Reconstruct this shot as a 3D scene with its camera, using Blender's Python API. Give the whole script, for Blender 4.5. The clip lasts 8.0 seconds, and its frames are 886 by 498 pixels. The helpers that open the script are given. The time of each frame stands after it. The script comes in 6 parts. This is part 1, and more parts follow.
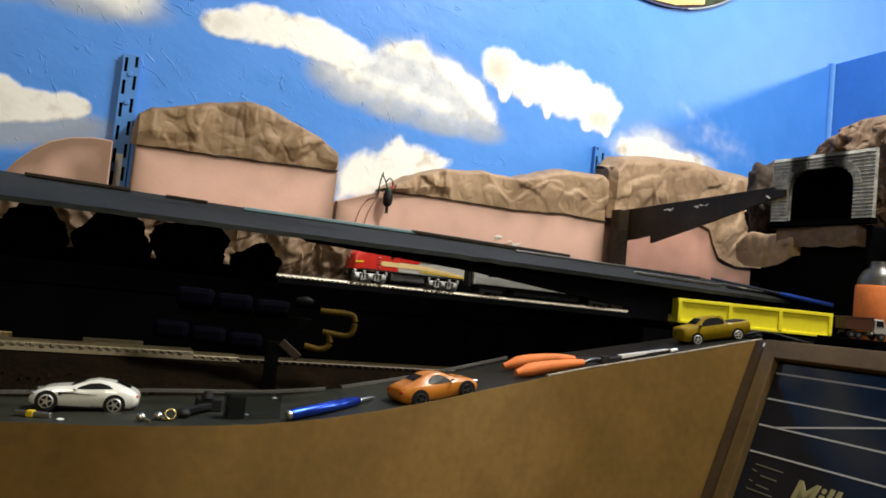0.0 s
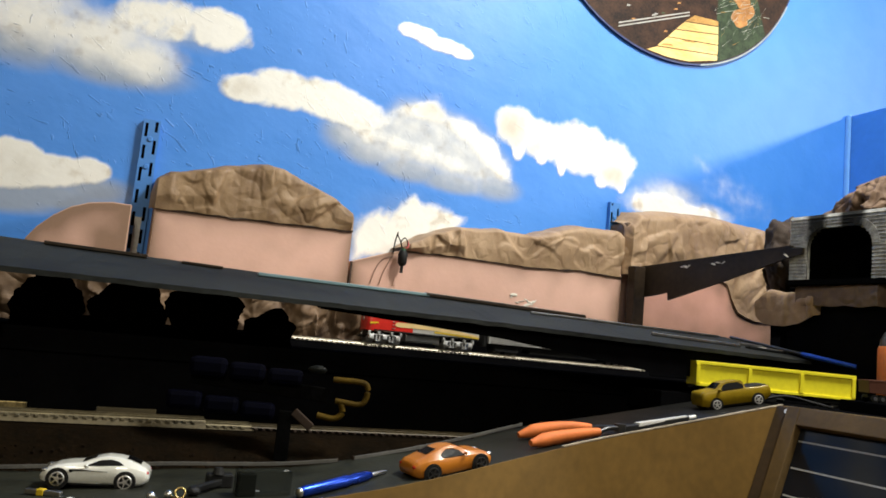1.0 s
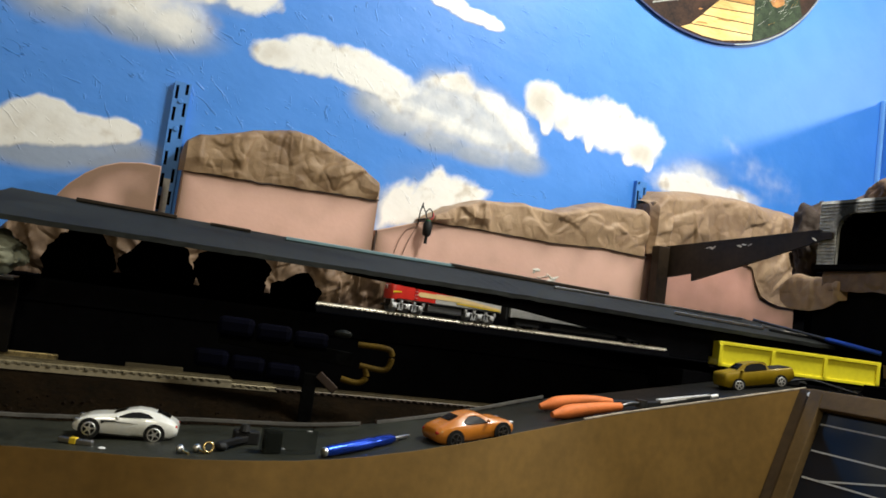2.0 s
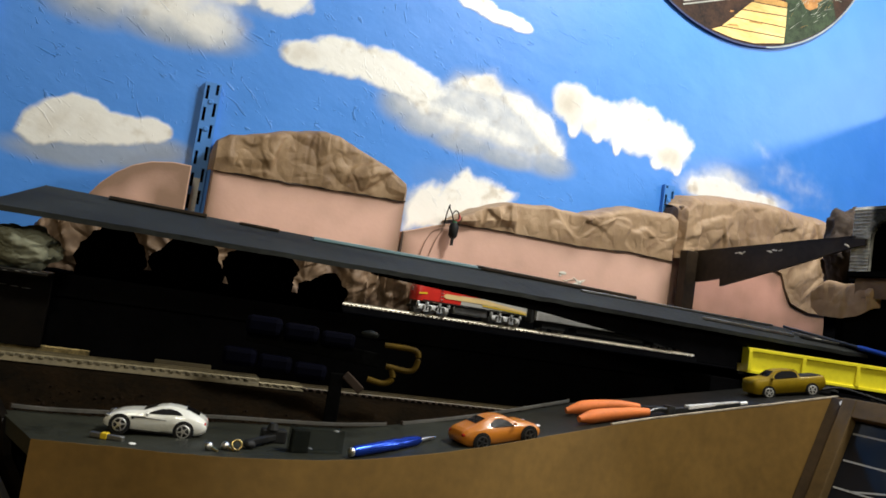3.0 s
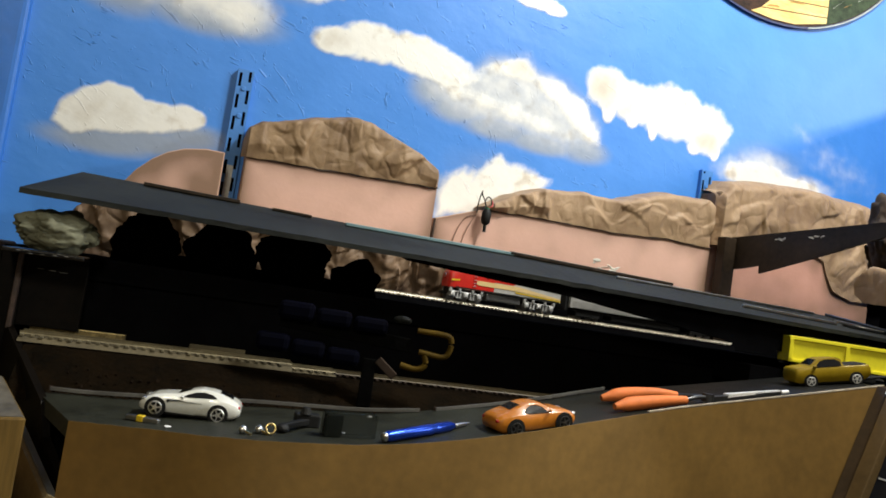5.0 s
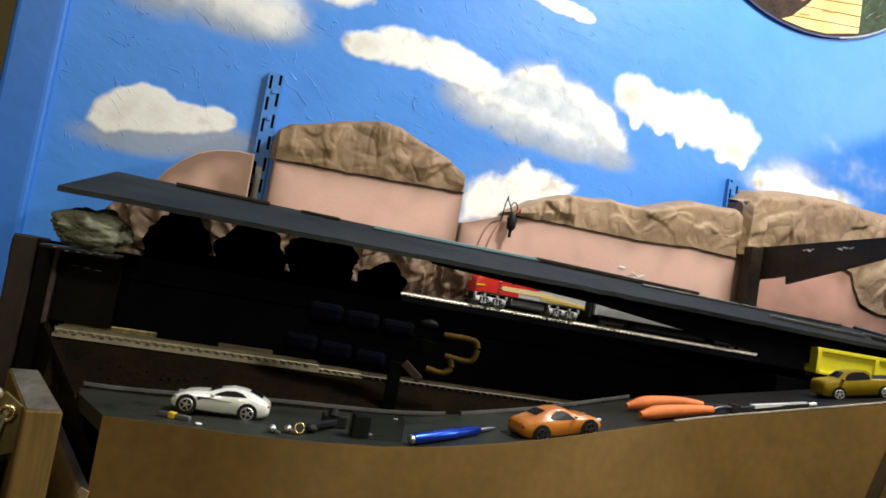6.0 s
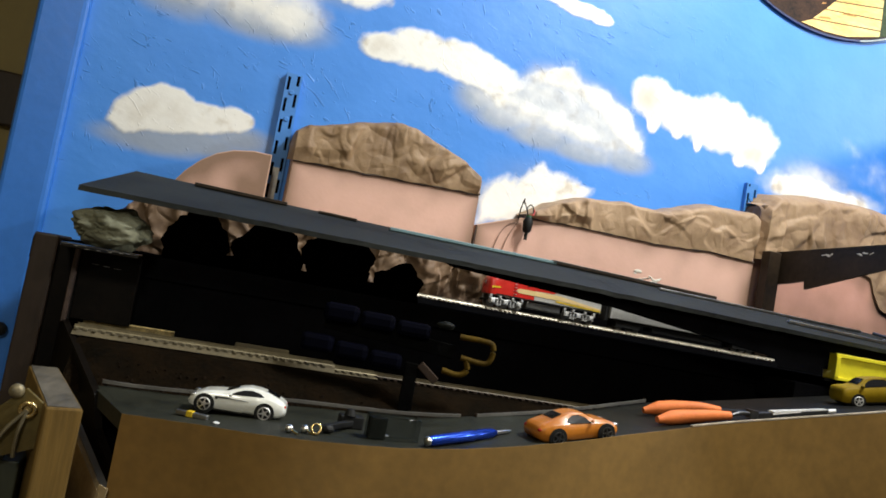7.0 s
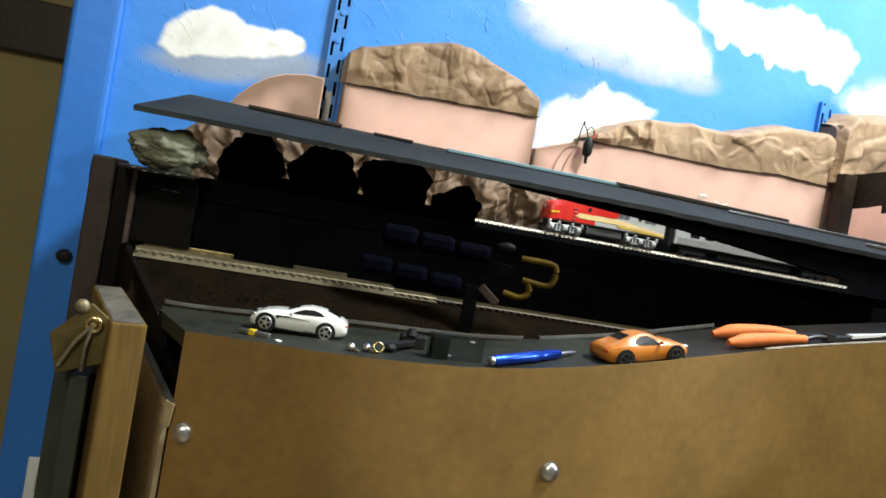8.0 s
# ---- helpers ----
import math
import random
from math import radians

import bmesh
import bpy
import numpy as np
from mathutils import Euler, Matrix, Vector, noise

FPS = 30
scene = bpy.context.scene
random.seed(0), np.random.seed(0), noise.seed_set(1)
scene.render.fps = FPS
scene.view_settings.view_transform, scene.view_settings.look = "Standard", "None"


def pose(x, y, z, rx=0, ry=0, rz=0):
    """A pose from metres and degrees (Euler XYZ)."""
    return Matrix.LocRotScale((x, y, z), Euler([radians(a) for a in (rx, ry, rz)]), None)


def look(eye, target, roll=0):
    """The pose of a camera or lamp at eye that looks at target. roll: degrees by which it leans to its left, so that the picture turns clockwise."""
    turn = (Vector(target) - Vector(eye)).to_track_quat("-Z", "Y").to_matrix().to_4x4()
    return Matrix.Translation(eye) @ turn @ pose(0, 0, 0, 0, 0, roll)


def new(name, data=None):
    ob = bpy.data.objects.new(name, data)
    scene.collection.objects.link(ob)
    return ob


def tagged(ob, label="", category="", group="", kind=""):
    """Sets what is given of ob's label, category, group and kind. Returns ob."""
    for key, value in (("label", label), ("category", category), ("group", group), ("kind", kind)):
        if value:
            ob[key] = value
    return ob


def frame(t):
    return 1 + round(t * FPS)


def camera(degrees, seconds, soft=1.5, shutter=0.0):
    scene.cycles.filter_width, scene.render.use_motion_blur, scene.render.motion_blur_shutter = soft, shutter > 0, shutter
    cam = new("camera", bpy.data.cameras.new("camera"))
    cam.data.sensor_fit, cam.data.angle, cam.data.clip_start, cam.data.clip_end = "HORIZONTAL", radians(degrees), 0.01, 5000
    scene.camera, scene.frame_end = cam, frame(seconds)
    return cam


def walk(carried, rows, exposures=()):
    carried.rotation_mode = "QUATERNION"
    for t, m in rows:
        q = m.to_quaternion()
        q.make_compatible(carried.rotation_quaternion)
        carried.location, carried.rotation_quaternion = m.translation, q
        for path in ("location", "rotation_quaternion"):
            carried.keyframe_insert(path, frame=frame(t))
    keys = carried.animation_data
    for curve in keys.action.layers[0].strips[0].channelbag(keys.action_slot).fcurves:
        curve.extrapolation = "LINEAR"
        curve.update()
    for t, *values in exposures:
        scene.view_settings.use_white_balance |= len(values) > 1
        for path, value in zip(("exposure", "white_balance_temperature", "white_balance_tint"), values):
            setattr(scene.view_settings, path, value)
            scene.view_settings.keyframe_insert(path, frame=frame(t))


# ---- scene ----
cam = camera(61.0, 8.0, 1.7)
METRES, EYE, TILT, LEAN, TURN = 0.129, 1.12, 0.6, 1.35, -25.0
ROWS = [
    (0.0, 0.0, 0.0, 0.0, -0.39, 3.11, -7.16),
    (0.1, 0.0012, 0.0008, 0.0052, -0.14, 2.97, -7.14),
    (0.3, -0.0004, 0.0105, 0.0040, 0.67, 3.01, -7.10),
    (0.5, 0.0054, 0.0158, 0.054, 0.73, 3.34, -6.97),
    (0.7, 0.0125, 0.0190, 0.0813, 0.80, 3.81, -6.90),
    (0.9, -0.0191, 0.0108, 0.1856, 1.51, 5.49, -7.30),
    (1.0, 0.0176, -0.0091, 0.1797, 1.02, 6.31, -6.99),
    (1.2, 0.0008, -0.0202, 0.0858, 1.07, 5.49, -6.87),
    (1.4, -0.0338, -0.0194, 0.1429, 1.37, 5.12, -8.18),
    (1.5, -0.025, -0.0154, 0.0984, 1.35, 5.18, -8.2),
    (1.7, -0.0424, -0.0081, 0.1077, 1.75, 4.25, -8.72),
    (2.8, -0.0657, -0.0137, 0.1178, 3.22, 4.67, -9.59),
    (3.0, -0.0883, -0.0045, 0.1074, 3.9, 4.22, -9.92),
    (3.2, -0.0956, -0.0139, 0.1012, 4.20, 4.50, -9.97),
    (3.5, -0.0749, -0.0074, 0.0423, 4.95, 3.66, -9.93),
    (3.7, -0.0966, 0.0183, 0.0618, 5.03, 3.03, -10.30),
    (4.0, -0.0221, 0.0572, 0.0519, 4.65, 2.44, -8.92),
    (4.3, -0.0077, 0.0770, 0.0657, 4.70, 2.34, -8.31),
    (4.5, -0.0289, 0.0918, 0.0651, 4.89, 2.34, -8.65),
    (4.7, -0.0632, 0.0762, 0.0723, 5.47, 3.03, -9.22),
    (5.8, -0.1401, 0.0332, 0.0729, 7.68, 2.80, -10.88),
    (6.0, -0.1554, 0.0201, 0.0633, 7.81, 3.07, -11.14),
    (6.2, -0.1761, 0.0236, 0.0681, 7.92, 2.97, -11.58),
    (6.5, -0.1858, 0.0088, 0.0775, 8.38, 3.12, -11.7),
    (6.7, -0.1760, 0.0057, 0.0749, 8.43, 3.31, -11.67),
    (7.0, -0.1836, 0.0174, 0.0604, 8.81, 2.99, -11.7),
    (7.2, -0.2183, 0.0431, 0.0320, 9.63, 2.69, -11.53),
    (7.3, -0.2108, 0.0639, -0.0159, 9.81, 1.49, -11.87),
    (7.4, -0.2406, 0.1042, -0.0338, 10.40, -0.22, -12.24),
    (7.5, -0.2743, 0.1217, -0.0297, 10.87, -1.56, -13.19),
    (7.7, -0.2480, 0.1534, -0.0718, 10.96, -2.21, -12.86),
    (7.8, -0.2502, 0.1569, -0.0630, 11.23, -2.69, -12.38),
    (8.0, -0.2642, 0.1764, -0.0733, 12.67, -2.59, -11.34),
]
walk(cam, [(t, pose(0, 0, EYE, TILT, LEAN, TURN) @ pose(METRES * x, METRES * y, METRES * z, 90 + pitch, roll, yaw)) for t, x, y, z, yaw, pitch, roll in ROWS],
     [(0.0, -0.06, 6550, 10), (1.0, -0.06, 6450, 9), (1.5, -0.15, 6380, 8), (3.0, -0.17, 6380, 9), (3.5, -0.16, 6400, 9), (4.5, -0.10, 6450, 8), (6.0, 0.0, 6250, 9), (7.0, 0.03, 6230, 9), (7.5, 0.18, 6130, 8), (8.0, 0.66, 5850, 5)])

# ---- world and light ----
world = bpy.data.worlds.new("world")
scene.world = world
world.use_nodes = True
world.node_tree.nodes["Background"].inputs[0].default_value = (1.0, 0.93, 0.82, 1)
world.node_tree.nodes["Background"].inputs[1].default_value = 0.008


def lamp(name, kind, at, aim, watts, size, colour):
    data = bpy.data.lights.new(name, kind)
    data.energy, data.color = watts, colour
    if kind == "AREA":
        data.shape, data.size = "DISK", size
    else:
        data.shadow_soft_size = size
    ob = new(name, data)
    ob.matrix_world = look(at, aim)
    return ob


lamp("ceiling_lamp_light", "AREA", (0.88, 0.30, 2.40), (0.70, 0.75, 1.2), 30.0, 0.30, (1.0, 0.97, 0.89))
lamp("side_lamp_light", "AREA", (2.5, -0.30, 2.23), (0.8, 0.9, 1.3), 26, 0.12, (1.0, 0.97, 0.87))
# Unseen fill added in front to lift the fascia and left end.
lamp("front_fill_light", "AREA", (-0.45, -1.05, 2.25), (0.0, 0.6, 0.9), 11.5, 0.35, (1.0, 0.91, 0.71))

# ---- materials ----


def mat(name, colour, rough=0.6, metal=0.0, vary=0.12, scale=30.0, bump=0.0, bump_scale=None, spread=0.0, second=None, coat=0.0, stretch=(1, 1, 1), spec=0.5):
    """Principled paint, wood or stone with two scales of variation and fine relief."""
    m = bpy.data.materials.new(name)
    m.use_nodes = True
    nt = m.node_tree
    b = nt.nodes["Principled BSDF"]
    b.inputs["Roughness"].default_value, b.inputs["Metallic"].default_value = rough, metal
    b.inputs["Coat Weight"].default_value, b.inputs["Specular IOR Level"].default_value = coat, spec
    tc = nt.nodes.new("ShaderNodeTexCoord")
    mp = nt.nodes.new("ShaderNodeMapping")
    mp.inputs["Scale"].default_value = stretch
    nt.links.new(tc.outputs["Object"], mp.inputs[0])
    big, fine = nt.nodes.new("ShaderNodeTexNoise"), nt.nodes.new("ShaderNodeTexNoise")
    for n, s, d in ((big, scale, 5), (fine, scale * 7, 6)):
        n.inputs["Scale"].default_value, n.inputs["Detail"].default_value = s, d
        nt.links.new(mp.outputs[0], n.inputs["Vector"])
    add = nt.nodes.new("ShaderNodeMath")
    add.operation = "MULTIPLY_ADD"
    add.inputs[1].default_value = 0.6
    nt.links.new(big.outputs[0], add.inputs[0])
    half = nt.nodes.new("ShaderNodeMath")
    half.operation = "MULTIPLY"
    half.inputs[1].default_value = 0.4
    nt.links.new(fine.outputs[0], half.inputs[0])
    nt.links.new(half.outputs[0], add.inputs[2])
    ramp = nt.nodes.new("ShaderNodeValToRGB")
    ramp.color_ramp.elements[0].position, ramp.color_ramp.elements[1].position = 0.32, 0.68
    lo = second if second else tuple(c * (1 - 2 * vary) for c in colour)
    hi = colour if second else tuple(min(1, c * (1 + vary)) for c in colour)
    ramp.color_ramp.elements[0].color, ramp.color_ramp.elements[1].color = (*lo, 1), (*hi, 1)
    nt.links.new(add.outputs[0], ramp.inputs[0])
    out = ramp.outputs[0]
    if spread:
        info, hsv = nt.nodes.new("ShaderNodeObjectInfo"), nt.nodes.new("ShaderNodeHueSaturation")
        mr = nt.nodes.new("ShaderNodeMapRange")
        mr.inputs[3].default_value, mr.inputs[4].default_value = 1 - spread, 1 + spread
        nt.links.new(info.outputs["Random"], mr.inputs[0])
        nt.links.new(mr.outputs[0], hsv.inputs["Value"])
        nt.links.new(out, hsv.inputs["Color"])
        out = hsv.outputs[0]
    nt.links.new(out, b.inputs["Base Color"])
    rr = nt.nodes.new("ShaderNodeMapRange")
    rr.inputs[3].default_value, rr.inputs[4].default_value = max(0.02, rough - 0.12), min(1, rough + 0.12)
    nt.links.new(add.outputs[0], rr.inputs[0])
    nt.links.new(rr.outputs[0], b.inputs["Roughness"])
    if bump:
        bn, bt = nt.nodes.new("ShaderNodeBump"), nt.nodes.new("ShaderNodeTexNoise")
        bt.inputs["Scale"].default_value, bt.inputs["Detail"].default_value = bump_scale or scale * 4, 8
        nt.links.new(mp.outputs[0], bt.inputs["Vector"])
        bn.inputs["Strength"].default_value, bn.inputs["Distance"].default_value = bump, 0.002
        nt.links.new(bt.outputs[0], bn.inputs["Height"])
        nt.links.new(bn.outputs[0], b.inputs["Normal"])
    return m


BLUE = (0.060, 0.252, 0.75)


def sky_paint():
    """Blue wall paint over trowelled plaster, with brushed clouds held in two mesh attributes."""
    m = bpy.data.materials.new("sky_paint")
    m.use_nodes = True
    nt = m.node_tree
    b = nt.nodes["Principled BSDF"]
    b.inputs["Roughness"].default_value = 0.5
    tc = nt.nodes.new("ShaderNodeTexCoord")

    def noise_tex(scale, detail, stretch=(1, 1, 1), turn=0.0, bend=0.0):
        mp, n = nt.nodes.new("ShaderNodeMapping"), nt.nodes.new("ShaderNodeTexNoise")
        mp.vector_type = "TEXTURE"
        mp.inputs["Scale"].default_value, mp.inputs["Rotation"].default_value = stretch, (0, turn, 0)
        n.inputs["Scale"].default_value, n.inputs["Detail"].default_value, n.inputs["Distortion"].default_value = scale, detail, bend
        nt.links.new(tc.outputs["Object"], mp.inputs[0])
        nt.links.new(mp.outputs[0], n.inputs["Vector"])
        return n.outputs[0]

    def math_node(op, a, c=None, d=None):
        n = nt.nodes.new("ShaderNodeMath")
        n.operation = op
        for i, v in enumerate((a, c, d)):
            if v is None:
                continue
            if isinstance(v, (int, float)):
                n.inputs[i].default_value = v
            else:
                nt.links.new(v, n.inputs[i])
        return n.outputs[0]

    def mapped(v, a, c, to0=0.0, to1=1.0, smooth=True):
        n = nt.nodes.new("ShaderNodeMapRange")
        n.interpolation_type = "SMOOTHSTEP" if smooth else "LINEAR"
        nt.links.new(v, n.inputs[0])
        for i, k in enumerate((a, c, to0, to1)):
            n.inputs[i + 1].default_value = k
        return n.outputs[0]

    def mix(f, a, c):
        n = nt.nodes.new("ShaderNodeMix")
        n.data_type = "RGBA"
        nt.links.new(f, n.inputs[0])
        for i, v in ((6, a), (7, c)):
            if isinstance(v, tuple):
                n.inputs[i].default_value = (*v, 1)
            else:
                nt.links.new(v, n.inputs[i])
        return n.outputs[2]

    def attribute(name):
        n = nt.nodes.new("ShaderNodeAttribute")
        n.attribute_name = name
        return n.outputs["Fac"]

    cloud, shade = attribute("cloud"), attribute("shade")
    dab = noise_tex(30, 7, (0.9, 1, 1.35), 0.45)
    coarse = noise_tex(14, 4)
    edge = math_node("ADD", cloud, math_node("MULTIPLY", math_node("SUBTRACT", dab, 0.5), 1.1))
    white = mapped(edge, 0.24, 0.72)
    brown = mapped(math_node("ADD", noise_tex(34, 6), math_node("MULTIPLY", math_node("MAXIMUM", cloud, attribute("mist")), -0.12)), 0.46, 0.70)
    brown = math_node("MAXIMUM", brown, mapped(math_node("ADD", attribute("stain"), math_node("MULTIPLY", math_node("SUBTRACT", dab, 0.5), 0.9)), 0.15, 0.9))
    grey = mapped(math_node("ADD", shade, math_node("MULTIPLY", math_node("SUBTRACT", coarse, 0.5), 0.3)), 0.12, 0.85, 0.0, 0.8)
    blue = mix(mapped(coarse, 0.3, 0.7), (BLUE[0] * 0.85, BLUE[1] * 0.93, BLUE[2] * 0.95), BLUE)
    puff = mix(brown, (0.84, 0.83, 0.79), (0.58, 0.53, 0.45))
    mist = mapped(math_node("ADD", attribute("mist"), math_node("MULTIPLY", math_node("SUBTRACT", noise_tex(38, 5), 0.5), 0.45)), 0.12, 0.85, 0.0, 0.96)
    ground = mix(grey, blue, (0.34, 0.37, 0.40))
    col = mix(white, mix(mist, ground, puff), puff)
    base_col = col
    # trowel strokes: thin raised dashes that lean down to the right, and a lumpy ground
    def stroke(scale, stretch, turn, gate_scale, level):
        gate = mapped(noise_tex(gate_scale, 2, (1.4, 1, 0.8), turn), 0.49, 0.60)
        return math_node("MULTIPLY", mapped(noise_tex(scale, 2.0, stretch, turn, 1.3), level, level + 0.05), gate)

    strokes = math_node("MAXIMUM", stroke(44, (1.7, 1, 0.40), 0.70, 9, 0.650), stroke(52, (1.9, 1, 0.42), 0.25, 12, 0.655))
    strokes = math_node("MAXIMUM", strokes, stroke(48, (1.6, 1, 0.44), 1.25, 11, 0.665))
    along = nt.nodes.new("ShaderNodeSeparateXYZ")
    nt.links.new(tc.outputs["Object"], along.inputs[0])
    bare = math_node("MULTIPLY", mapped(white, 0.1, 0.7, 1.0, 0.38), mapped(along.outputs[0], 0.35, 0.95, 1.0, 0.12))
    strokes = math_node("MULTIPLY", strokes, bare)
    height = math_node("ADD", math_node("MULTIPLY", strokes, 0.50), math_node("MULTIPLY", noise_tex(30, 8, (1.25, 1, 0.9), 0.4), 0.60))
    height = math_node("ADD", height, math_node("MULTIPLY", noise_tex(11, 3, (1, 1, 0.8), 0.5), 0.7))
    height = math_node("ADD", height, math_node("MULTIPLY", white, 0.4))
    # Strokes are darkened in colour too, as the shadow lines of the relief.
    nt.links.new(mix(math_node("MULTIPLY", strokes, 0.28), base_col, (0.025, 0.09, 0.28)), b.inputs["Base Color"])
    bn = nt.nodes.new("ShaderNodeBump")
    bn.inputs["Strength"].default_value, bn.inputs["Distance"].default_value = 0.55, 0.003
    nt.links.new(height, bn.inputs["Height"])
    nt.links.new(bn.outputs[0], b.inputs["Normal"])
    return m


M_SKY = sky_paint()
M_BLUE = mat("blue_paint", BLUE, 0.45, vary=0.06, scale=12, bump=0.25, bump_scale=60)
# Wall blue made darker; the side board's shade is in this colour.
M_DARKENEDBLUE = mat("darkened_blue_paint", (0.035, 0.170, 0.58), 0.45, vary=0.06, scale=12, bump=0.2, bump_scale=60)
M_STD = mat("blue_enamel", (0.06, 0.22, 0.60), 0.4, vary=0.06, scale=40)
M_OLIVE = mat("ochre_wall_paint", (0.34, 0.27, 0.11), 0.7, vary=0.06, scale=5, bump=0.2, bump_scale=80)
M_CEIL = mat("ceiling_paint", (0.56, 0.52, 0.45), 0.8, vary=0.03, scale=5)
M_FLOOR = mat("floor_vinyl", (0.22, 0.18, 0.13), 0.6, vary=0.15, scale=6)
M_DULLFOAM = mat("browned_foam", (0.56, 0.36, 0.27), 0.8, vary=0.05, scale=14, bump=0.15, bump_scale=160, second=(0.43, 0.27, 0.19))


def foam_paint(name, colour, second):
    """Pink foam with brown airbrush overspray where the mesh attribute asks for it."""
    m = mat(name, colour, 0.75, scale=9, bump=0.12, bump_scale=160, second=second)
    nt = m.node_tree
    b = nt.nodes["Principled BSDF"]
    src = b.inputs["Base Color"].links[0].from_socket
    at, mx = nt.nodes.new("ShaderNodeAttribute"), nt.nodes.new("ShaderNodeMix")
    at.attribute_name, mx.data_type = "spray", "RGBA"
    mx.inputs[7].default_value = (0.17, 0.10, 0.055, 1)
    nt.links.new(at.outputs["Fac"], mx.inputs[0])
    nt.links.new(src, mx.inputs[6])
    nt.links.new(mx.outputs[2], b.inputs["Base Color"])
    return m


M_SPRAY = foam_paint("sprayed_foam", (0.81, 0.510, 0.410), (0.74, 0.450, 0.355))
M_DIMROSE = foam_paint("sprayed_dim_rose_foam", (0.74, 0.39, 0.30), (0.64, 0.32, 0.24))
M_DARKBROWN = mat("flat_dark_brown", (0.05, 0.028, 0.018), 0.7, vary=0.3, scale=60)
M_CLOTH = mat("brown_plaster_cloth", (0.43, 0.290, 0.172), 0.6, scale=16, second=(0.32, 0.210, 0.118), bump=0.3, bump_scale=110)


def creased(m, scale, depth):
    """Sharp paper-like creases laid over a cloth's relief."""
    nt = m.node_tree
    b = nt.nodes["Principled BSDF"]
    tc, n, mx = nt.nodes.new("ShaderNodeTexCoord"), nt.nodes.new("ShaderNodeTexNoise"), nt.nodes.new("ShaderNodeVectorMath")
    n.inputs["Scale"].default_value, n.inputs["Detail"].default_value = scale * 0.6, 3
    mx.operation = "MULTIPLY_ADD"
    mx.inputs[1].default_value = (0.02, 0.02, 0.02)
    v = nt.nodes.new("ShaderNodeTexNoise")
    v.inputs["Scale"].default_value, v.inputs["Detail"].default_value = scale, 1.2
    off, pos = nt.nodes.new("ShaderNodeMath"), nt.nodes.new("ShaderNodeMath")
    off.operation, pos.operation = "SUBTRACT", "ABSOLUTE"
    off.inputs[1].default_value = 0.5
    nt.links.new(v.outputs[0], off.inputs[0])
    nt.links.new(off.outputs[0], pos.inputs[0])
    ramp = nt.nodes.new("ShaderNodeMapRange")
    ramp.inputs[2].default_value = 0.10
    bump = nt.nodes.new("ShaderNodeBump")
    bump.inputs["Strength"].default_value, bump.inputs["Distance"].default_value = 0.6, depth
    nt.links.new(tc.outputs["Object"], n.inputs["Vector"])
    nt.links.new(n.outputs["Color"], mx.inputs[0])
    nt.links.new(tc.outputs["Object"], mx.inputs[2])
    nt.links.new(mx.outputs[0], v.inputs["Vector"])
    nt.links.new(pos.outputs[0], ramp.inputs[0])
    nt.links.new(ramp.outputs[0], bump.inputs["Height"])
    nt.links.new(b.inputs["Normal"].links[0].from_socket, bump.inputs["Normal"])
    nt.links.new(bump.outputs[0], b.inputs["Normal"])


creased(M_CLOTH, 11, 0.0022)
creased(M_CLOTH, 29, 0.0012)


def streaked(m, colour, stretch, share):
    """Broad airbrushed streaks of a darker paint."""
    nt = m.node_tree
    b = nt.nodes["Principled BSDF"]
    tc, mp, n = nt.nodes.new("ShaderNodeTexCoord"), nt.nodes.new("ShaderNodeMapping"), nt.nodes.new("ShaderNodeTexNoise")
    mp.inputs["Scale"].default_value = stretch
    n.inputs["Scale"].default_value, n.inputs["Detail"].default_value = 26, 3
    ramp, mx = nt.nodes.new("ShaderNodeMapRange"), nt.nodes.new("ShaderNodeMix")
    ramp.inputs[1].default_value, ramp.inputs[2].default_value, ramp.inputs[4].default_value = 0.46, 0.70, share
    mx.data_type = "RGBA"
    mx.inputs[7].default_value = (*colour, 1)
    nt.links.new(tc.outputs["Object"], mp.inputs[0])
    nt.links.new(mp.outputs[0], n.inputs["Vector"])
    nt.links.new(n.outputs[0], ramp.inputs[0])
    nt.links.new(ramp.outputs[0], mx.inputs[0])
    nt.links.new(b.inputs["Base Color"].links[0].from_socket, mx.inputs[6])
    nt.links.new(mx.outputs[2], b.inputs["Base Color"])


streaked(M_CLOTH, (0.18, 0.10, 0.052), (1.6, 1, 0.8), 0.45)
# Cloth brown darkened for the first hill, where less light falls.
M_DIMCLOTH = mat("dimmed_brown_plaster_cloth", (0.325, 0.212, 0.114), 0.6, scale=18, second=(0.22, 0.138, 0.070), bump=0.3, bump_scale=110)
creased(M_DIMCLOTH, 13, 0.0026)
creased(M_DIMCLOTH, 29, 0.0014)
streaked(M_DIMCLOTH, (0.12, 0.065, 0.032), (2.4, 1, 0.9), 0.55)
M_REDROCK = mat("red_brown_plaster_cloth", (0.205, 0.130, 0.074), 0.65, scale=16, second=(0.10, 0.062, 0.035), bump=0.4, bump_scale=110)
creased(M_REDROCK, 26, 0.0025)
streaked(M_REDROCK, (0.06, 0.035, 0.025), (1, 1, 1), 0.7)
M_ROCK = mat("brown_rock_plaster", (0.25, 0.155, 0.094), 0.75, scale=22, second=(0.12, 0.074, 0.045), bump=0.5, bump_scale=90)
creased(M_ROCK, 36, 0.004)
# Rock brown darkened to hold the shadow beside the portal.
M_SHADEROCK = mat("shaded_brown_rockwork", (0.058, 0.036, 0.024), 0.85, scale=22, second=(0.03, 0.02, 0.014), bump=0.6, bump_scale=90)
M_BLACK = mat("flat_black", (0.0035, 0.0035, 0.004), 0.95, vary=0.2, scale=30, bump=0.2, spec=0.0)
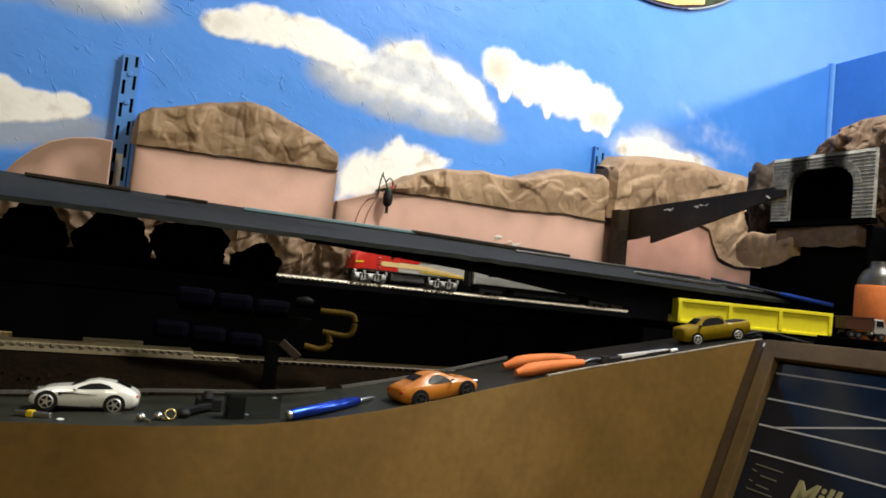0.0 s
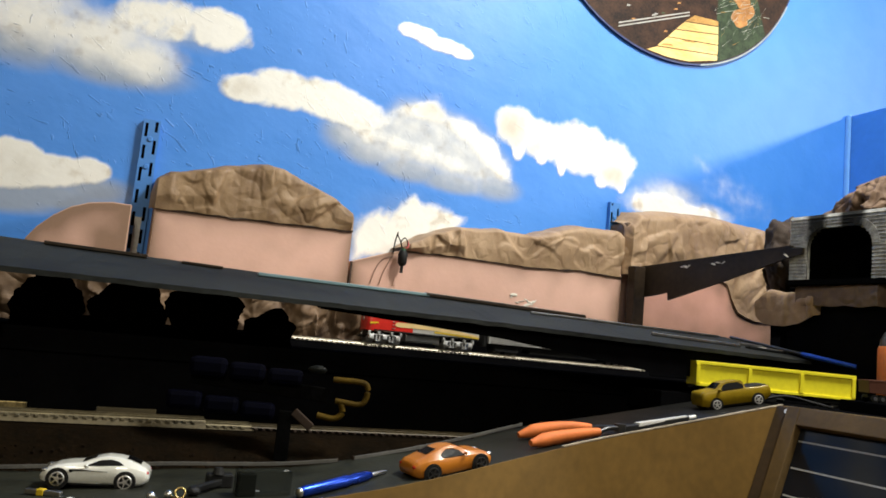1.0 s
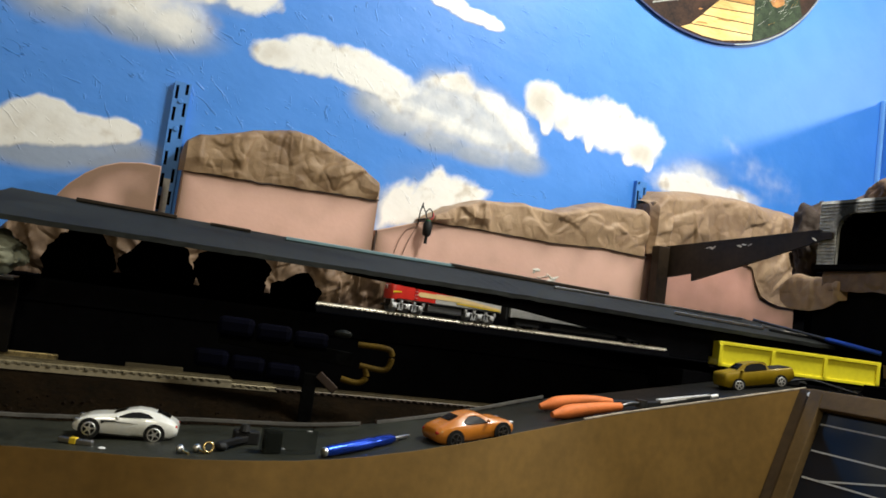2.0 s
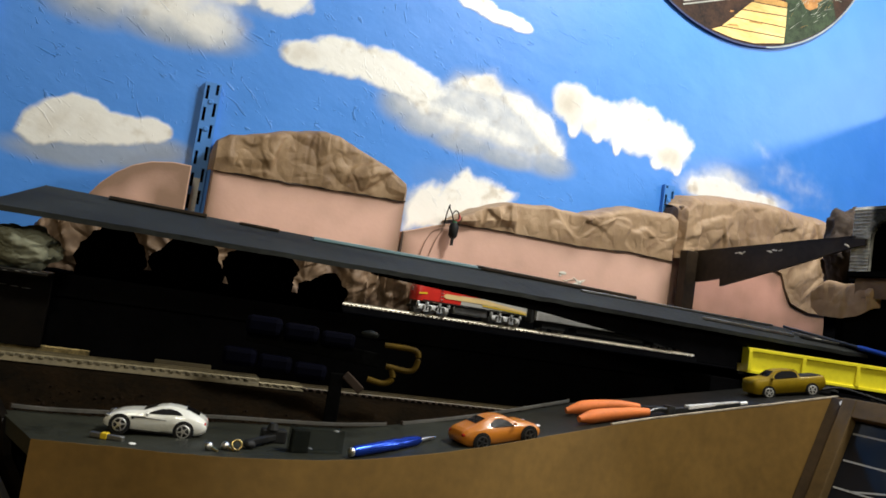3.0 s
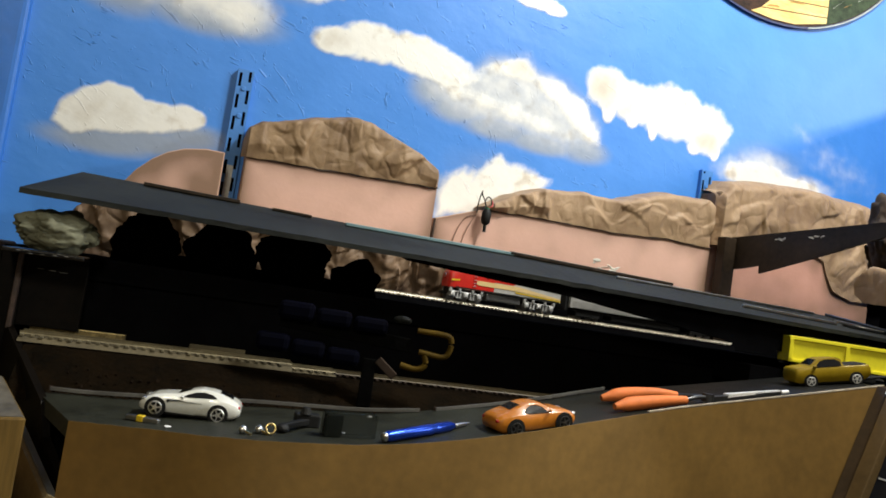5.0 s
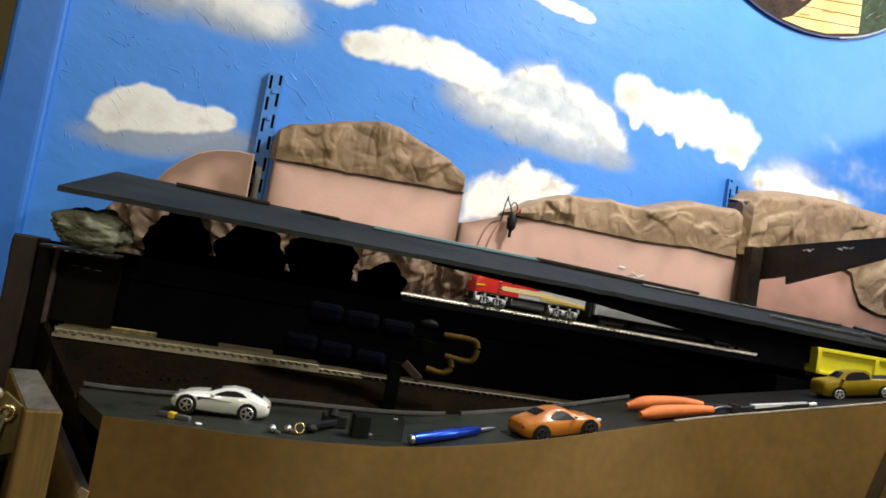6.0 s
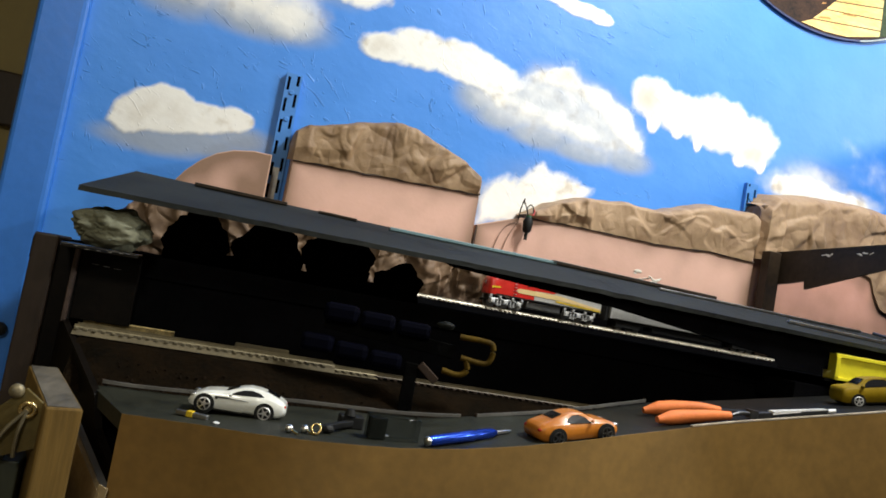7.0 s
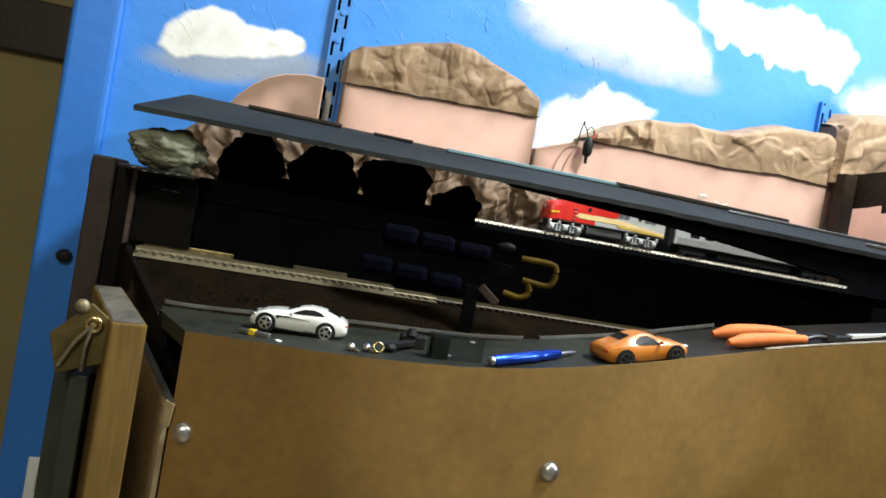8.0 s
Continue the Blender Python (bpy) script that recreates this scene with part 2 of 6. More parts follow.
M_VOID = mat("matte_black", (0.004, 0.004, 0.004), 1.0, vary=0.2, scale=60, bump=0.4, bump_scale=200, spec=0.0)
M_BOARD = mat("grey_road_board", (0.0155, 0.0172, 0.0152), 0.7, vary=0.45, scale=30, bump=0.3, bump_scale=240, stretch=(0.4, 1, 1), spec=0.2)
M_ROAD = mat("road_grey_paint", (0.036, 0.038, 0.028), 0.5, scale=22, second=(0.010, 0.011, 0.0085), bump=0.25, bump_scale=300, spec=0.2)
M_HARD = mat("brown_hardboard", (0.232, 0.132, 0.030), 0.6, vary=0.14, scale=16, bump=0.06, bump_scale=200)
# Blends the road colour to near black uphill, in place of the shade there.
shade_in, shade_at, shade_mix = (M_ROAD.node_tree.nodes.new(k) for k in ("ShaderNodeSeparateXYZ", "ShaderNodeMapRange", "ShaderNodeMix"))
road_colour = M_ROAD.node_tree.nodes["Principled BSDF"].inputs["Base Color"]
shade_at.inputs[1].default_value, shade_at.inputs[2].default_value, shade_mix.data_type = 0.30, 0.46, "RGBA"
shade_mix.inputs[7].default_value = (0.0055, 0.0055, 0.005, 1)
M_ROAD.node_tree.links.new(next(n for n in M_ROAD.node_tree.nodes if n.type == "TEX_COORD").outputs["Object"], shade_in.inputs[0])
M_ROAD.node_tree.links.new(shade_in.outputs[0], shade_at.inputs[0])
M_ROAD.node_tree.links.new(shade_at.outputs[0], shade_mix.inputs[0])
M_ROAD.node_tree.links.new(road_colour.links[0].from_socket, shade_mix.inputs[6])
M_ROAD.node_tree.links.new(shade_mix.outputs[2], road_colour)
M_RAWEDGE = mat("raw_hardboard_edge", (0.50, 0.42, 0.31), 0.8, vary=0.3, scale=90, bump=0.4)
# Lightened copy of the hardboard, making up for the light its side lacks.
M_LIGHTHARD = mat("lightened_hardboard", (0.36, 0.27, 0.15), 0.8, vary=0.15, scale=30, bump=0.3, bump_scale=300)
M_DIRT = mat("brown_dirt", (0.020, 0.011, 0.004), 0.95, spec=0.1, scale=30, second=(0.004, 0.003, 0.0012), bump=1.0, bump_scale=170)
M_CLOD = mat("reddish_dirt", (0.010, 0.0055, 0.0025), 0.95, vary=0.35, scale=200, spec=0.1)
M_WOOD = mat("pine_lumber", (0.15, 0.090, 0.022), 0.65, spec=0.2, vary=0.32, scale=12, bump=0.2, bump_scale=120, stretch=(3, 3, 0.25))
M_DKWOOD = mat("dark_stained_wood", (0.034, 0.020, 0.012), 0.5, vary=0.25, scale=20, bump=0.3, bump_scale=140, stretch=(1, 1, 0.3))

# ---- mesh helpers ----


def finish(bm, name, material, smooth=False):
    bmesh.ops.recalc_face_normals(bm, faces=bm.faces)
    me = bpy.data.meshes.new(name)
    bm.to_mesh(me)
    bm.free()
    me.materials.append(material)
    if smooth:
        me.shade_smooth()
        me.set_sharp_from_angle(angle=radians(55))
    return me


def part(name, bm, material, parent, label="", smooth=False):
    """Links a bmesh as one mesh object under a thing or a part."""
    ob = new(name, finish(bm, name, material, smooth))
    ob.parent = parent
    if label:
        ob["label"] = label
    return ob


def thing(name, label, category, m=None, group="", kind=""):
    ob = new(name)
    ob.empty_display_size = 0.02
    if m is not None:
        ob.matrix_world = m
    return tagged(ob, label, category, group, kind)


def solid(name, bm, material, label, category, m=None, group="", kind="", smooth=False):
    ob = new(name, finish(bm, name, material, smooth))
    if m is not None:
        ob.matrix_world = m
    return tagged(ob, label, category, group, kind)


def box(x0, x1, y0, y1, z0, z1, bevel=0.0, seg=2, bm=None):
    bm = bm or bmesh.new()
    made = bmesh.ops.create_cube(bm, size=1, matrix=Matrix.Translation(((x0 + x1) / 2, (y0 + y1) / 2, (z0 + z1) / 2)) @ Matrix.Diagonal((abs(x1 - x0), abs(y1 - y0), abs(z1 - z0), 1)))
    if bevel:
        edges = {e for v in made["verts"] for e in v.link_edges}
        bmesh.ops.bevel(bm, geom=list(edges), offset=bevel, segments=seg, affect="EDGES", profile=0.5)
    return bm


def beam(a, c, w, h, bevel=0.0, bm=None):
    """A bar from a to c, w wide and h high."""
    a, c = Vector(a), Vector(c)
    d = c - a
    bm = bm or bmesh.new()
    old = set(bm.verts)
    box(-d.length / 2, d.length / 2, -w / 2, w / 2, -h / 2, h / 2, bevel, 2, bm)
    fresh = [v for v in bm.verts if v not in old]
    turn = d.to_track_quat("X", "Z").to_matrix().to_4x4()
    bmesh.ops.transform(bm, matrix=Matrix.Translation((a + c) / 2) @ turn, verts=fresh)
    return bm


def cyl(a, c, r0, r1=None, n=16, bm=None):
    a, c = Vector(a), Vector(c)
    d = c - a
    bm = bm or bmesh.new()
    bmesh.ops.create_cone(bm, cap_ends=True, segments=n, radius1=r0, radius2=r0 if r1 is None else r1, depth=d.length,
                          matrix=Matrix.Translation((a + c) / 2) @ d.to_track_quat("Z", "Y").to_matrix().to_4x4())
    return bm


def tube(points, r, n=8, bm=None, radii=None):
    """A round rod along points, smoothed."""
    bm = bm or bmesh.new()
    pts = [Vector(p) for p in points]
    rings = []
    for i, p in enumerate(pts):
        t = (pts[min(i + 1, len(pts) - 1)] - pts[max(i - 1, 0)]).normalized()
        q = t.to_track_quat("Z", "Y").to_matrix()
        rr = radii[i] if radii else r
        rings.append([bm.verts.new(p + q @ Vector((rr * math.cos(2 * math.pi * k / n), rr * math.sin(2 * math.pi * k / n), 0))) for k in range(n)])
    for a, c in zip(rings, rings[1:]):
        for k in range(n):
            bm.faces.new((a[k], a[(k + 1) % n], c[(k + 1) % n], c[k]))
    bm.faces.new(rings[0][::-1])
    bm.faces.new(rings[-1])
    return bm


def curve_points(points, steps=6):
    """Catmull-Rom points through the given ones."""
    p = [Vector(q) for q in points]
    p = [2 * p[0] - p[1]] + p + [2 * p[-1] - p[-2]]
    out = []
    for i in range(1, len(p) - 2):
        for k in range(steps):
            t = k / steps
            out.append(0.5 * (2 * p[i] + (p[i + 1] - p[i - 1]) * t + (2 * p[i - 1] - 5 * p[i] + 4 * p[i + 1] - p[i + 2]) * t * t + (3 * p[i] - p[i - 1] - 3 * p[i + 1] + p[i + 2]) * t ** 3))
    out.append(p[-2])
    return out


def loft(rings, bm=None, caps=True):
    bm = bm or bmesh.new()
    vs = [[bm.verts.new(p) for p in ring] for ring in rings]
    n = len(vs[0])
    for a, c in zip(vs, vs[1:]):
        for k in range(n):
            bm.faces.new((a[k], a[(k + 1) % n], c[(k + 1) % n], c[k]))
    if caps:
        bm.faces.new(vs[0][::-1])
        bm.faces.new(vs[-1])
    return bm


def prism(outline, y0, y1, bevel=0.0, bm=None):
    """An outline in x and z pushed from y0 to y1."""
    bm = bm or bmesh.new()
    old = set(bm.edges)
    loft([[(x, y0, z) for x, z in outline], [(x, y1, z) for x, z in outline]], bm)
    if bevel:
        bmesh.ops.bevel(bm, geom=[e for e in bm.edges if e not in old], offset=bevel, segments=2, affect="EDGES", profile=0.5)
    return bm


def lump(r, squash, seed, rough=0.35, sub=4, pits=0.06, scale=1.3, cut=0.12):
    """A faceted, pitted rock about r in radius."""
    bm = bmesh.new()
    bmesh.ops.create_icosphere(bm, subdivisions=sub, radius=1)
    for v in bm.verts:
        p = v.co.copy()
        k = 1 + rough * noise.noise(p * scale + Vector((seed * 7.3, 0, 0))) + pits * noise.noise(p * 6 + Vector((0, seed * 3.1, 0))) + pits * 0.5 * noise.noise(p * 15 + Vector((0, 0, seed)))
        v.co = Vector((p.x * squash[0], p.y * squash[1], p.z * squash[2])) * r * k
    low = min(v.co.z for v in bm.verts)
    for v in bm.verts:
        v.co.z = max(v.co.z - low, r * cut) - r * cut
    return bm

# ---- the room ----
M_SEAM = mat("lit_seam_blue", (0.14, 0.36, 0.78), 0.4, vary=0.05, scale=12)
WALL_Y = 1.135


def wall_sheet(x0, x1, z0, z1, step):
    """The painted wall face as a grid that carries the clouds' density and their grey undersides."""
    nx, nz = int((x1 - x0) / step) + 1, int((z1 - z0) / step) + 1
    xs, zs = np.linspace(x0, x1, nx), np.linspace(z0, z1, nz)
    gx, gz = np.meshgrid(xs, zs)
    verts = np.stack([gx.ravel(), np.full(gx.size, WALL_Y), gz.ravel()], 1)
    i = np.arange(nx * nz).reshape(nz, nx)
    faces = np.stack([i[:-1, :-1].ravel(), i[:-1, 1:].ravel(), i[1:, 1:].ravel(), i[1:, :-1].ravel()], 1)
    me = bpy.data.meshes.new("wall_north")
    me.from_pydata(verts.tolist(), [], faces.tolist())

    def field(blobs, hard):
        f = np.zeros_like(gx)
        for cx, cz, rx, rz, w in blobs:
            d = ((gx - cx) / rx) ** 2 + ((gz - cz) / rz) ** 2
            f = np.maximum(f, w * np.clip(1 - d ** hard * 0.5, 0, 1))
        return f

    def filled(outline, soft):
        """How far inside an outline each place lies: 0 outside, 1 past the soft edge."""
        inside, near = np.zeros(gx.shape, bool), np.full(gx.shape, 9.0)
        for (xa, za), (xb, zb) in zip(outline, outline[1:] + outline[:1]):
            crosses = (za > gz) != (zb > gz)
            inside ^= crosses & (gx < xa + (gz - za) * (xb - xa) / (zb - za if zb != za else 1e-9))
            t = np.clip(((gx - xa) * (xb - xa) + (gz - za) * (zb - za)) / ((xb - xa) ** 2 + (zb - za) ** 2), 0, 1)
            near = np.minimum(near, np.hypot(gx - xa - t * (xb - xa), gz - za - t * (zb - za)))
        return np.clip(0.5 + np.where(inside, near, -near) / soft, 0, 1)

    puffs = [
        (0.153, 1.490, 0.046, 0.023, 1), (0.205, 1.502, 0.056, 0.029, 1), (0.270, 1.500, 0.060, 0.031, 1), (0.328, 1.490, 0.044, 0.026, 1),
        (0.61, 1.526, 0.040, 0.036, 1), (0.672, 1.514, 0.060, 0.034, 1), (0.745, 1.514, 0.070, 0.044, 1), (0.815, 1.500, 0.052, 0.044, 1),
        (0.617, 1.492, 0.013, 0.022, 1), (0.664, 1.482, 0.012, 0.013, 1), (0.708, 1.476, 0.008, 0.020, 1), (0.796, 1.462, 0.014, 0.014, 1), (0.841, 1.466, 0.010, 0.020, 1),
        (0.015, 1.566, 0.065, 0.030, .8), (0.095, 1.570, 0.045, 0.030, 1),
        (0.945, 1.436, 0.070, 0.026, 1), (1.035, 1.436, 0.055, 0.015, 1),
        (0.409, 1.648, 0.034, 0.013, 1), (0.457, 1.638, 0.044, 0.013, 1), (0.492, 1.632, 0.022, 0.010, 1),
    ]
    soft = [
        (0.955, 1.462, 0.065, 0.026, .6), (0.945, 1.438, 0.085, 0.030, .8), (1.046, 1.440, 0.070, 0.020, .7),
        (-0.145, 1.530, 0.080, 0.046, .8), (-0.059, 1.518, 0.085, 0.040, .85), (-0.002, 1.503, 0.050, 0.034, .85),
    ]
    greys = [
        (0.310, 1.452, 0.04, 0.030, .9), (0.35, 1.432, 0.05, 0.024, 1), (0.42, 1.414, 0.06, 0.018, 1), (0.50, 1.406, 0.06, 0.016, 1), (0.580, 1.412, 0.045, 0.022, .9),
        (0.96, 1.465, 0.09, 0.04, .45),
        (-0.150, 1.272, 0.07, 0.018, 1), (-0.040, 1.300, 0.05, 0.020, .9), (-0.09, 1.284, 0.07, 0.018, 1),
        (-0.153, 1.490, 0.06, 0.035, .9), (-0.039, 1.482, 0.09, 0.028, 1), (0.34, 1.29, 0.03, 0.03, .7), (0.42, 1.345, 0.08, 0.04, .4), (0.05, 1.545, 0.06, 0.02, .5),
    ]
    double_hump = [(-0.214, 1.288), (-0.205, 1.315), (-0.184, 1.340), (-0.153, 1.353), (-0.123, 1.352), (-0.105, 1.339), (-0.082, 1.340), (-0.043, 1.344), (-0.022, 1.336), (-0.020, 1.322), (-0.037, 1.311), (-0.089, 1.297), (-0.155, 1.284), (-0.190, 1.276)]
    broken = [(0.275, 1.466), (0.316, 1.482), (0.360, 1.495), (0.390, 1.527), (0.454, 1.542), (0.478, 1.524), (0.532, 1.516), (0.575, 1.490), (0.602, 1.460), (0.610, 1.415), (0.544, 1.402), (0.448, 1.412), (0.368, 1.414), (0.317, 1.430)]
    peaked = [(0.335, 1.300), (0.350, 1.328), (0.390, 1.343), (0.415, 1.358), (0.432, 1.372), (0.455, 1.366), (0.490, 1.360), (0.526, 1.351), (0.505, 1.320), (0.440, 1.280), (0.340, 1.255)]
    wisp = [(1.02, 1.545), (1.07, 1.540), (1.14, 1.520), (1.22, 1.490), (1.225, 1.455), (1.15, 1.452), (1.085, 1.462), (1.05, 1.495)]
    ridge = [(0.372, 1.500), (0.400, 1.528), (0.455, 1.542), (0.480, 1.525), (0.532, 1.516), (0.577, 1.488), (0.606, 1.455), (0.609, 1.424), (0.583, 1.424), (0.55, 1.452), (0.515, 1.476), (0.468, 1.497), (0.43, 1.502)]
    flank = [(0.318, 1.455), (0.345, 1.470), (0.400, 1.470), (0.455, 1.462), (0.500, 1.452), (0.540, 1.432), (0.520, 1.420), (0.470, 1.428), (0.400, 1.440), (0.345, 1.444)]
    stains = [(0.606, 1.524, 0.034, 0.034, .8), (0.822, 1.478, 0.042, 0.022, .7), (0.470, 1.525, 0.050, 0.022, .6), (0.640, 1.495, 0.030, 0.020, .5), (-0.16, 1.31, 0.05, 0.03, .5), (0.145, 1.492, 0.03, 0.02, .5)]
    cloud = np.maximum(field(puffs, 1.2), np.maximum(filled(double_hump, 0.016), np.maximum(0.85 * filled(peaked, 0.032), np.maximum(0.66 * filled(ridge, 0.022), 0.60 * filled(flank, 0.022)))))
    shade = np.maximum(field(greys, 0.8), 0.8 * filled(broken, 0.05))
    mist = np.maximum(field(soft, 0.8), np.maximum(0.50 * filled(broken, 0.05), 0.37 * filled(wisp, 0.10)))
    for name, f in (("cloud", cloud), ("shade", shade), ("mist", mist), ("stain", field(stains, 0.8))):
        me.attributes.new(name, "FLOAT", "POINT").data.foreach_set("value", f.ravel().astype(np.float32))
    me.materials.append(M_SKY)
    me.shade_smooth()
    return me


wall = tagged(new("wall_north", wall_sheet(-0.264, 1.60, 0.85, 2.05, 0.005)), "blue-painted plaster wall with white brushed clouds", "wall", kind="structure")
back = box(-0.264, 3.0, WALL_Y + 0.002, WALL_Y + 0.12, 0, 2.5)
box(1.6, 3.0, WALL_Y, WALL_Y + 0.002, 0, 2.5, bm=back)
box(-0.264, 1.6, WALL_Y, WALL_Y + 0.002, 0, 0.85, bm=back)
box(-0.264, 1.6, WALL_Y, WALL_Y + 0.002, 2.05, 2.5, bm=back)
part("wall_core", back, M_BLUE, wall)
solid("wall_corner_trim", box(-0.325, -0.262, WALL_Y - 0.012, WALL_Y + 0.12, 0, 2.5, 0.008, 3), M_DARKENEDBLUE, "blue-painted board closing the end of the sky wall", "trim", kind="structure")
solid("floor", box(-2.2, 3.1, -2.6, 3.1, -0.05, 0), M_FLOOR, "brown vinyl floor of the train room", "floor", kind="structure")
solid("ceiling", box(-2.2, 3.1, -2.6, 3.1, 2.5, 2.55), M_CEIL, "off-white painted ceiling", "ceiling", kind="structure")
solid("wall_east", box(3.0, 3.1, -2.6, WALL_Y + 0.12, 0, 2.5), M_CEIL, "plain off-white room wall", "wall", kind="structure")
solid("wall_south", box(-2.2, 3.1, -2.7, -2.6, 0, 2.5), M_CEIL, "plain off-white room wall", "wall", kind="structure")
solid("wall_west", box(-2.3, -2.2, -2.6, 3.1, 0, 2.5), M_OLIVE, "ochre-painted room wall", "wall", kind="structure")
far = solid("wall_far", box(-2.2, -0.264, 2.2, 2.3, 0, 2.5), M_OLIVE, "ochre-painted wall beyond the sky wall", "wall", kind="structure")
solid("trim", box(-2.2, -0.264, 2.17, 2.199, 1.36, 1.50, 0.006), M_DKWOOD, "dark wooden rail on the ochre wall", "trim", kind="structure")
# Added pale strip that draws the lit seam in this corner.
solid("corner_seam", box(1.4285, 1.4355, WALL_Y - 0.012, WALL_Y - 0.0005, 0.9, 1.724, 0.003), M_SEAM, "pale blue strip drawn as the lit seam in the wall's corner", "trim", kind="structure")
solid("side_backdrop", box(1.436, 1.452, 0.35, WALL_Y, 0.9, 1.722, 0.002), M_DARKENEDBLUE, "blue painted board standing against the sky wall, darkened for shade", "backdrop board", kind="structure")

# ---- layout decks ----
FASCIA = [(-0.071, 0.610, 1.003), (-0.018, 0.590, 1.006), (0.056, 0.560, 1.011), (0.152, 0.555, 1.017), (0.249, 0.562, 1.031), (0.338, 0.585, 1.045), (0.436, 0.604, 1.062), (0.548, 0.618, 1.080), (0.692, 0.612, 1.109)]
RAIL = [(-0.11, 0.718), (0.0, 0.708), (0.07, 0.701), (0.15, 0.692), (0.23, 0.682), (0.33, 0.700), (0.43, 0.728), (0.56, 0.735), (0.724, 0.733)]
EDGE = curve_points(FASCIA, 12)
INNER = curve_points([(x, y, 0) for x, y in RAIL], 12)

bm = bmesh.new()
rows = []
for p in EDGE:
    lip = p.z + 0.0004 * noise.noise(Vector((p.x * 130, 0, 4))) + 0.0003 * noise.noise(Vector((p.x * 38, 0, 9)))
    rows.append([bm.verts.new((p.x, p.y, lip)), bm.verts.new((p.x, p.y, 0.5)), bm.verts.new((p.x, p.y + 0.0032, 0.5)), bm.verts.new((p.x, p.y + 0.0032, lip - 0.0006))])
for a, c in zip(rows, rows[1:]):
    for k in range(4):
        bm.faces.new((a[k], a[(k + 1) % 4], c[(k + 1) % 4], c[k]))
bm.faces.new(rows[0]), bm.faces.new(rows[-1][::-1])
fascia = solid("layout_fascia", bm, M_HARD, "bare brown hardboard fascia bent along the layout edge", "fascia", kind="structure", smooth=True)

# Raw edge, paler on the right to draw the light on the lip.
bm = bmesh.new()
loft([[(p.x, p.y - 0.0002, p.z + 0.0006), (p.x, p.y - 0.0002, p.z + 0.0017 + 0.0006 * noise.noise(Vector((p.x * 120, 0, 2)))), (p.x, p.y + 0.0034, p.z + 0.0015), (p.x, p.y + 0.0034, p.z + 0.0006)] for p in EDGE if p.x > 0.40], bm)
part("raw_edge", bm, M_RAWEDGE, fascia, "pale raw edge of the hardboard, lightened where it is lit")


def road_drop(x):
    """How far the road lies below the fascia's lip."""
    return float(np.interp(x, (0.10, 0.20, 0.42, 0.56), (0.001, 0.0045, 0.0045, 0.001)))


bm = bmesh.new()
rows = []
for p, q in zip(EDGE, INNER):
    z = p.z - road_drop(p.x)
    rows.append([bm.verts.new((p.x, p.y + 0.0034, z)), bm.verts.new((q.x, q.y, z)), bm.verts.new((q.x, q.y, z - 0.012)), bm.verts.new((p.x, p.y + 0.0034, z - 0.012))])
for a, c in zip(rows, rows[1:]):
    for k in range(4):
        bm.faces.new((a[k], a[(k + 1) % 4], c[(k + 1) % 4], c[k]))
bm.faces.new(rows[0]), bm.faces.new(rows[-1][::-1])
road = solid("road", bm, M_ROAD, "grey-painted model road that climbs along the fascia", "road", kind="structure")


def road_z(x):
    x = max(x, EDGE[0].x)
    for a, c in zip(EDGE, EDGE[1:]):
        if a.x <= x <= c.x:
            return a.z + (c.z - a.z) * (x - a.x) / (c.x - a.x) - road_drop(x)
    return EDGE[-1].z - 0.001


def road_back(x):
    return float(np.interp(x, [p.x for p in INNER], [p.y for p in INNER]))


# brown dirt bank between road and lower track
bm = bmesh.new()
grid = []
for i in range(90):
    x = -0.135 + 0.0095 * i
    row = []
    for j in range(9):
        t = j / 8
        y0 = road_back(x) + 0.001
        y = y0 + (0.813 - y0) * t
        z = 0.996 + 0.038 * min(1, t * 1.9) + 0.004 * (1 if t < 0.5 else 0.15) * noise.noise(Vector((x * 40, y * 40, 1)))
        row.append(bm.verts.new((x, y, z)))
    grid.append(row)
for a, c in zip(grid, grid[1:]):
    for k in range(8):
        bm.faces.new((a[k], a[k + 1], c[k + 1], c[k]))
bmesh.ops.solidify(bm, geom=bm.faces[:], thickness=0.01)
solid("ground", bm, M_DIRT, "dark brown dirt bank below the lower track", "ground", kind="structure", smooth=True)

# clods along the foot of the bank
random.seed(12)
bm = bmesh.new()
for k in range(150):
    x = random.uniform(-0.10, 0.20)
    t = random.uniform(0.02, 0.45) ** 1.3
    y = road_back(x) + 0.003 + 0.09 * t
    z = 0.996 + 0.038 * min(1, (y - road_back(x)) / (0.813 - road_back(x)) * 1.9)
    r = random.uniform(0.0006, 0.0018)
    res = bmesh.ops.create_icosphere(bm, subdivisions=1, radius=r, matrix=Matrix.Translation((x, y, z + 0.0006)))
    for v in res["verts"]:
        v.co += Vector((random.uniform(-1, 1), random.uniform(-1, 1), random.uniform(-1, 0.4))) * r * 0.3
solid("dirt_clods", bm, M_CLOD, "reddish brown clods of dirt along the road", "dirt", kind="stuff")

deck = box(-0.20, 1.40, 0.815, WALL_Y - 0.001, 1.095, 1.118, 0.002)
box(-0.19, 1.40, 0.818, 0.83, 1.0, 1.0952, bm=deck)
solid("upper_deck", deck, M_BLACK, "flat black upper deck and its face", "deck", kind="structure")


def line(points):
    """A height that follows the given (x, z) points."""
    def f(x):
        if x <= points[0][0]:
            return points[0][1]
        for a, c in zip(points, points[1:]):
            if x <= c[0]:
                t = (x - a[0]) / (c[0] - a[0])
                return a[1] + (c[1] - a[1]) * t
        return points[-1][1]
    return f


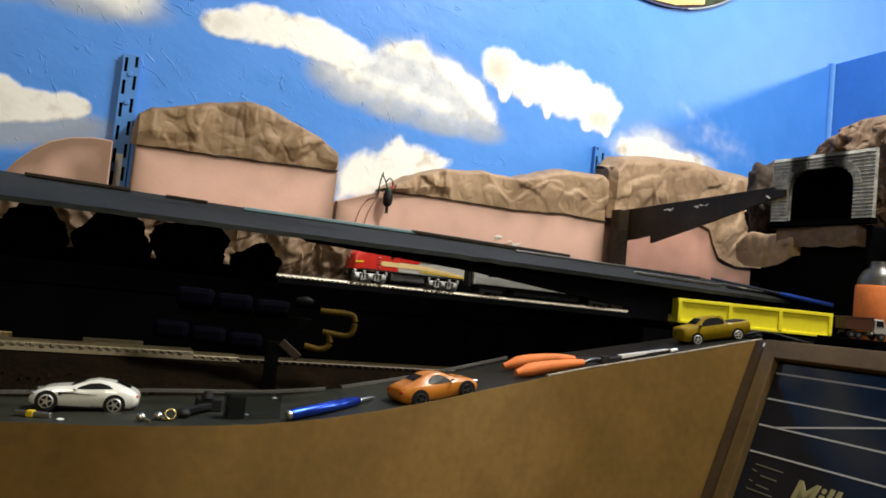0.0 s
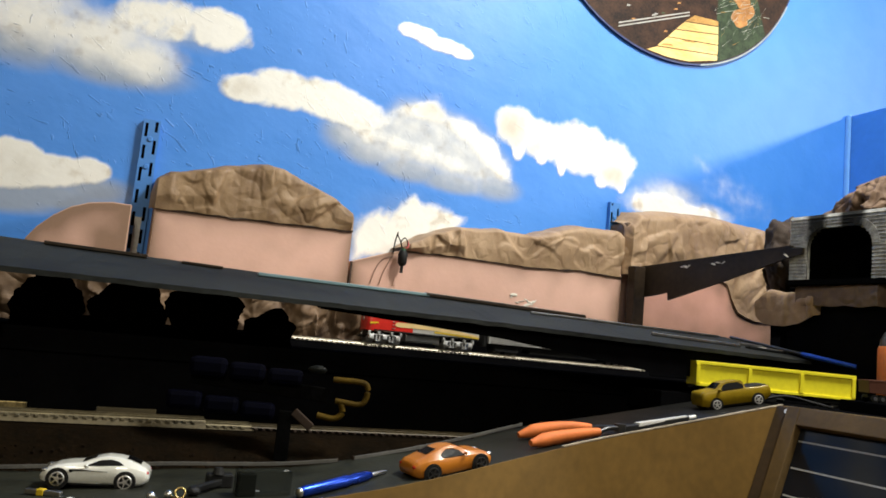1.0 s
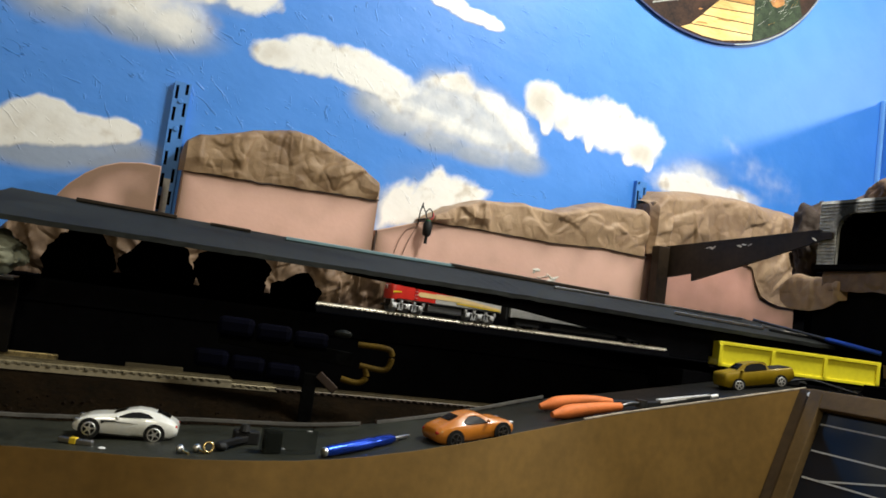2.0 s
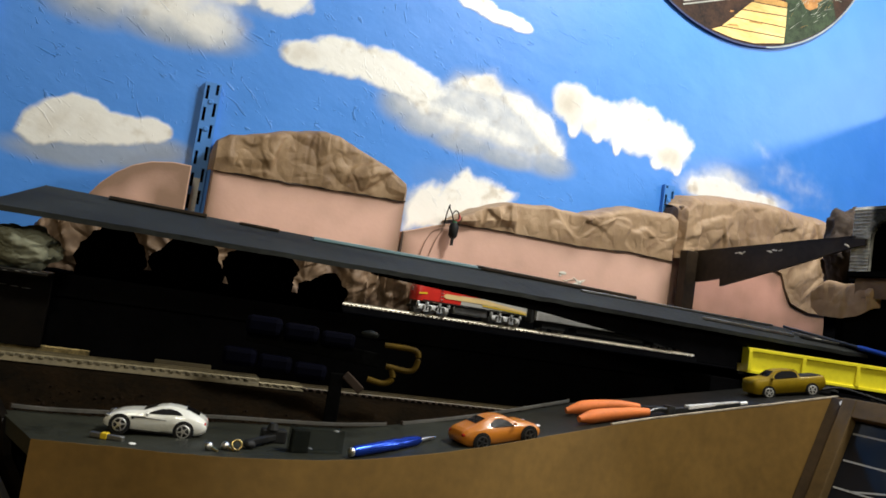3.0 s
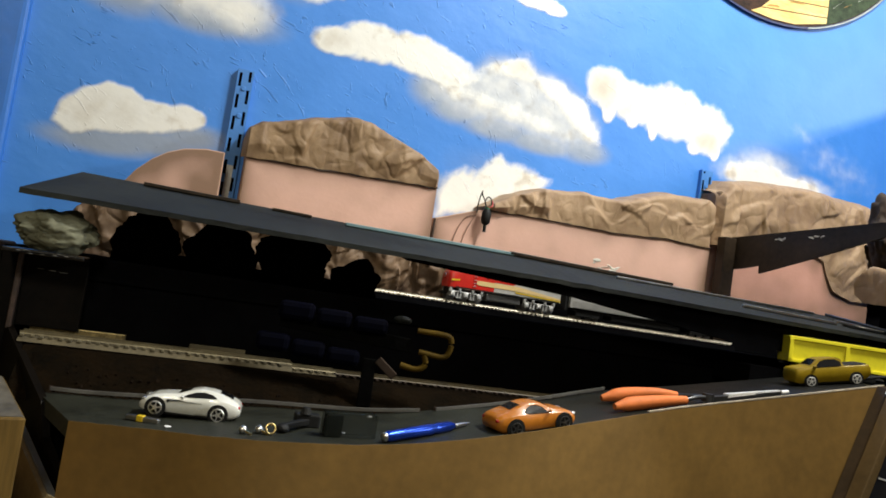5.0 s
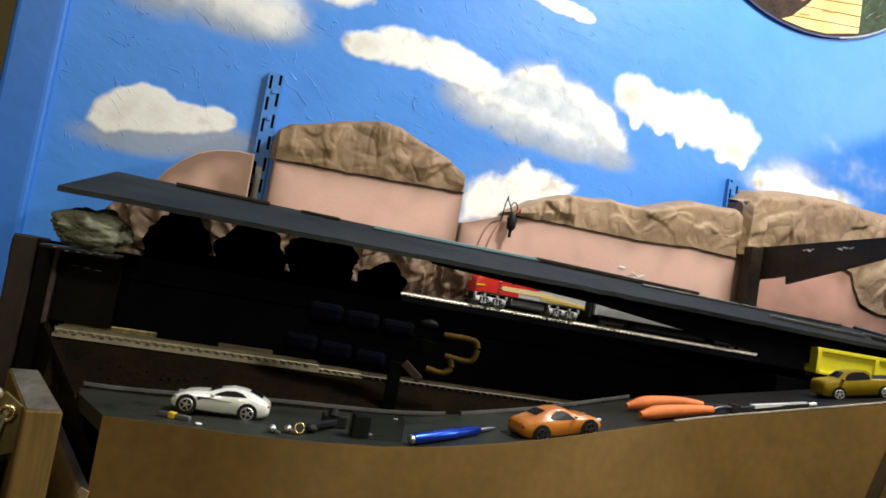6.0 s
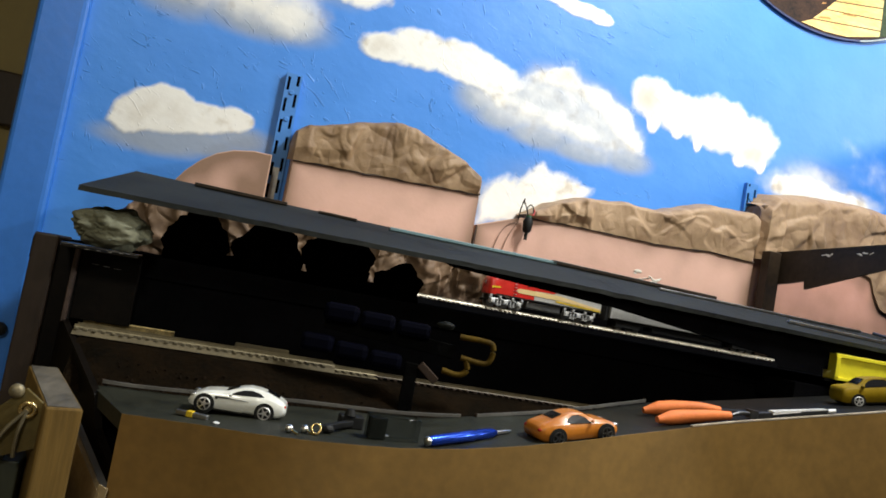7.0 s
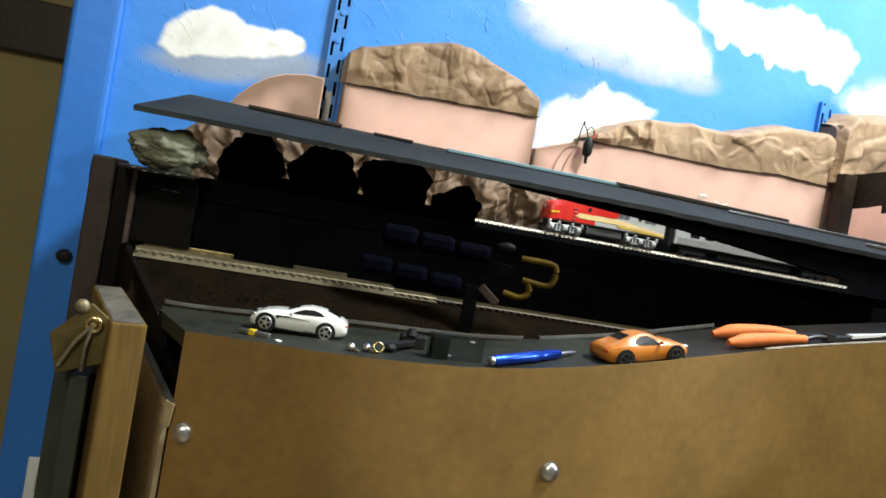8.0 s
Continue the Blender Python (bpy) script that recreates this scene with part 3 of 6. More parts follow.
def folds(x, z, seed):
    """Crumpled cloth: gentle swells broken by sharp creases that start and end, most of them running down the slope."""
    u = x + 0.008 * noise.noise(Vector((x * 22, z * 22, seed)))
    v = z + 0.008 * noise.noise(Vector((x * 22, z * 22, seed + 9)))
    f = 0.45 * noise.noise(Vector((x * 12, z * 10, seed + 5))) + 0.22 * noise.noise(Vector((x * 32, z * 20, seed + 6)))
    for turn, across, along, gain in ((0.25, 0.046, 0.13, 0.42), (-0.55, 0.055, 0.11, -0.36), (0.95, 0.050, 0.09, 0.28), (-1.2, 0.050, 0.08, -0.22), (0.1, 0.022, 0.07, 0.17), (-0.8, 0.024, 0.05, -0.14)):
        c, s = math.cos(turn), math.sin(turn)
        n = noise.noise(Vector(((u * c + v * s) / across, (v * c - u * s) / along, seed + turn * 7)))
        here = min(1, max(0, 0.40 + 2.4 * noise.noise(Vector((x * 13, z * 11, seed + turn * 3)))))
        f += gain * here * (math.tanh(n / 0.07) * math.exp(-abs(n) / 0.30) + 0.5 * math.exp(-abs(n) / 0.06))
    return -0.30 + math.log1p(math.exp(10 * (f + 0.30))) / 10


def cloth_cap(x0, x1, y, low, top, amp, seed, step=0.0018, m=52, tuck=0.06, fine=1.0):
    """Crumpled plaster cloth hanging from the wall over a hill's front, between two lines."""
    bm = bmesh.new()
    n = int((x1 - x0) / step)
    g = []
    for i in range(n + 1):
        x = x0 + (x1 - x0) * i / n
        end = min(1, min(i, n - i) / 4)
        col = []
        for j in range(m + 1):
            t = j / m
            z = low(x) + (top(x) + 0.006 - low(x)) * (1 - (1 - t) ** 1.15) + 0.0018 * noise.noise(Vector((x * 45, t * 3, seed))) * end
            f = folds(x * fine, z * fine, seed)
            hug = min(1.0, t / 0.30)
            yy = y - amp * (f + 0.35) * end * (1 - t ** 8) * (0.12 + 0.88 * hug) + tuck * max(0, (t - 0.72) / 0.28) ** 3 + 0.012 * (1 - end)
            col.append(bm.verts.new((x, min(yy, WALL_Y - 0.002), z)))
        g.append(col)
    b = [[bm.verts.new((v.co.x, v.co.y + 0.0018, v.co.z)) for v in col] for col in g]
    for i in range(n):
        for k in range(m):
            bm.faces.new((g[i][k], g[i + 1][k], g[i + 1][k + 1], g[i][k + 1]))
            bm.faces.new((b[i][k], b[i][k + 1], b[i + 1][k + 1], b[i + 1][k]))
        for k in (0, m):
            bm.faces.new((g[i][k], b[i][k], b[i + 1][k], g[i + 1][k]) if k == 0 else (g[i][k], g[i + 1][k], b[i + 1][k], b[i][k]))
    for k in range(m):
        bm.faces.new((g[0][k], g[0][k + 1], b[0][k + 1], b[0][k]))
        bm.faces.new((g[n][k], b[n][k], b[n][k + 1], g[n][k + 1]))
    return bm


def seam_shadow(x0, x1, y, low, seed):
    """Ragged dark strip that draws the shadow line below a cloth's edge."""
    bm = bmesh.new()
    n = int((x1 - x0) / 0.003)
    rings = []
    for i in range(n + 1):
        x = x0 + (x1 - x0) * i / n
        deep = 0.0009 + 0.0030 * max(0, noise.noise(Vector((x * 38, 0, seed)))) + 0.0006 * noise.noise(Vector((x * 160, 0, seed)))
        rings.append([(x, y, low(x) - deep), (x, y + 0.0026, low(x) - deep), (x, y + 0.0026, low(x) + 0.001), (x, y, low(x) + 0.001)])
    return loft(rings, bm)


# ---- hills against the wall ----
def foam(name, outline, parent, left, right, low, top, y0=1.075, extra=0.0, face=None):
    """A foam slab with an airbrushed face: overspray at its ends and along its upper line; extra darkens it all over.
    """
    part(name, prism(outline, y0, WALL_Y - 0.003, 0.0012), M_DULLFOAM, parent)
    xs = np.linspace(left + 0.0014, right - 0.0014, int((right - left) / 0.004) + 2)
    bm = bmesh.new()
    layer = bm.verts.layers.float.new("spray")
    g = []
    for x in xs:
        col = []
        for k in range(31):
            z = low + (top(x) - 0.0016 - low) * k / 30
            v = bm.verts.new((x, y0 - 0.0006, z))
            d = min((x - left) * 0.8, (right - x) * 0.8, top(x) - z)
            n = noise.noise(Vector((x * 30, z * 30, left)))
            v[layer] = min(0.85, max(0.0, 0.8 * math.exp(-max(0, d) / (0.014 + 0.006 * n)) + 0.16 * max(0, n - 0.15) + 0.7 * math.exp(-(z - low) / 0.048) + extra * (0.6 + 0.4 * n)))
            col.append(v)
        g.append(col)
    for a, c in zip(g, g[1:]):
        for k in range(30):
            bm.faces.new((a[k], c[k], c[k + 1], a[k + 1]))
    part("foam_face", bm, face or M_SPRAY, parent, "pink foam with brown overspray")


h = thing("foam_hill", "bare pink foam hill with a rounded top", "model hill")
# Extra brown here is partly for the weaker light on this hill.
foam("foam_block", [(-0.112, 1.1182), (0.014, 1.1182), (0.012, 1.281), (-0.012, 1.281), (-0.039, 1.276), (-0.060, 1.267), (-0.078, 1.254), (-0.095, 1.236), (-0.106, 1.219)], h, -0.106, 0.012, 1.15, line([(-0.106, 1.219), (-0.095, 1.236), (-0.078, 1.254), (-0.060, 1.267), (-0.039, 1.276), (-0.012, 1.281), (0.02, 1.281)]), extra=0.70)

h = thing("capped_hill", "pink foam hill with a crumpled brown plaster-cloth top", "model hill")
foam("foam_block", [(0.040, 1.1182), (0.319, 1.1182), (0.318, 1.300), (0.25, 1.33), (0.188, 1.350), (0.06, 1.31), (0.040, 1.30)], h, 0.040, 0.319, 1.15, line([(0.033, 1.281), (0.129, 1.284), (0.321, 1.291)]))
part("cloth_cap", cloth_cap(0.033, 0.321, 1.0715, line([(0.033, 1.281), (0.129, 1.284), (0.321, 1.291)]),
     line([(0.033, 1.298), (0.038, 1.322), (0.054, 1.335), (0.076, 1.339), (0.12, 1.355), (0.185, 1.371), (0.206, 1.367), (0.25, 1.350), (0.286, 1.334), (0.321, 1.310)]), 0.0135, 1.7), M_DIMCLOTH, h, "crumpled brown plaster cloth", True)
part("seam_shadow", seam_shadow(0.041, 0.318, 1.0716, line([(0.033, 1.281), (0.129, 1.284), (0.321, 1.291)]), 1.0), M_DARKBROWN, h, "ragged dark strip for the shadow under the cloth")

h = thing("capped_hill", "long pink foam hill with a folded brown plaster-cloth top", "model hill")
foam("foam_block", [(0.323, 1.1182), (0.812, 1.1182), (0.810, 1.335), (0.62, 1.31), (0.5, 1.30), (0.43, 1.281), (0.387, 1.270), (0.323, 1.247)], h, 0.323, 0.812, 1.15, line([(0.323, 1.247), (0.387, 1.270), (0.43, 1.278), (0.636, 1.280), (0.722, 1.287), (0.813, 1.286)]))
part("cloth_cap", cloth_cap(0.402, 0.813, 1.0715, line([(0.402, 1.2725), (0.475, 1.276), (0.636, 1.277), (0.722, 1.284), (0.813, 1.282)]),
     line([(0.402, 1.275), (0.443, 1.303), (0.493, 1.322), (0.567, 1.332), (0.629, 1.329), (0.659, 1.340), (0.722, 1.361), (0.80, 1.364), (0.813, 1.352)]), 0.0125, 5.2), M_CLOTH, h, "folded brown plaster cloth", True)
part("seam_shadow", seam_shadow(0.404, 0.811, 1.0716, line([(0.402, 1.2725), (0.475, 1.276), (0.636, 1.277), (0.722, 1.284), (0.813, 1.282)]), 2.0), M_DARKBROWN, h, "ragged dark strip for the shadow under the cloth")

part("edge_strip", box(0.3205, 0.3228, 1.0725, 1.0760, 1.196, 1.246), M_DARKBROWN, h, "thin dark brown strip at the foam's end")

h = thing("capped_hill", "brown plaster-cloth hill over a low pink foam block", "model hill")
# Rose face and extra overspray also carry the shade on this hill.
foam("foam_block", [(0.838, 1.1182), (1.172, 1.1182), (1.17, 1.235), (1.14, 1.27), (1.05, 1.32), (0.838, 1.33)], h, 0.838, 1.17, 1.182, line([(0.826, 1.29), (1.022, 1.307), (1.052, 1.300), (1.062, 1.276), (1.079, 1.250), (1.123, 1.236), (1.2, 1.241), (1.30, 1.255)]), extra=0.16, face=M_DIMROSE)
part("cloth_cap", cloth_cap(0.8175, 1.30, 1.0705, line([(0.826, 1.29), (1.022, 1.307), (1.052, 1.300), (1.062, 1.276), (1.079, 1.250), (1.123, 1.236), (1.2, 1.241), (1.30, 1.255)]),
     line([(0.826, 1.385), (0.842, 1.404), (0.917, 1.418), (0.997, 1.424), (1.067, 1.424), (1.150, 1.423), (1.18, 1.408), (1.30, 1.40)]), 0.013, 9.4), M_CLOTH, h, "crumpled brown plaster cloth", True)
# End face takes a darker brown for the shadow on that side.
part("end_face", box(0.8192, 0.8340, 1.0765, 1.131, 1.292, 1.384, 0.004, 3), M_REDROCK, h, "flat brown end of the cloth hill, darkened for shade")

solid("rock_backdrop", cloth_cap(-0.16, 0.40, 1.050, line([(-0.16, 1.1182), (0.40, 1.1182)]), line([(-0.16, 1.165), (-0.12, 1.20), (0.0, 1.21), (0.2, 1.205), (0.33, 1.19), (0.40, 1.15)]), 0.022, 3.3, tuck=0.02, fine=1.6), M_REDROCK, "crumpled brown rock face behind the upper track", "rock face", smooth=True)

# Near-black wood: the faint light in the recess is put into the colour.
M_LEDGE = mat("near_black_wood", (0.0045, 0.003, 0.002), 0.55, vary=0.4, scale=40, bump=0.15, spec=0.12)
M_FLECK = mat("pale_chips", (0.72, 0.68, 0.60), 0.5, vary=0.1, scale=80)
M_DIMFLECK = mat("dim_grey_fleck", (0.20, 0.19, 0.17), 0.4, vary=0.1, scale=80)
# ---- tilted board on its supports ----
BX0, BX1 = -0.158, 0.897
bd = thing("road_board", "long grey painted board propped up at a tilt", "board")
bm = bmesh.new()
n = 96
rings = []
for i in range(n + 1):
    x = BX0 + (BX1 - BX0) * i / n
    sag = -0.006 * max(0, (x - 0.35) / 0.65)
    skew = 0.022 * (1 - i / n) ** 3
    wide = max(0, 1 - (x - BX0) / 0.45)
    f, k = Vector((x, 0.75, 1.170 + sag)), Vector((x + skew, 0.88 + 0.05 * wide, 1.198 + 0.010 * wide + sag * 1.6))
    w = Vector((0, 0.0009 * noise.noise(Vector((x * 60, 1, 0))), 0.0006 * noise.noise(Vector((x * 45, 5, 0)))))
    rings.append([f + w, k - w, k - w * 1.4 - Vector((0, 0, 0.005)), f + w * 1.6 - Vector((0, 0, 0.005))])
loft(rings, bm)
part("plank", bm, M_BOARD, bd)
bm = bmesh.new()
loft([[(0.20, 0.758, 1.1655), (0.20, 0.80, 1.174), (0.20, 0.80, 1.170), (0.20, 0.758, 1.163)],
      [(0.42, 0.758, 1.164), (0.42, 0.80, 1.1725), (0.42, 0.80, 1.154), (0.42, 0.758, 1.1515)],
      [(0.62, 0.758, 1.1625), (0.62, 0.80, 1.171), (0.62, 0.80, 1.134), (0.62, 0.758, 1.131)],
      [(0.893, 0.758, 1.159), (0.893, 0.80, 1.168), (0.893, 0.80, 1.126), (0.893, 0.758, 1.124)]], bm)
part("batten", bm, M_BLACK, bd, "flat black tapered batten")

def fitted(bm, w, d, h):
    """Scales a lump to w by d by h, standing on z = 0."""
    lo = [min(v.co[i] for v in bm.verts) for i in range(3)]
    hi = [max(v.co[i] for v in bm.verts) for i in range(3)]
    for v in bm.verts:
        v.co = Vector(((v.co.x - (lo[0] + hi[0]) / 2) * w / (hi[0] - lo[0]), (v.co.y - (lo[1] + hi[1]) / 2) * d / (hi[1] - lo[1]), (v.co.z - lo[2]) * h / (hi[2] - lo[2])))
    return bm


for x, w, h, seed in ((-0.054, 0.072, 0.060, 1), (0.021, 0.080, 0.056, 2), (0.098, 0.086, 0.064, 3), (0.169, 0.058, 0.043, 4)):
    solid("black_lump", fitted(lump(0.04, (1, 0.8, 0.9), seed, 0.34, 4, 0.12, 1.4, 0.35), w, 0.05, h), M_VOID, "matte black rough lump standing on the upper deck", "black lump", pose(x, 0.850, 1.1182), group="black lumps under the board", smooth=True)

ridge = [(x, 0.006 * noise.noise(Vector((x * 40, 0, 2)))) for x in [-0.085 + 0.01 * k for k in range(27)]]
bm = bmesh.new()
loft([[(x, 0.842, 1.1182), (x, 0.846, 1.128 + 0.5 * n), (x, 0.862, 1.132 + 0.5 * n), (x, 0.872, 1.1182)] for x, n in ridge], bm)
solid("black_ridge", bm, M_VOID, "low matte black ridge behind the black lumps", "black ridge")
# Added black strips that fill the dark gaps behind track and hill.
solid("back_strip", box(0.37, 1.40, 1.055, 1.0655, 1.1182, 1.192, 0.001), M_BLACK, "flat black strip behind the upper track", "strip", kind="structure")
solid("back_strip", box(1.06, 1.42, 1.088, 1.10, 1.1925, 1.252, 0.001), M_BLACK, "flat black strip below the end hill", "strip", kind="structure")
M_WETBLACK = mat("glossy_black_stain", (0.006, 0.0045, 0.0035), 0.22, vary=0.4, scale=60, bump=0.5, bump_scale=120, spec=0.5)
M_EDGE = mat("worn_pinkish_edge", (0.085, 0.055, 0.045), 0.6, vary=0.4, scale=90)
solid("end_shelf", box(-0.166, -0.098, 0.762, 0.8146, 1.1130, 1.1172, 0.0012), M_WETBLACK, "glossy black-stained shelf at the deck's end", "shelf", kind="structure")
solid("end_recess", box(-0.153, -0.098, 0.8062, 0.8146, 1.0455, 1.1128, 0.0008), M_LEDGE, "near-black back of the recess, coloured for its faint light", "panel", kind="structure")
solid("end_edge", box(-0.1578, -0.1535, 0.797, 0.8060, 1.042, 1.1126, 0.0008), M_EDGE, "worn pinkish edge strip beside the recess", "trim", kind="structure")
# Pale specks and streaks that draw the gloss highlights as solid bits.
for k in range(5):
    x, z = -0.152 + 0.0098 * k, 1.1152 - 0.0006 * ((k * 7) % 4)
    solid("glint_spot", lump(0.0008, (2.6, 0.5, 0.5), k, 0.3, 2), M_DIMFLECK, "tiny pale speck drawn as a glint on the dark shelf", "glue spot", pose(x, 0.7618, z), group="glue spots")
for k in range(3):
    solid("glint_spot", lump(0.0008, (4.5, 0.5, 0.45), k + 7, 0.4, 2), M_DIMFLECK, "thin pale streak drawn as a glint in the dark recess", "glue spot", pose(-0.139 + 0.010 * k, 0.8058, 1.1000 - 0.0006 * k), group="glue spots")
for k in range(9):
    x, z = 0.596 + 0.0062 * k + 0.003 * math.sin(k * 5.0), 1.2225 + 0.005 * math.sin(k * 2.1) - 0.0012 * k
    solid("paint_fleck", lump(0.0016 + 0.0020 * abs(math.sin(k * 1.7)), (1.9, 0.3, 0.55 + 0.3 * math.cos(k)), k + 4, 0.8, 2), M_FLECK, "small white chip on the foam hill", "paint chip", pose(x, 1.0738, z, 0, 25 * math.sin(k * 3.3), 0), group="chips on the foam")

# ---- shelf standards ----
M_BARE = mat("bare_zinc", (0.45, 0.44, 0.42), 0.45, metal=0.6, vary=0.15, scale=60)


def standard(x, z0, z1, bare=0):
    st = thing("shelf_standard", "blue-painted slotted steel shelf standard on the wall", "shelf standard", pose(x, WALL_Y, 0) @ Matrix.Diagonal((1, 0.62, 1, 1)), group="shelf standards")
    w = 0.0112
    bm = bmesh.new()
    # channel: face of ribs between slots, with two side flanges
    cols = [(-w, -0.0085), (-0.0045, 0.0045), (0.0085, w)]
    for a, c in cols:
        box(a, c, -0.0145, -0.013, z0, z1, bm=bm)
    for side, off in ((-0.0065, 0.0), (0.0065, 0.008)):
        z = z0 + off
        while z < z1:
            box(side - 0.002, side + 0.002, -0.0145, -0.013, z, min(z + 0.012, z1), bm=bm)
            z += 0.032
    for a in (-w, w - 0.0015):
        box(a, a + 0.0015, -0.013, -0.0005, z0, z1, bm=bm)
    part("channel", bm, M_STD, st)
    if bare:
        part("bare_end", box(-0.0045, 0.0045, -0.0152, -0.0147, z0, bare), M_BARE, st, "bare grey metal lower end")
    # Black strip stands for the darkness inside the hollow channel.
    part("back", box(-w + 0.002, w - 0.002, -0.003, -0.0015, z0, z1), M_VOID, st, "black strip for the darkness behind the slots")
    for z in (z1 - 0.028, z1 - 0.068):
        part("screw", cyl((0, -0.013, z), (0, -0.0175, z), 0.0045, 0.003, 12), M_STD, st)
    return st


standard(0.0228, 1.119, 1.412, 1.272)
standard(0.8255, 1.119, 1.425)

# ---- control panel on the right-hand fascia ----
M_FRAME = mat("dark_brown_frame", (0.125, 0.078, 0.028), 0.5, vary=0.2, scale=20, bump=0.2)
M_GLASSY = mat("panel_black_gloss", (0.012, 0.014, 0.020), 0.12, vary=0.2, scale=4, spec=0.28)
M_WHITE = mat("white_line_paint", (0.75, 0.76, 0.76), 0.5, vary=0.05, scale=40)
M_LINE = mat("grey_white_line_paint", (0.46, 0.46, 0.45), 0.5, vary=0.05, scale=40)
M_DIMTEXT = mat("dim_grey_print", (0.16, 0.15, 0.11), 0.5, vary=0.1, scale=40)
M_GOLD = mat("gold_lettering", (0.30, 0.27, 0.13), 0.45, vary=0.08, scale=60)
rf = bmesh.new()
loft([[(0.692, 0.612, 1.109), (0.70, 0.612, 1.109), (0.70, 0.612, 0.5), (0.60, 0.612, 0.5), (0.613, 0.612, 0.90)],
      [(0.692, 0.05, 1.118), (0.70, 0.05, 1.118), (0.70, 0.05, 0.5), (0.60, 0.05, 0.5), (0.613, 0.05, 0.90)]], rf)
solid("side_fascia", rf, M_HARD, "brown hardboard fascia on the leg beside the panel", "fascia", kind="structure")
M_WHITESTEEL = mat("whitened_tool_steel", (0.93, 0.92, 0.89), 0.3, metal=0.25, vary=0.03, scale=60)
M_CHROME = mat("bright_metal", (0.82, 0.81, 0.79), 0.30, metal=1.0, vary=0.08, scale=60)
M_STEEL = mat("dull_steel", (0.42, 0.42, 0.42), 0.38, metal=1.0, vary=0.1, scale=60)
M_DARKRIM = mat("dark_metal_rim", (0.12, 0.12, 0.12), 0.35, metal=0.9, vary=0.1, scale=60)
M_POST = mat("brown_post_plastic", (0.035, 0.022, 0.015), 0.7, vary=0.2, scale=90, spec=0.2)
M_NICKEL = mat("nickel_rail", (0.74, 0.68, 0.56), 0.38, metal=0.6, vary=0.1, scale=80)
M_OLDRAIL = mat("tarnished_rail", (0.22, 0.185, 0.11), 0.5, metal=0.5, vary=0.2, scale=80)
M_BRASS = mat("brass", (0.72, 0.54, 0.24), 0.26, metal=1.0, vary=0.12, scale=50)
# Upper ties are pale to draw the rails' dotted reflections.
M_GLINTTIE = mat("glint_tie_plastic", (0.74, 0.67, 0.54), 0.5, vary=0.2, scale=90, spread=0.3)
M_STRIP = mat("grey_strip_plastic", (0.15, 0.145, 0.135), 0.45, vary=0.2, scale=40)
M_WORNBRASS = mat("worn_brass", (0.62, 0.48, 0.22), 0.4, metal=0.7, scale=110, second=(0.05, 0.04, 0.02))
M_DULLRAIL = mat("shaded_rail", (0.10, 0.075, 0.035), 0.6, vary=0.3, scale=80)
M_TIE = mat("grey_tie_plastic", (0.13, 0.108, 0.060), 0.7, vary=0.2, scale=90, spread=0.25)
M_TAN = mat("tan_roadbed", (0.115, 0.092, 0.050), 0.85, vary=0.2, scale=60, bump=0.4)
M_RUBBER = mat("black_rubber", (0.010, 0.010, 0.010), 0.6, vary=0.2, scale=60, spec=0.25)
M_GLASS = mat("tinted_window", (0.010, 0.010, 0.011), 0.22, vary=0.1, scale=40)
M_RED = mat("red_train_enamel", (0.55, 0.02, 0.012), 0.35, vary=0.08, scale=40, coat=0.3)
M_SILVER = mat("silver_train_paint", (0.58, 0.57, 0.54), 0.35, metal=0.3, vary=0.08, scale=60)
M_YELLOW = mat("yellow_plastic", (0.72, 0.50, 0.02), 0.4, vary=0.06, scale=30)
M_GOND = mat("bright_yellow_plastic", (0.94, 0.83, 0.03), 0.4, vary=0.07, scale=30, bump=0.1)
M_CREAM = mat("cream_stripe", (0.74, 0.54, 0.25), 0.4, vary=0.05, scale=60)
M_ORANGEP = mat("orange_rubber_grip", (0.80, 0.21, 0.045), 0.68, vary=0.1, scale=40, bump=0.15)
M_CARWHITE = mat("pearl_white_enamel", (0.80, 0.80, 0.74), 0.25, vary=0.04, scale=50, coat=0.8)
M_CARORANGE = mat("orange_car_enamel", (0.52, 0.172, 0.012), 0.38, vary=0.08, scale=50, coat=0.35)
M_CARYELLOW = mat("gold_yellow_car_enamel", (0.25, 0.164, 0.002), 0.5, vary=0.1, scale=50, coat=0.1, spec=0.2)
M_TAIL = mat("red_lamp_plastic", (0.5, 0.03, 0.02), 0.2, vary=0.05, scale=50)
M_BLUEMET = mat("blue_anodised_metal", (0.012, 0.05, 0.40), 0.22, metal=0.75, vary=0.12, scale=50)
M_TEAL = mat("pale_teal_plastic", (0.15, 0.235, 0.26), 0.45, vary=0.1, scale=40)
M_BRICK = mat("grey_cast_siding", (0.43, 0.425, 0.39), 0.85, vary=0.30, scale=75, bump=0.4, spread=0.12, spec=0.1)
M_TRIM = mat("half_sooty_siding", (0.085, 0.085, 0.078), 0.9, vary=0.4, scale=60, bump=0.4, spec=0.15)
sooty = M_BRICK.node_tree
soot_in, soot_mix = sooty.nodes.new("ShaderNodeAttribute"), sooty.nodes.new("ShaderNodeMix")
soot_in.attribute_name, soot_mix.data_type = "soot", "RGBA"
soot_mix.inputs[7].default_value = (0.012, 0.0125, 0.0115, 1)
siding_colour = sooty.nodes["Principled BSDF"].inputs["Base Color"]
sooty.links.new(soot_in.outputs["Fac"], soot_mix.inputs[0])
sooty.links.new(siding_colour.links[0].from_socket, soot_mix.inputs[6])
sooty.links.new(soot_mix.outputs[2], siding_colour)
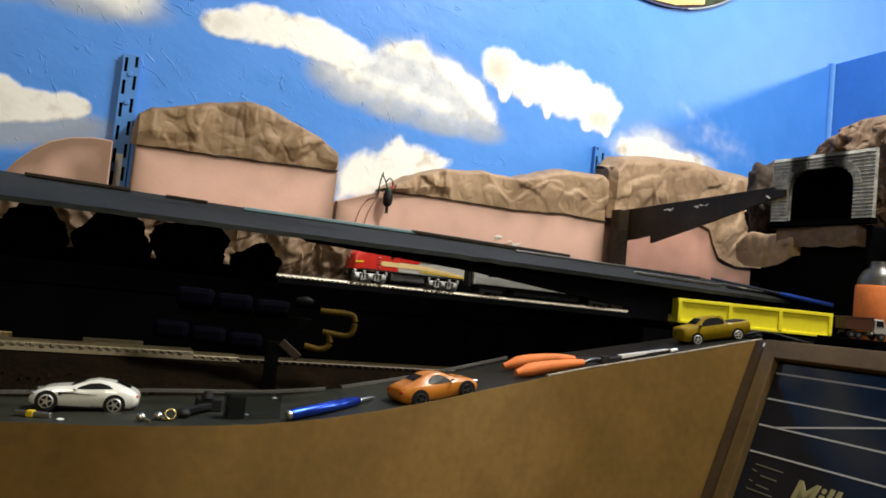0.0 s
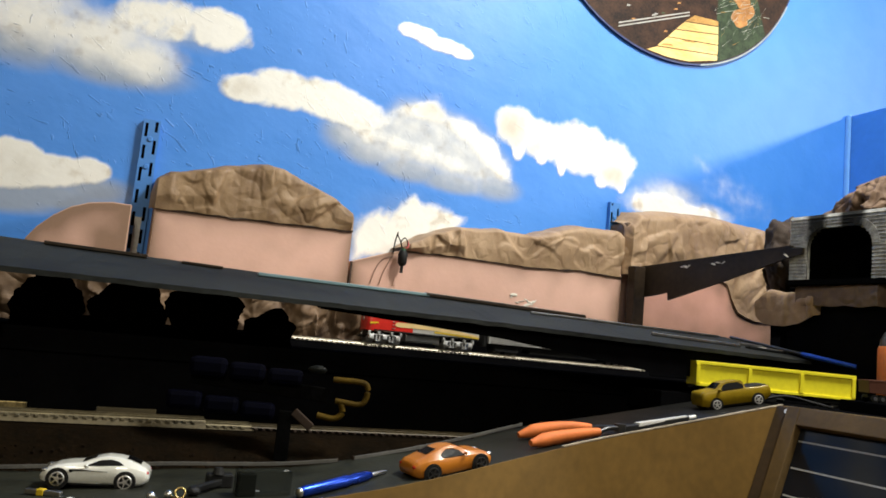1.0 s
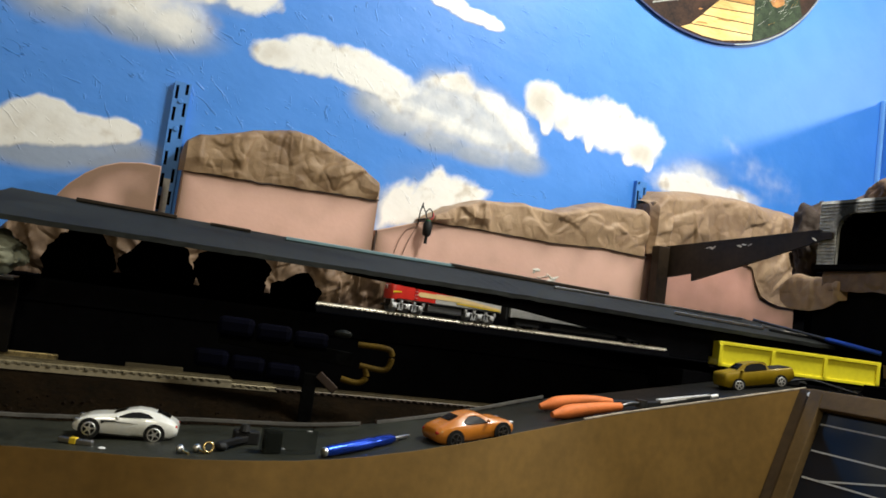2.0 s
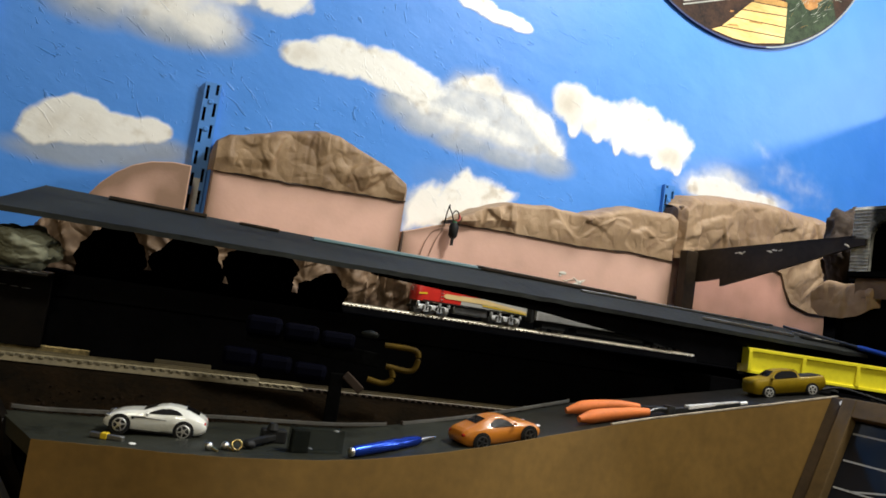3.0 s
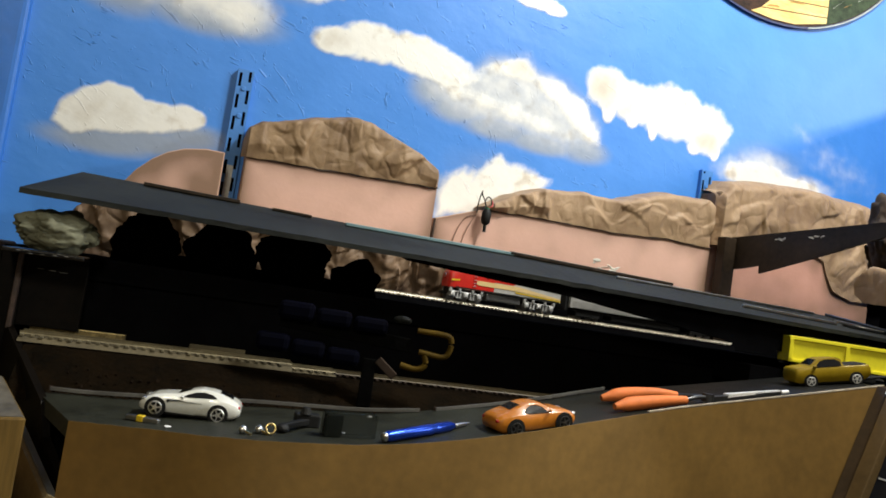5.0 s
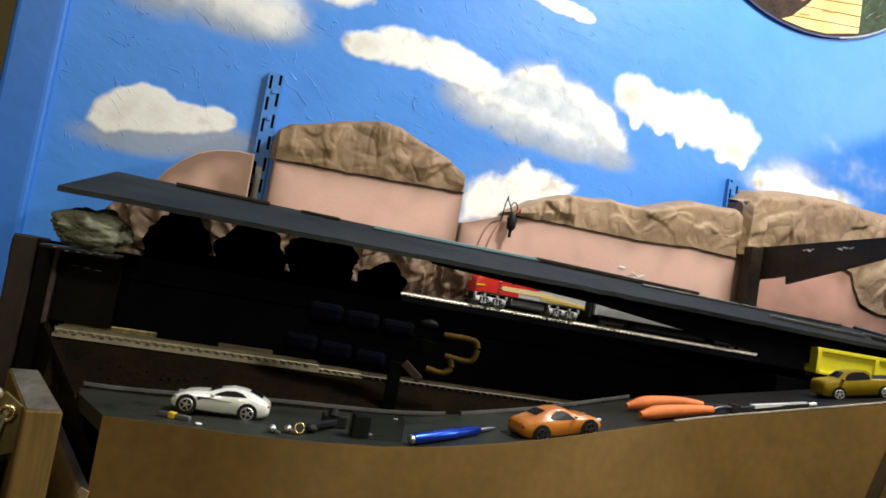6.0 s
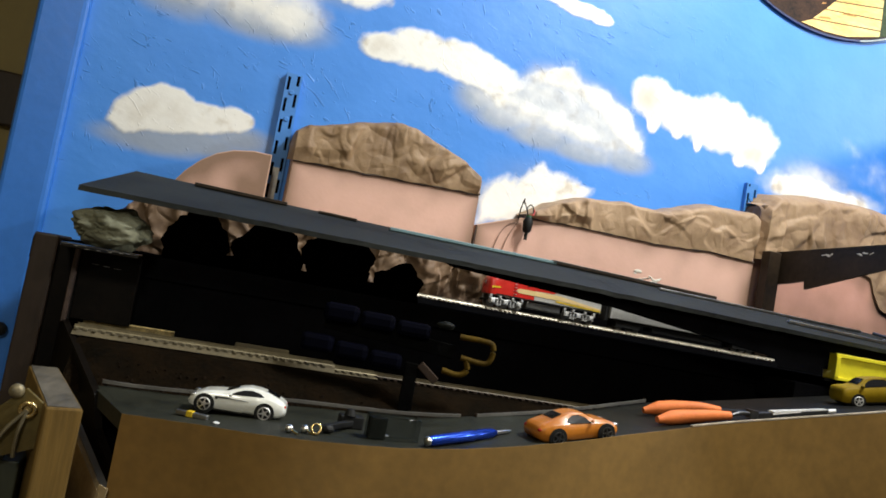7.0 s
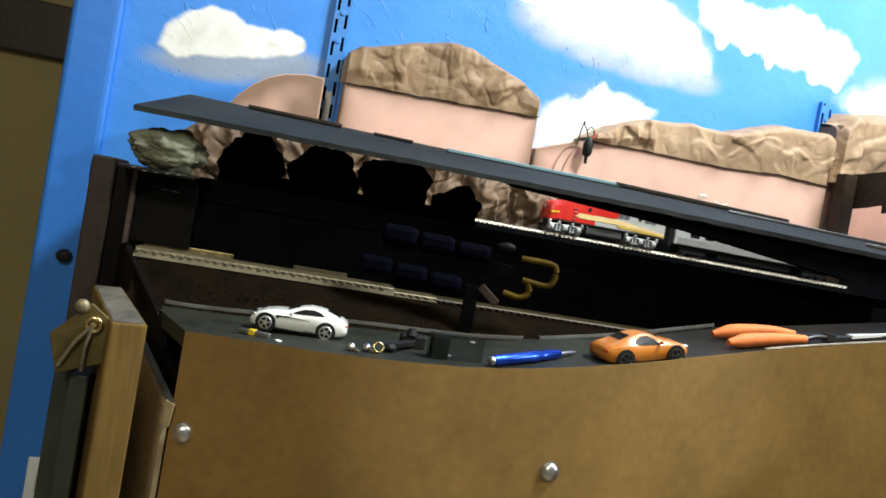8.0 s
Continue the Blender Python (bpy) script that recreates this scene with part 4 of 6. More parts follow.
M_STONE = mat("mossy_grey_stone", (0.215, 0.215, 0.145), 0.9, scale=34, second=(0.12, 0.122, 0.082), bump=0.5, bump_scale=150)
M_NAVY = mat("dimmed_navy_plastic", (0.0003, 0.0005, 0.0040), 0.8, vary=0.2, scale=40, spec=0.05)
M_GRDR = mat("dark_brown_girder", (0.024, 0.0155, 0.009), 0.42, vary=0.45, scale=18, bump=0.12, bump_scale=90, spec=0.3)

# ---- model cars ----
GT = dict(t=(0, .02, .06, .14, .23, .33, .38, .445, .515, .59, .69, .80, .89, .96, .985, 1.0),
          zs=(.34, .43, .52, .62, .67, .69, .695, .70, .71, .73, .75, .74, .69, .62, .57, .48),
          zr=(.36, .46, .56, .67, .73, .765, .79, .88, .955, 1.0, .985, .92, .81, .70, .63, .51),
          w=(.60, .76, .90, .98, .96, .93, .93, .93, .94, .96, 1.0, 1.0, .97, .90, .84, .74),
          wr=(.48, .58, .66, .74, .74, .72, .70, .62, .59, .58, .58, .58, .60, .60, .58, .52))
COUPE_MID = dict(t=(0, .02, .06, .14, .22, .30, .36, .43, .51, .58, .66, .75, .85, .93, .98, 1.0),
                 zs=(.34, .43, .52, .60, .63, .635, .64, .645, .65, .66, .69, .71, .70, .66, .58, .46),
                 zr=(.36, .46, .57, .66, .705, .74, .84, .955, 1.0, 1.0, .96, .88, .79, .73, .64, .50),
                 w=(.62, .78, .91, .98, .97, .94, .93, .93, .94, .95, .98, 1.0, 1.0, .95, .86, .76),
                 wr=(.50, .60, .70, .76, .74, .72, .64, .60, .58, .58, .58, .58, .62, .64, .60, .54))
PICKUP = dict(t=(0, .015, .04, .10, .18, .22, .33, .40, .56, .63, .655, .78, .89, .98, 1.0),
              zs=(.50, .60, .64, .66, .67, .67, .67, .67, .67, .67, .67, .67, .67, .67, .58),
              zr=(.54, .66, .70, .72, .73, .75, .96, 1.0, .99, .94, .70, .69, .69, .70, .62),
              w=(.90, .95, .98, .99, .98, .97, .97, .97, .97, .98, .99, 1.0, 1.0, .99, .96),
              wr=(.82, .86, .88, .89, .88, .86, .72, .70, .70, .74, .90, .91, .91, .90, .86))


def model_car(label, m, length, width, height, paint, form, wheels, glass_t, shield, rear, rim, vent=False, bed=False):
    car = thing("toy_car", label, "toy car", m, group="toy cars on the road")
    ts = form["t"]

    def at(key, t):
        return float(np.interp(t, ts, form[key]))

    clear = 0.16

    def ring(t):
        x = (t - 0.5) * length
        w, wr, zs, zr = at("w", t) * width / 2, at("wr", t) * width / 2, at("zs", t) * height, at("zr", t) * height
        zb = height * (clear + 0.14 * max(0, (t - 0.90) / 0.10) ** 1.5 + 0.05 * max(0, (0.06 - t) / 0.06))
        half = [(w * 0.86, zb), (w * 0.97, zb + 0.10 * height), (w, zb + (zs - zb) * 0.55), (w * 0.985, zs - 0.02 * height), (w * 0.95, zs),
                (w * 0.95 + (wr - w * 0.95) * 0.88, zs + (zr - zs) * 0.82), (wr, zs + (zr - zs) * 0.95), (wr * 0.7, zr), (0, zr + 0.012 * height)]
        return [Vector((x, -a, z)) for a, z in half] + [Vector((x, a, z)) for a, z in half[-2::-1]]

    fine = sorted(set(list(ts) + [i / 28 for i in range(29)]))
    part("body", loft([ring(t) for t in fine]), paint, car, smooth=True)

    def side(t, f, s, push=0.0005):
        r = ring(t)
        a, c = r[4], r[6]
        p = a + (c - a) * f
        return Vector((p.x, s * (abs(p.y) + push), p.z + push * 0.3))

    def pane(pts, name):
        bm = bmesh.new()
        outer = [bm.verts.new(p) for p in pts]
        mid = sum((Vector(p) for p in pts), Vector()) / len(pts)
        inner = [bm.verts.new(mid + (Vector(p) - mid) * 0.96 - Vector((0, 0.0012 * (1 if mid.y > 0 else -1), 0.0008))) for p in pts]
        bm.faces.new(outer), bm.faces.new(inner[::-1])
        for k in range(len(pts)):
            j = (k + 1) % len(pts)
            bm.faces.new((outer[k], outer[j], inner[j], inner[k]))
        return part(name, bm, M_GLASS, car)

    for s in (-1, 1):
        pane([side(t, f, s) for t, f in glass_t], "side_window")
    for name, (a, c) in (("windscreen", shield), ("rear_window", rear)):
        rows = []
        for i in range(5):
            t = a + (c - a) * (0.12 + 0.76 * i / 4)
            r = ring(t)
            rows.append([Vector((r[7].x, k * abs(r[7].y) * 1.12, r[7].z + 0.0006)) for k in (-1, -0.5, 0, 0.5, 1)])
        bm = bmesh.new()
        vs = [[bm.verts.new(p) for p in row] for row in rows]
        for p, q in zip(vs, vs[1:]):
            for k in range(4):
                bm.faces.new((p[k], p[k + 1], q[k + 1], q[k]))
        bmesh.ops.solidify(bm, geom=bm.faces[:], thickness=0.001)
        part(name, bm, M_GLASS, car)
    r = height * wheels[2]
    for t in wheels[:2]:
        for s in (-1, 1):
            x, y = (t - 0.5) * length, s * at("w", t) * width / 2
            part("wheel_arch", cyl((x, y * 0.90, r * 1.02), (x, y * 1.012, r * 1.02), r * 1.16, n=20), M_RUBBER, car)
            wh = part("wheel", cyl((x, y * 0.74, r), (x, y * 1.03, r), r, n=24), M_RUBBER, car)
            hub = cyl((x, y * 1.0, r), (x, y * 1.036, r), r * 0.26, n=10)
            for k in range(5):
                g = 2 * math.pi * k / 5 + t
                beam((x, y * 1.03, r), (x + r * 0.68 * math.cos(g), y * 1.03, r + r * 0.68 * math.sin(g)), r * 0.24, 0.0009, bm=hub)
            tube([(x + r * 0.7 * math.cos(2 * math.pi * k / 16), y * 1.032, r + r * 0.7 * math.sin(2 * math.pi * k / 16)) for k in range(17)], r * 0.09, 5, hub)
            part("rim", hub, rim, wh, "bright spoked rim")
    for s in (-1, 1):
        x = -0.5 * length
        part("headlight", lump(height * 0.09, (1.6, 1, 0.7), 3, 0.05, 2), M_STEEL, car).location = (x + length * 0.05, s * width * 0.36, height * 0.46)
        part("tail_light", lump(height * 0.08, (0.8, 1.5, 0.8), 5, 0.05, 2), M_TAIL, car).location = (-x - length * 0.025, s * width * 0.34, height * 0.50)
        part("mirror", lump(height * 0.07, (0.9, 1.3, 0.8), 6, 0.05, 2), paint, car).location = ((glass_t[0][0] - 0.5) * length, s * width * 0.50, height * 0.68)
    if bed:
        # Solid black block stands for the dark inside of the open bed.
        part("load_bed", box(length * 0.165, length * 0.465, -width * 0.40, width * 0.40, height * 0.60, height * 0.735, 0.0006), M_RUBBER, car, "black block for the dark inside of the load bed")
    part("bumper", box(-length * 0.492, -length * 0.45, -width * 0.32, width * 0.32, height * 0.2, height * 0.33, 0.0008), M_RUBBER, car, "black grille opening")
    for s in (-1, 1):
        if vent:
            y = s * width * 0.4735
            part("side_vent", prism([((q - 0.5) * length, h * height) for q, h in ((.265, .585), (.40, .60), (.40, .575), (.30, .55), (.285, .49), (.272, .50))], y - 0.0006, y + 0.0006), M_RUBBER, car, "black side vent")
            part("door_crease", prism([((q - 0.5) * length, h * height) for q, h in ((.40, .585), (.62, .565), (.62, .555), (.40, .572))], y * 0.992 - 0.0004, y * 0.992 + 0.0004), M_RUBBER, car, "thin dark crease along the door")
    part("chassis", box(-length * 0.44, length * 0.44, -width * 0.38, width * 0.38, height * 0.1, height * 0.2), M_RUBBER, car)
    return car


GWIN = ((.415, .10), (.475, .52), (.54, .70), (.625, .74), (.705, .58), (.755, .22), (.715, .10))
CWIN = ((.365, .06), (.43, .62), (.50, .82), (.58, .80), (.64, .56), (.67, .24), (.63, .06))
PWIN = ((.265, .10), (.345, .76), (.42, .88), (.56, .86), (.615, .62), (.62, .10))
model_car("small pearl-white sports coupe on the grey road", pose(0.0120, 0.648, 1.0062, 0, 0.6, -8), 0.077, 0.032, 0.0240, M_CARWHITE, GT, (.17, .785, .285), GWIN, (.345, .50), (.75, .93), M_CHROME, True)
model_car("small orange sports coupe facing up the grey road", pose(0.2875, 0.601, 1.0300, 0, 11, 186), 0.078, 0.034, 0.026, M_CARORANGE, COUPE_MID, (.185, .79, .28), CWIN, (.29, .45), (.66, .82), M_DARKRIM)
model_car("small yellow pickup truck standing on the climbing road", pose(0.674, 0.668, 1.1005, 0, -12, -18), 0.083, 0.032, 0.0305, M_CARYELLOW, PICKUP, (.20, .80, .215), PWIN, (.215, .335), (.585, .66), M_SILVER, bed=True)

# ---- track ----
def track(name, x0, x1, y, z, pitch, label, bed):
    t = thing(name, label, "model track")
    if bed:
        bm = bmesh.new()
        loft([[(x, y - 0.018, z), (x, y - 0.014, z + bed), (x, y + 0.014, z + bed), (x, y + 0.018, z)] for x in (x0, x1)], bm)
        part("roadbed", bm, M_TAN if bed < 0.005 else M_BLACK, t)
        z += bed
    for s in (-1, 1):
        bm = bmesh.new()
        yy = y + s * 0.00825
        loft([[(x, yy - 0.0012, z + 0.002), (x, yy + 0.0012, z + 0.002), (x, yy + 0.0004, z + 0.003), (x, yy + 0.0006, z + 0.0047), (x, yy - 0.0006, z + 0.0047), (x, yy - 0.0004, z + 0.003)] for x in (x0, x1)], bm)
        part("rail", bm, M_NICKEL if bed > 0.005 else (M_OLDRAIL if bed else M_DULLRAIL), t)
    me = finish(box(-0.0016, 0.0016, -0.0155, 0.0155, 0, 0.0021, 0.0003, 1), "tie", (M_GLINTTIE if bed > 0.005 else M_TIE) if bed else M_POST)
    for i in range(int((x1 - x0) / pitch)):
        ob = new("tie", me)
        ob.parent = t
        ob.location = (x0 + 0.003 + i * pitch + random.uniform(-0.0004, 0.0004), y + random.uniform(-0.0008, 0.0008), z)
        ob.rotation_euler = (0, 0, random.uniform(-0.03, 0.03))
    return t


track("upper_track", 0.172, 0.811, 1.0, 1.1182, 0.0068, "model railway track with bright rails on the black deck", 0.0075)
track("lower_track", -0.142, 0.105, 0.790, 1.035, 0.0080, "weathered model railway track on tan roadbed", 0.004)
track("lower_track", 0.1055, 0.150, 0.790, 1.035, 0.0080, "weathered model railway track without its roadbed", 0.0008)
# Rails and ties of this stretch are set dark to stand for shade.
track("lower_track", 0.1505, 0.62, 0.790, 1.035, 0.0080, "model railway track on the dirt bank, coloured dark for shade", 0)


def strip(name, a, c, w, h, material, label, category):
    """A loose bar whose base lies on the line from a to c."""
    a, c = Vector(a), Vector(c)
    o = (a + c) / 2
    return solid(name, beam(a - o + Vector((0, 0, h / 2)), c - o + Vector((0, 0, h / 2)), w, h, min(w, h) * 0.2), material, label, category, Matrix.Translation(o))


strip("loose_rail", (-0.14, 0.812, 1.0415), (-0.055, 0.812, 1.0415), 0.004, 0.006, M_WORNBRASS, "short brass rail lying behind the lower track", "rail")
strip("loose_rail", (0.005, 0.812, 1.0415), (0.06, 0.812, 1.0415), 0.004, 0.005, M_TAN, "short tan rail strip behind the lower track", "rail")


# ---- road edge rails ----


def kerb(points, label):
    """A low guard rail: a flat rail carried on short posts."""
    pts = curve_points(points, 6)
    gr = thing("guard_rail", label, "guard rail", group="guard rails along the road")
    bm = bmesh.new()
    loft([[p + Vector((0, -0.0008, 0.0030)), p + Vector((0, 0.0008, 0.0030)), p + Vector((0, 0.0011, 0.0058)), p + Vector((0, -0.0011, 0.0058))] for p in pts], bm)
    part("rail", bm, M_STRIP, gr)
    n = max(3, int((pts[-1] - pts[0]).length / 0.034))
    for k in range(n + 1):
        p = pts[min(len(pts) - 1, round(k * (len(pts) - 1) / n))]
        part("post", box(p.x - 0.0014, p.x + 0.0014, p.y + 0.0008, p.y + 0.0032, p.z - 0.0005, p.z + 0.0062, 0.0003), M_POST, gr)
    return gr


def along(x0, x1, n=5):
    xs = [x0 + (x1 - x0) * i / (n - 1) for i in range(n)]
    return [(x, road_back(x) - 0.004, road_z(x)) for x in xs]


kerb(along(-0.10, -0.01), "low grey guard rail along the back of the road")
kerb(along(0.02, 0.212), "low grey guard rail along the back of the road")
kerb(along(0.228, 0.43), "low grey guard rail along the climbing road")
M_BRIGHT = mat("bright_silver_paint", (0.85, 0.84, 0.81), 0.22, metal=0.5, vary=0.25, scale=60)


# ---- locomotive ----
def loco():
    lo = thing("locomotive", "red and silver streamlined diesel locomotive on the upper track", "model locomotive", pose(0.4125, 1.0, 1.1304))
    L, W, Z0, Z1 = 0.172, 0.034, 0.0175, 0.058

    def ring(x, k, nose=0.0):
        w = W / 2 * k
        top = Z1 - nose
        return [Vector((x, -w, Z0)), Vector((x, -w, Z0 + (top - Z0) * 0.72)), Vector((x, -w * 0.9, Z0 + (top - Z0) * 0.9)), Vector((x, -w * 0.5, top)),
                Vector((x, w * 0.5, top)), Vector((x, w * 0.9, Z0 + (top - Z0) * 0.9)), Vector((x, w, Z0 + (top - Z0) * 0.72)), Vector((x, w, Z0))]

    part("body", loft([ring(-L / 2 + 0.068, 1), ring(L / 2, 1)]), M_SILVER, lo)
    nose = [(-L / 2, .70, .0215), (-L / 2 + .0015, .84, .018), (-L / 2 + .005, .95, .0155), (-L / 2 + .010, 1.0, .0145), (-L / 2 + .018, 1.0, .0135), (-L / 2 + .022, 1.0, .004), (-L / 2 + .027, 1.0, 0), (-L / 2 + .0679, 1.0, 0)]
    part("nose", loft([ring(x, k, n) for x, k, n in nose]), M_RED, lo, "red rounded cab and nose", True)
    for s in (-1, 1):
        y = s * (W / 2 + 0.0001)
        part("red_band", prism([(-0.0179, .0325), (.010, .0325), (.014, .0345), (.015, .038), (.014, .049), (-0.0179, .049)], y - 0.0003, y + 0.0003), M_RED, lo)
        part("cream_stripe", prism([(-0.045, .027), (-0.042, .025), (.020, .025), (.085, .0215), (.085, .0235), (.020, .0315), (-0.042, .0315), (-0.045, .0295)], y - 0.0005, y + 0.0005), M_CREAM, lo)
        part("gold_line", prism([(.015, .0222), (.0855, .0195), (.0855, .0208), (.015, .0240)], y - 0.0007, y + 0.0007), M_YELLOW, lo, "thin gold line")
        part("dark_stripe", prism([(-0.075, .0175), (.085, .0175), (.085, .0192), (-0.075, .0192)], y - 0.0004, y + 0.0004), M_RUBBER, lo)
        for x in (-0.028, 0.047):
            part("porthole", cyl((x, y - s * 0.0006, .0385), (x, y + s * 0.0007, .0385), 0.0026, n=14), M_RUBBER, lo)
        for x in (0.018, 0.027, 0.058, 0.067):
            part("grille", box(x - 0.0038, x + 0.0038, y - 0.0004, y + 0.0004, 0.035, 0.0425), M_STEEL, lo)
        for k in range(4):
            part("grab_iron", cyl((-0.0495, y + s * 0.0006, .0225 + k * .0045), (-0.0455, y + s * 0.0006, .0225 + k * .0045), 0.0006, n=6), M_CHROME, lo)
    for s in (-1, 1):
        part("nose_flash", prism([(-L / 2 + .004, .026), (-L / 2 + .016, .0275), (-L / 2 + .016, .0295), (-L / 2 + .004, .0285)], s * 0.0172 - 0.0004, s * 0.0172 + 0.0004), M_YELLOW, lo, "yellow nose flash")
        part("cab_window", prism([(-L / 2 + .0275, .046), (-L / 2 + .040, .046), (-L / 2 + .040, .052), (-L / 2 + .029, .052)], s * 0.0171 - 0.0004, s * 0.0171 + 0.0004), M_GLASS, lo)
    part("headlight", cyl((-L / 2 - 0.001, 0, 0.033), (-L / 2 + 0.005, 0, 0.033), 0.003, n=12), M_CHROME, lo)
    part("coupler", box(-L / 2 - 0.006, -L / 2 + 0.004, -0.002, 0.002, 0.007, 0.010, 0.0006), M_RUBBER, lo)
    part("fuel_tank", box(-0.027, 0.026, -0.014, 0.014, 0.006, 0.0165, 0.002), M_STEEL, lo, "grey fuel tank")
    for cx in (-0.058, 0.054):
        tr = part("truck", box(cx - 0.025, cx + 0.025, -0.009, 0.009, 0.007, 0.0165, 0.001), M_RUBBER, lo, "silver side-framed truck")
        for s in (-1, 1):
            y = s * 0.0148
            fr = box(cx - 0.0255, cx + 0.0255, y - 0.0010, y + 0.0010, 0.0112, 0.0128, 0.0004)
            for dx in (-0.0195, 0.0, 0.0195):
                box(cx + dx - 0.0035, cx + dx + 0.0035, y - 0.002, y + 0.002, 0.0050, 0.0118, 0.0008, bm=fr)
                box(cx + dx - 0.0025, cx + dx + 0.0025, y - 0.003, y + 0.003, 0.0060, 0.0100, 0.0006, bm=fr)
            for dx in (-0.012, -0.0075, 0.0075, 0.012):
                cyl((cx + dx, y, 0.0035), (cx + dx, y, 0.0105), 0.0013, n=8, bm=fr)
            for dx in (-0.023, -0.0095, 0.0095, 0.023):
                box(cx + dx - 0.0018, cx + dx + 0.0018, y - 0.0022, y + 0.0022, 0.0130, 0.0170, 0.0005, bm=fr)
            beam((cx - 0.014, y, 0.0040), (cx - 0.006, y, 0.0040), 0.002, 0.0014, bm=fr)
            beam((cx + 0.006, y, 0.0040), (cx + 0.014, y, 0.0040), 0.002, 0.0014, bm=fr)
            part("side_frame", fr, M_BRIGHT, tr, "bright silver side frame")
            for dx in (-0.0195, 0.0, 0.0195):
                part("wheel", cyl((cx + dx, s * 0.0075, 0.0058), (cx + dx, s * 0.0105, 0.0058), 0.0057, n=18), M_STEEL, tr)
    return lo


loco()


M_COACH = mat("dull_silver_coach_paint", (0.48, 0.475, 0.46), 0.4, metal=0.3, vary=0.1, scale=60)


def coach():
    c = thing("passenger_car", "silver streamlined passenger car behind the locomotive", "model passenger car", pose(0.648, 1.0, 1.1304))
    L, W = 0.265, 0.034
    sec = [(-1, .0150), (-1, .040), (-.92, .046), (-.6, .0505), (0, .052), (.6, .0505), (.92, .046), (1, .040), (1, .0150)]
    part("body", loft([[Vector((x, a * W / 2, z)) for a, z in sec] for x in (-L / 2, L / 2)]), M_COACH, c)
    for s in (-1, 1):
        y = s * (W / 2 + 0.0002)
        for k in range(4):
            part("side_rib", box(-L / 2 + 0.004, L / 2 - 0.004, y - 0.0005, y + 0.0005, 0.0162 + k * 0.0026, 0.0174 + k * 0.0026), M_COACH, c)
        for k in range(10):
            x = -L / 2 + 0.03 + k * 0.0228
            part("window", box(x - 0.007, x + 0.007, y - 0.0004, y + 0.0004, 0.0275, 0.0365), M_GLASS, c)
    part("vestibule", box(-L / 2 - 0.006, -L / 2 - 0.0002, -0.012, 0.012, 0.010, 0.046, 0.001), M_RUBBER, c, "dark grey rubber vestibule")
    part("underframe", box(-0.125, 0.125, -0.0135, 0.0135, 0.0118, 0.0148, 0.001), M_RUBBER, c)
    part("battery_box", box(-0.06, 0.06, -0.0125, 0.0125, 0.005, 0.0116, 0.001), M_RUBBER, c)
    for cx in (-0.10, 0.10):
        tr = part("truck", box(cx - 0.020, cx + 0.020, -0.013, 0.013, 0.004, 0.0118, 0.001), M_RUBBER, c)
        for dx in (-0.014, 0.014):
            for s in (-1, 1):
                part("wheel", cyl((cx + dx, s * 0.0075, 0.0056), (cx + dx, s * 0.0105, 0.0056), 0.0055, n=18), M_STEEL, tr)
    return c


coach()

# ---- right-hand leg: deck, portal, gondola, truck ----
bm = bmesh.new()
poly = [(.64, .814), (.64, .75), (.724, .734), (.702, .61), (.702, .05), (1.42, .05), (1.42, .814)]
loft([[(x, y, 1.085) for x, y in poly], [(x, y, 1.108) for x, y in poly]], bm)
solid("side_deck", bm, M_BLACK, "flat black deck of the layout's leg", "deck", kind="structure")
pbk = box(0.903, 1.42, 0.64, 0.80, 1.1185, 1.270, 0.003)
box(0.965, 1.42, 0.8001, 0.868, 1.1185, 1.262, 0.003, bm=pbk)
box(0.96, 1.42, 0.8682, 0.98, 1.1185, 1.185, 0.003, bm=pbk)
box(0.932, 0.9648, 0.8002, 0.868, 1.2500, 1.2620, bm=pbk)
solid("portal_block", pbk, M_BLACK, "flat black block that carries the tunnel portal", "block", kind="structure")


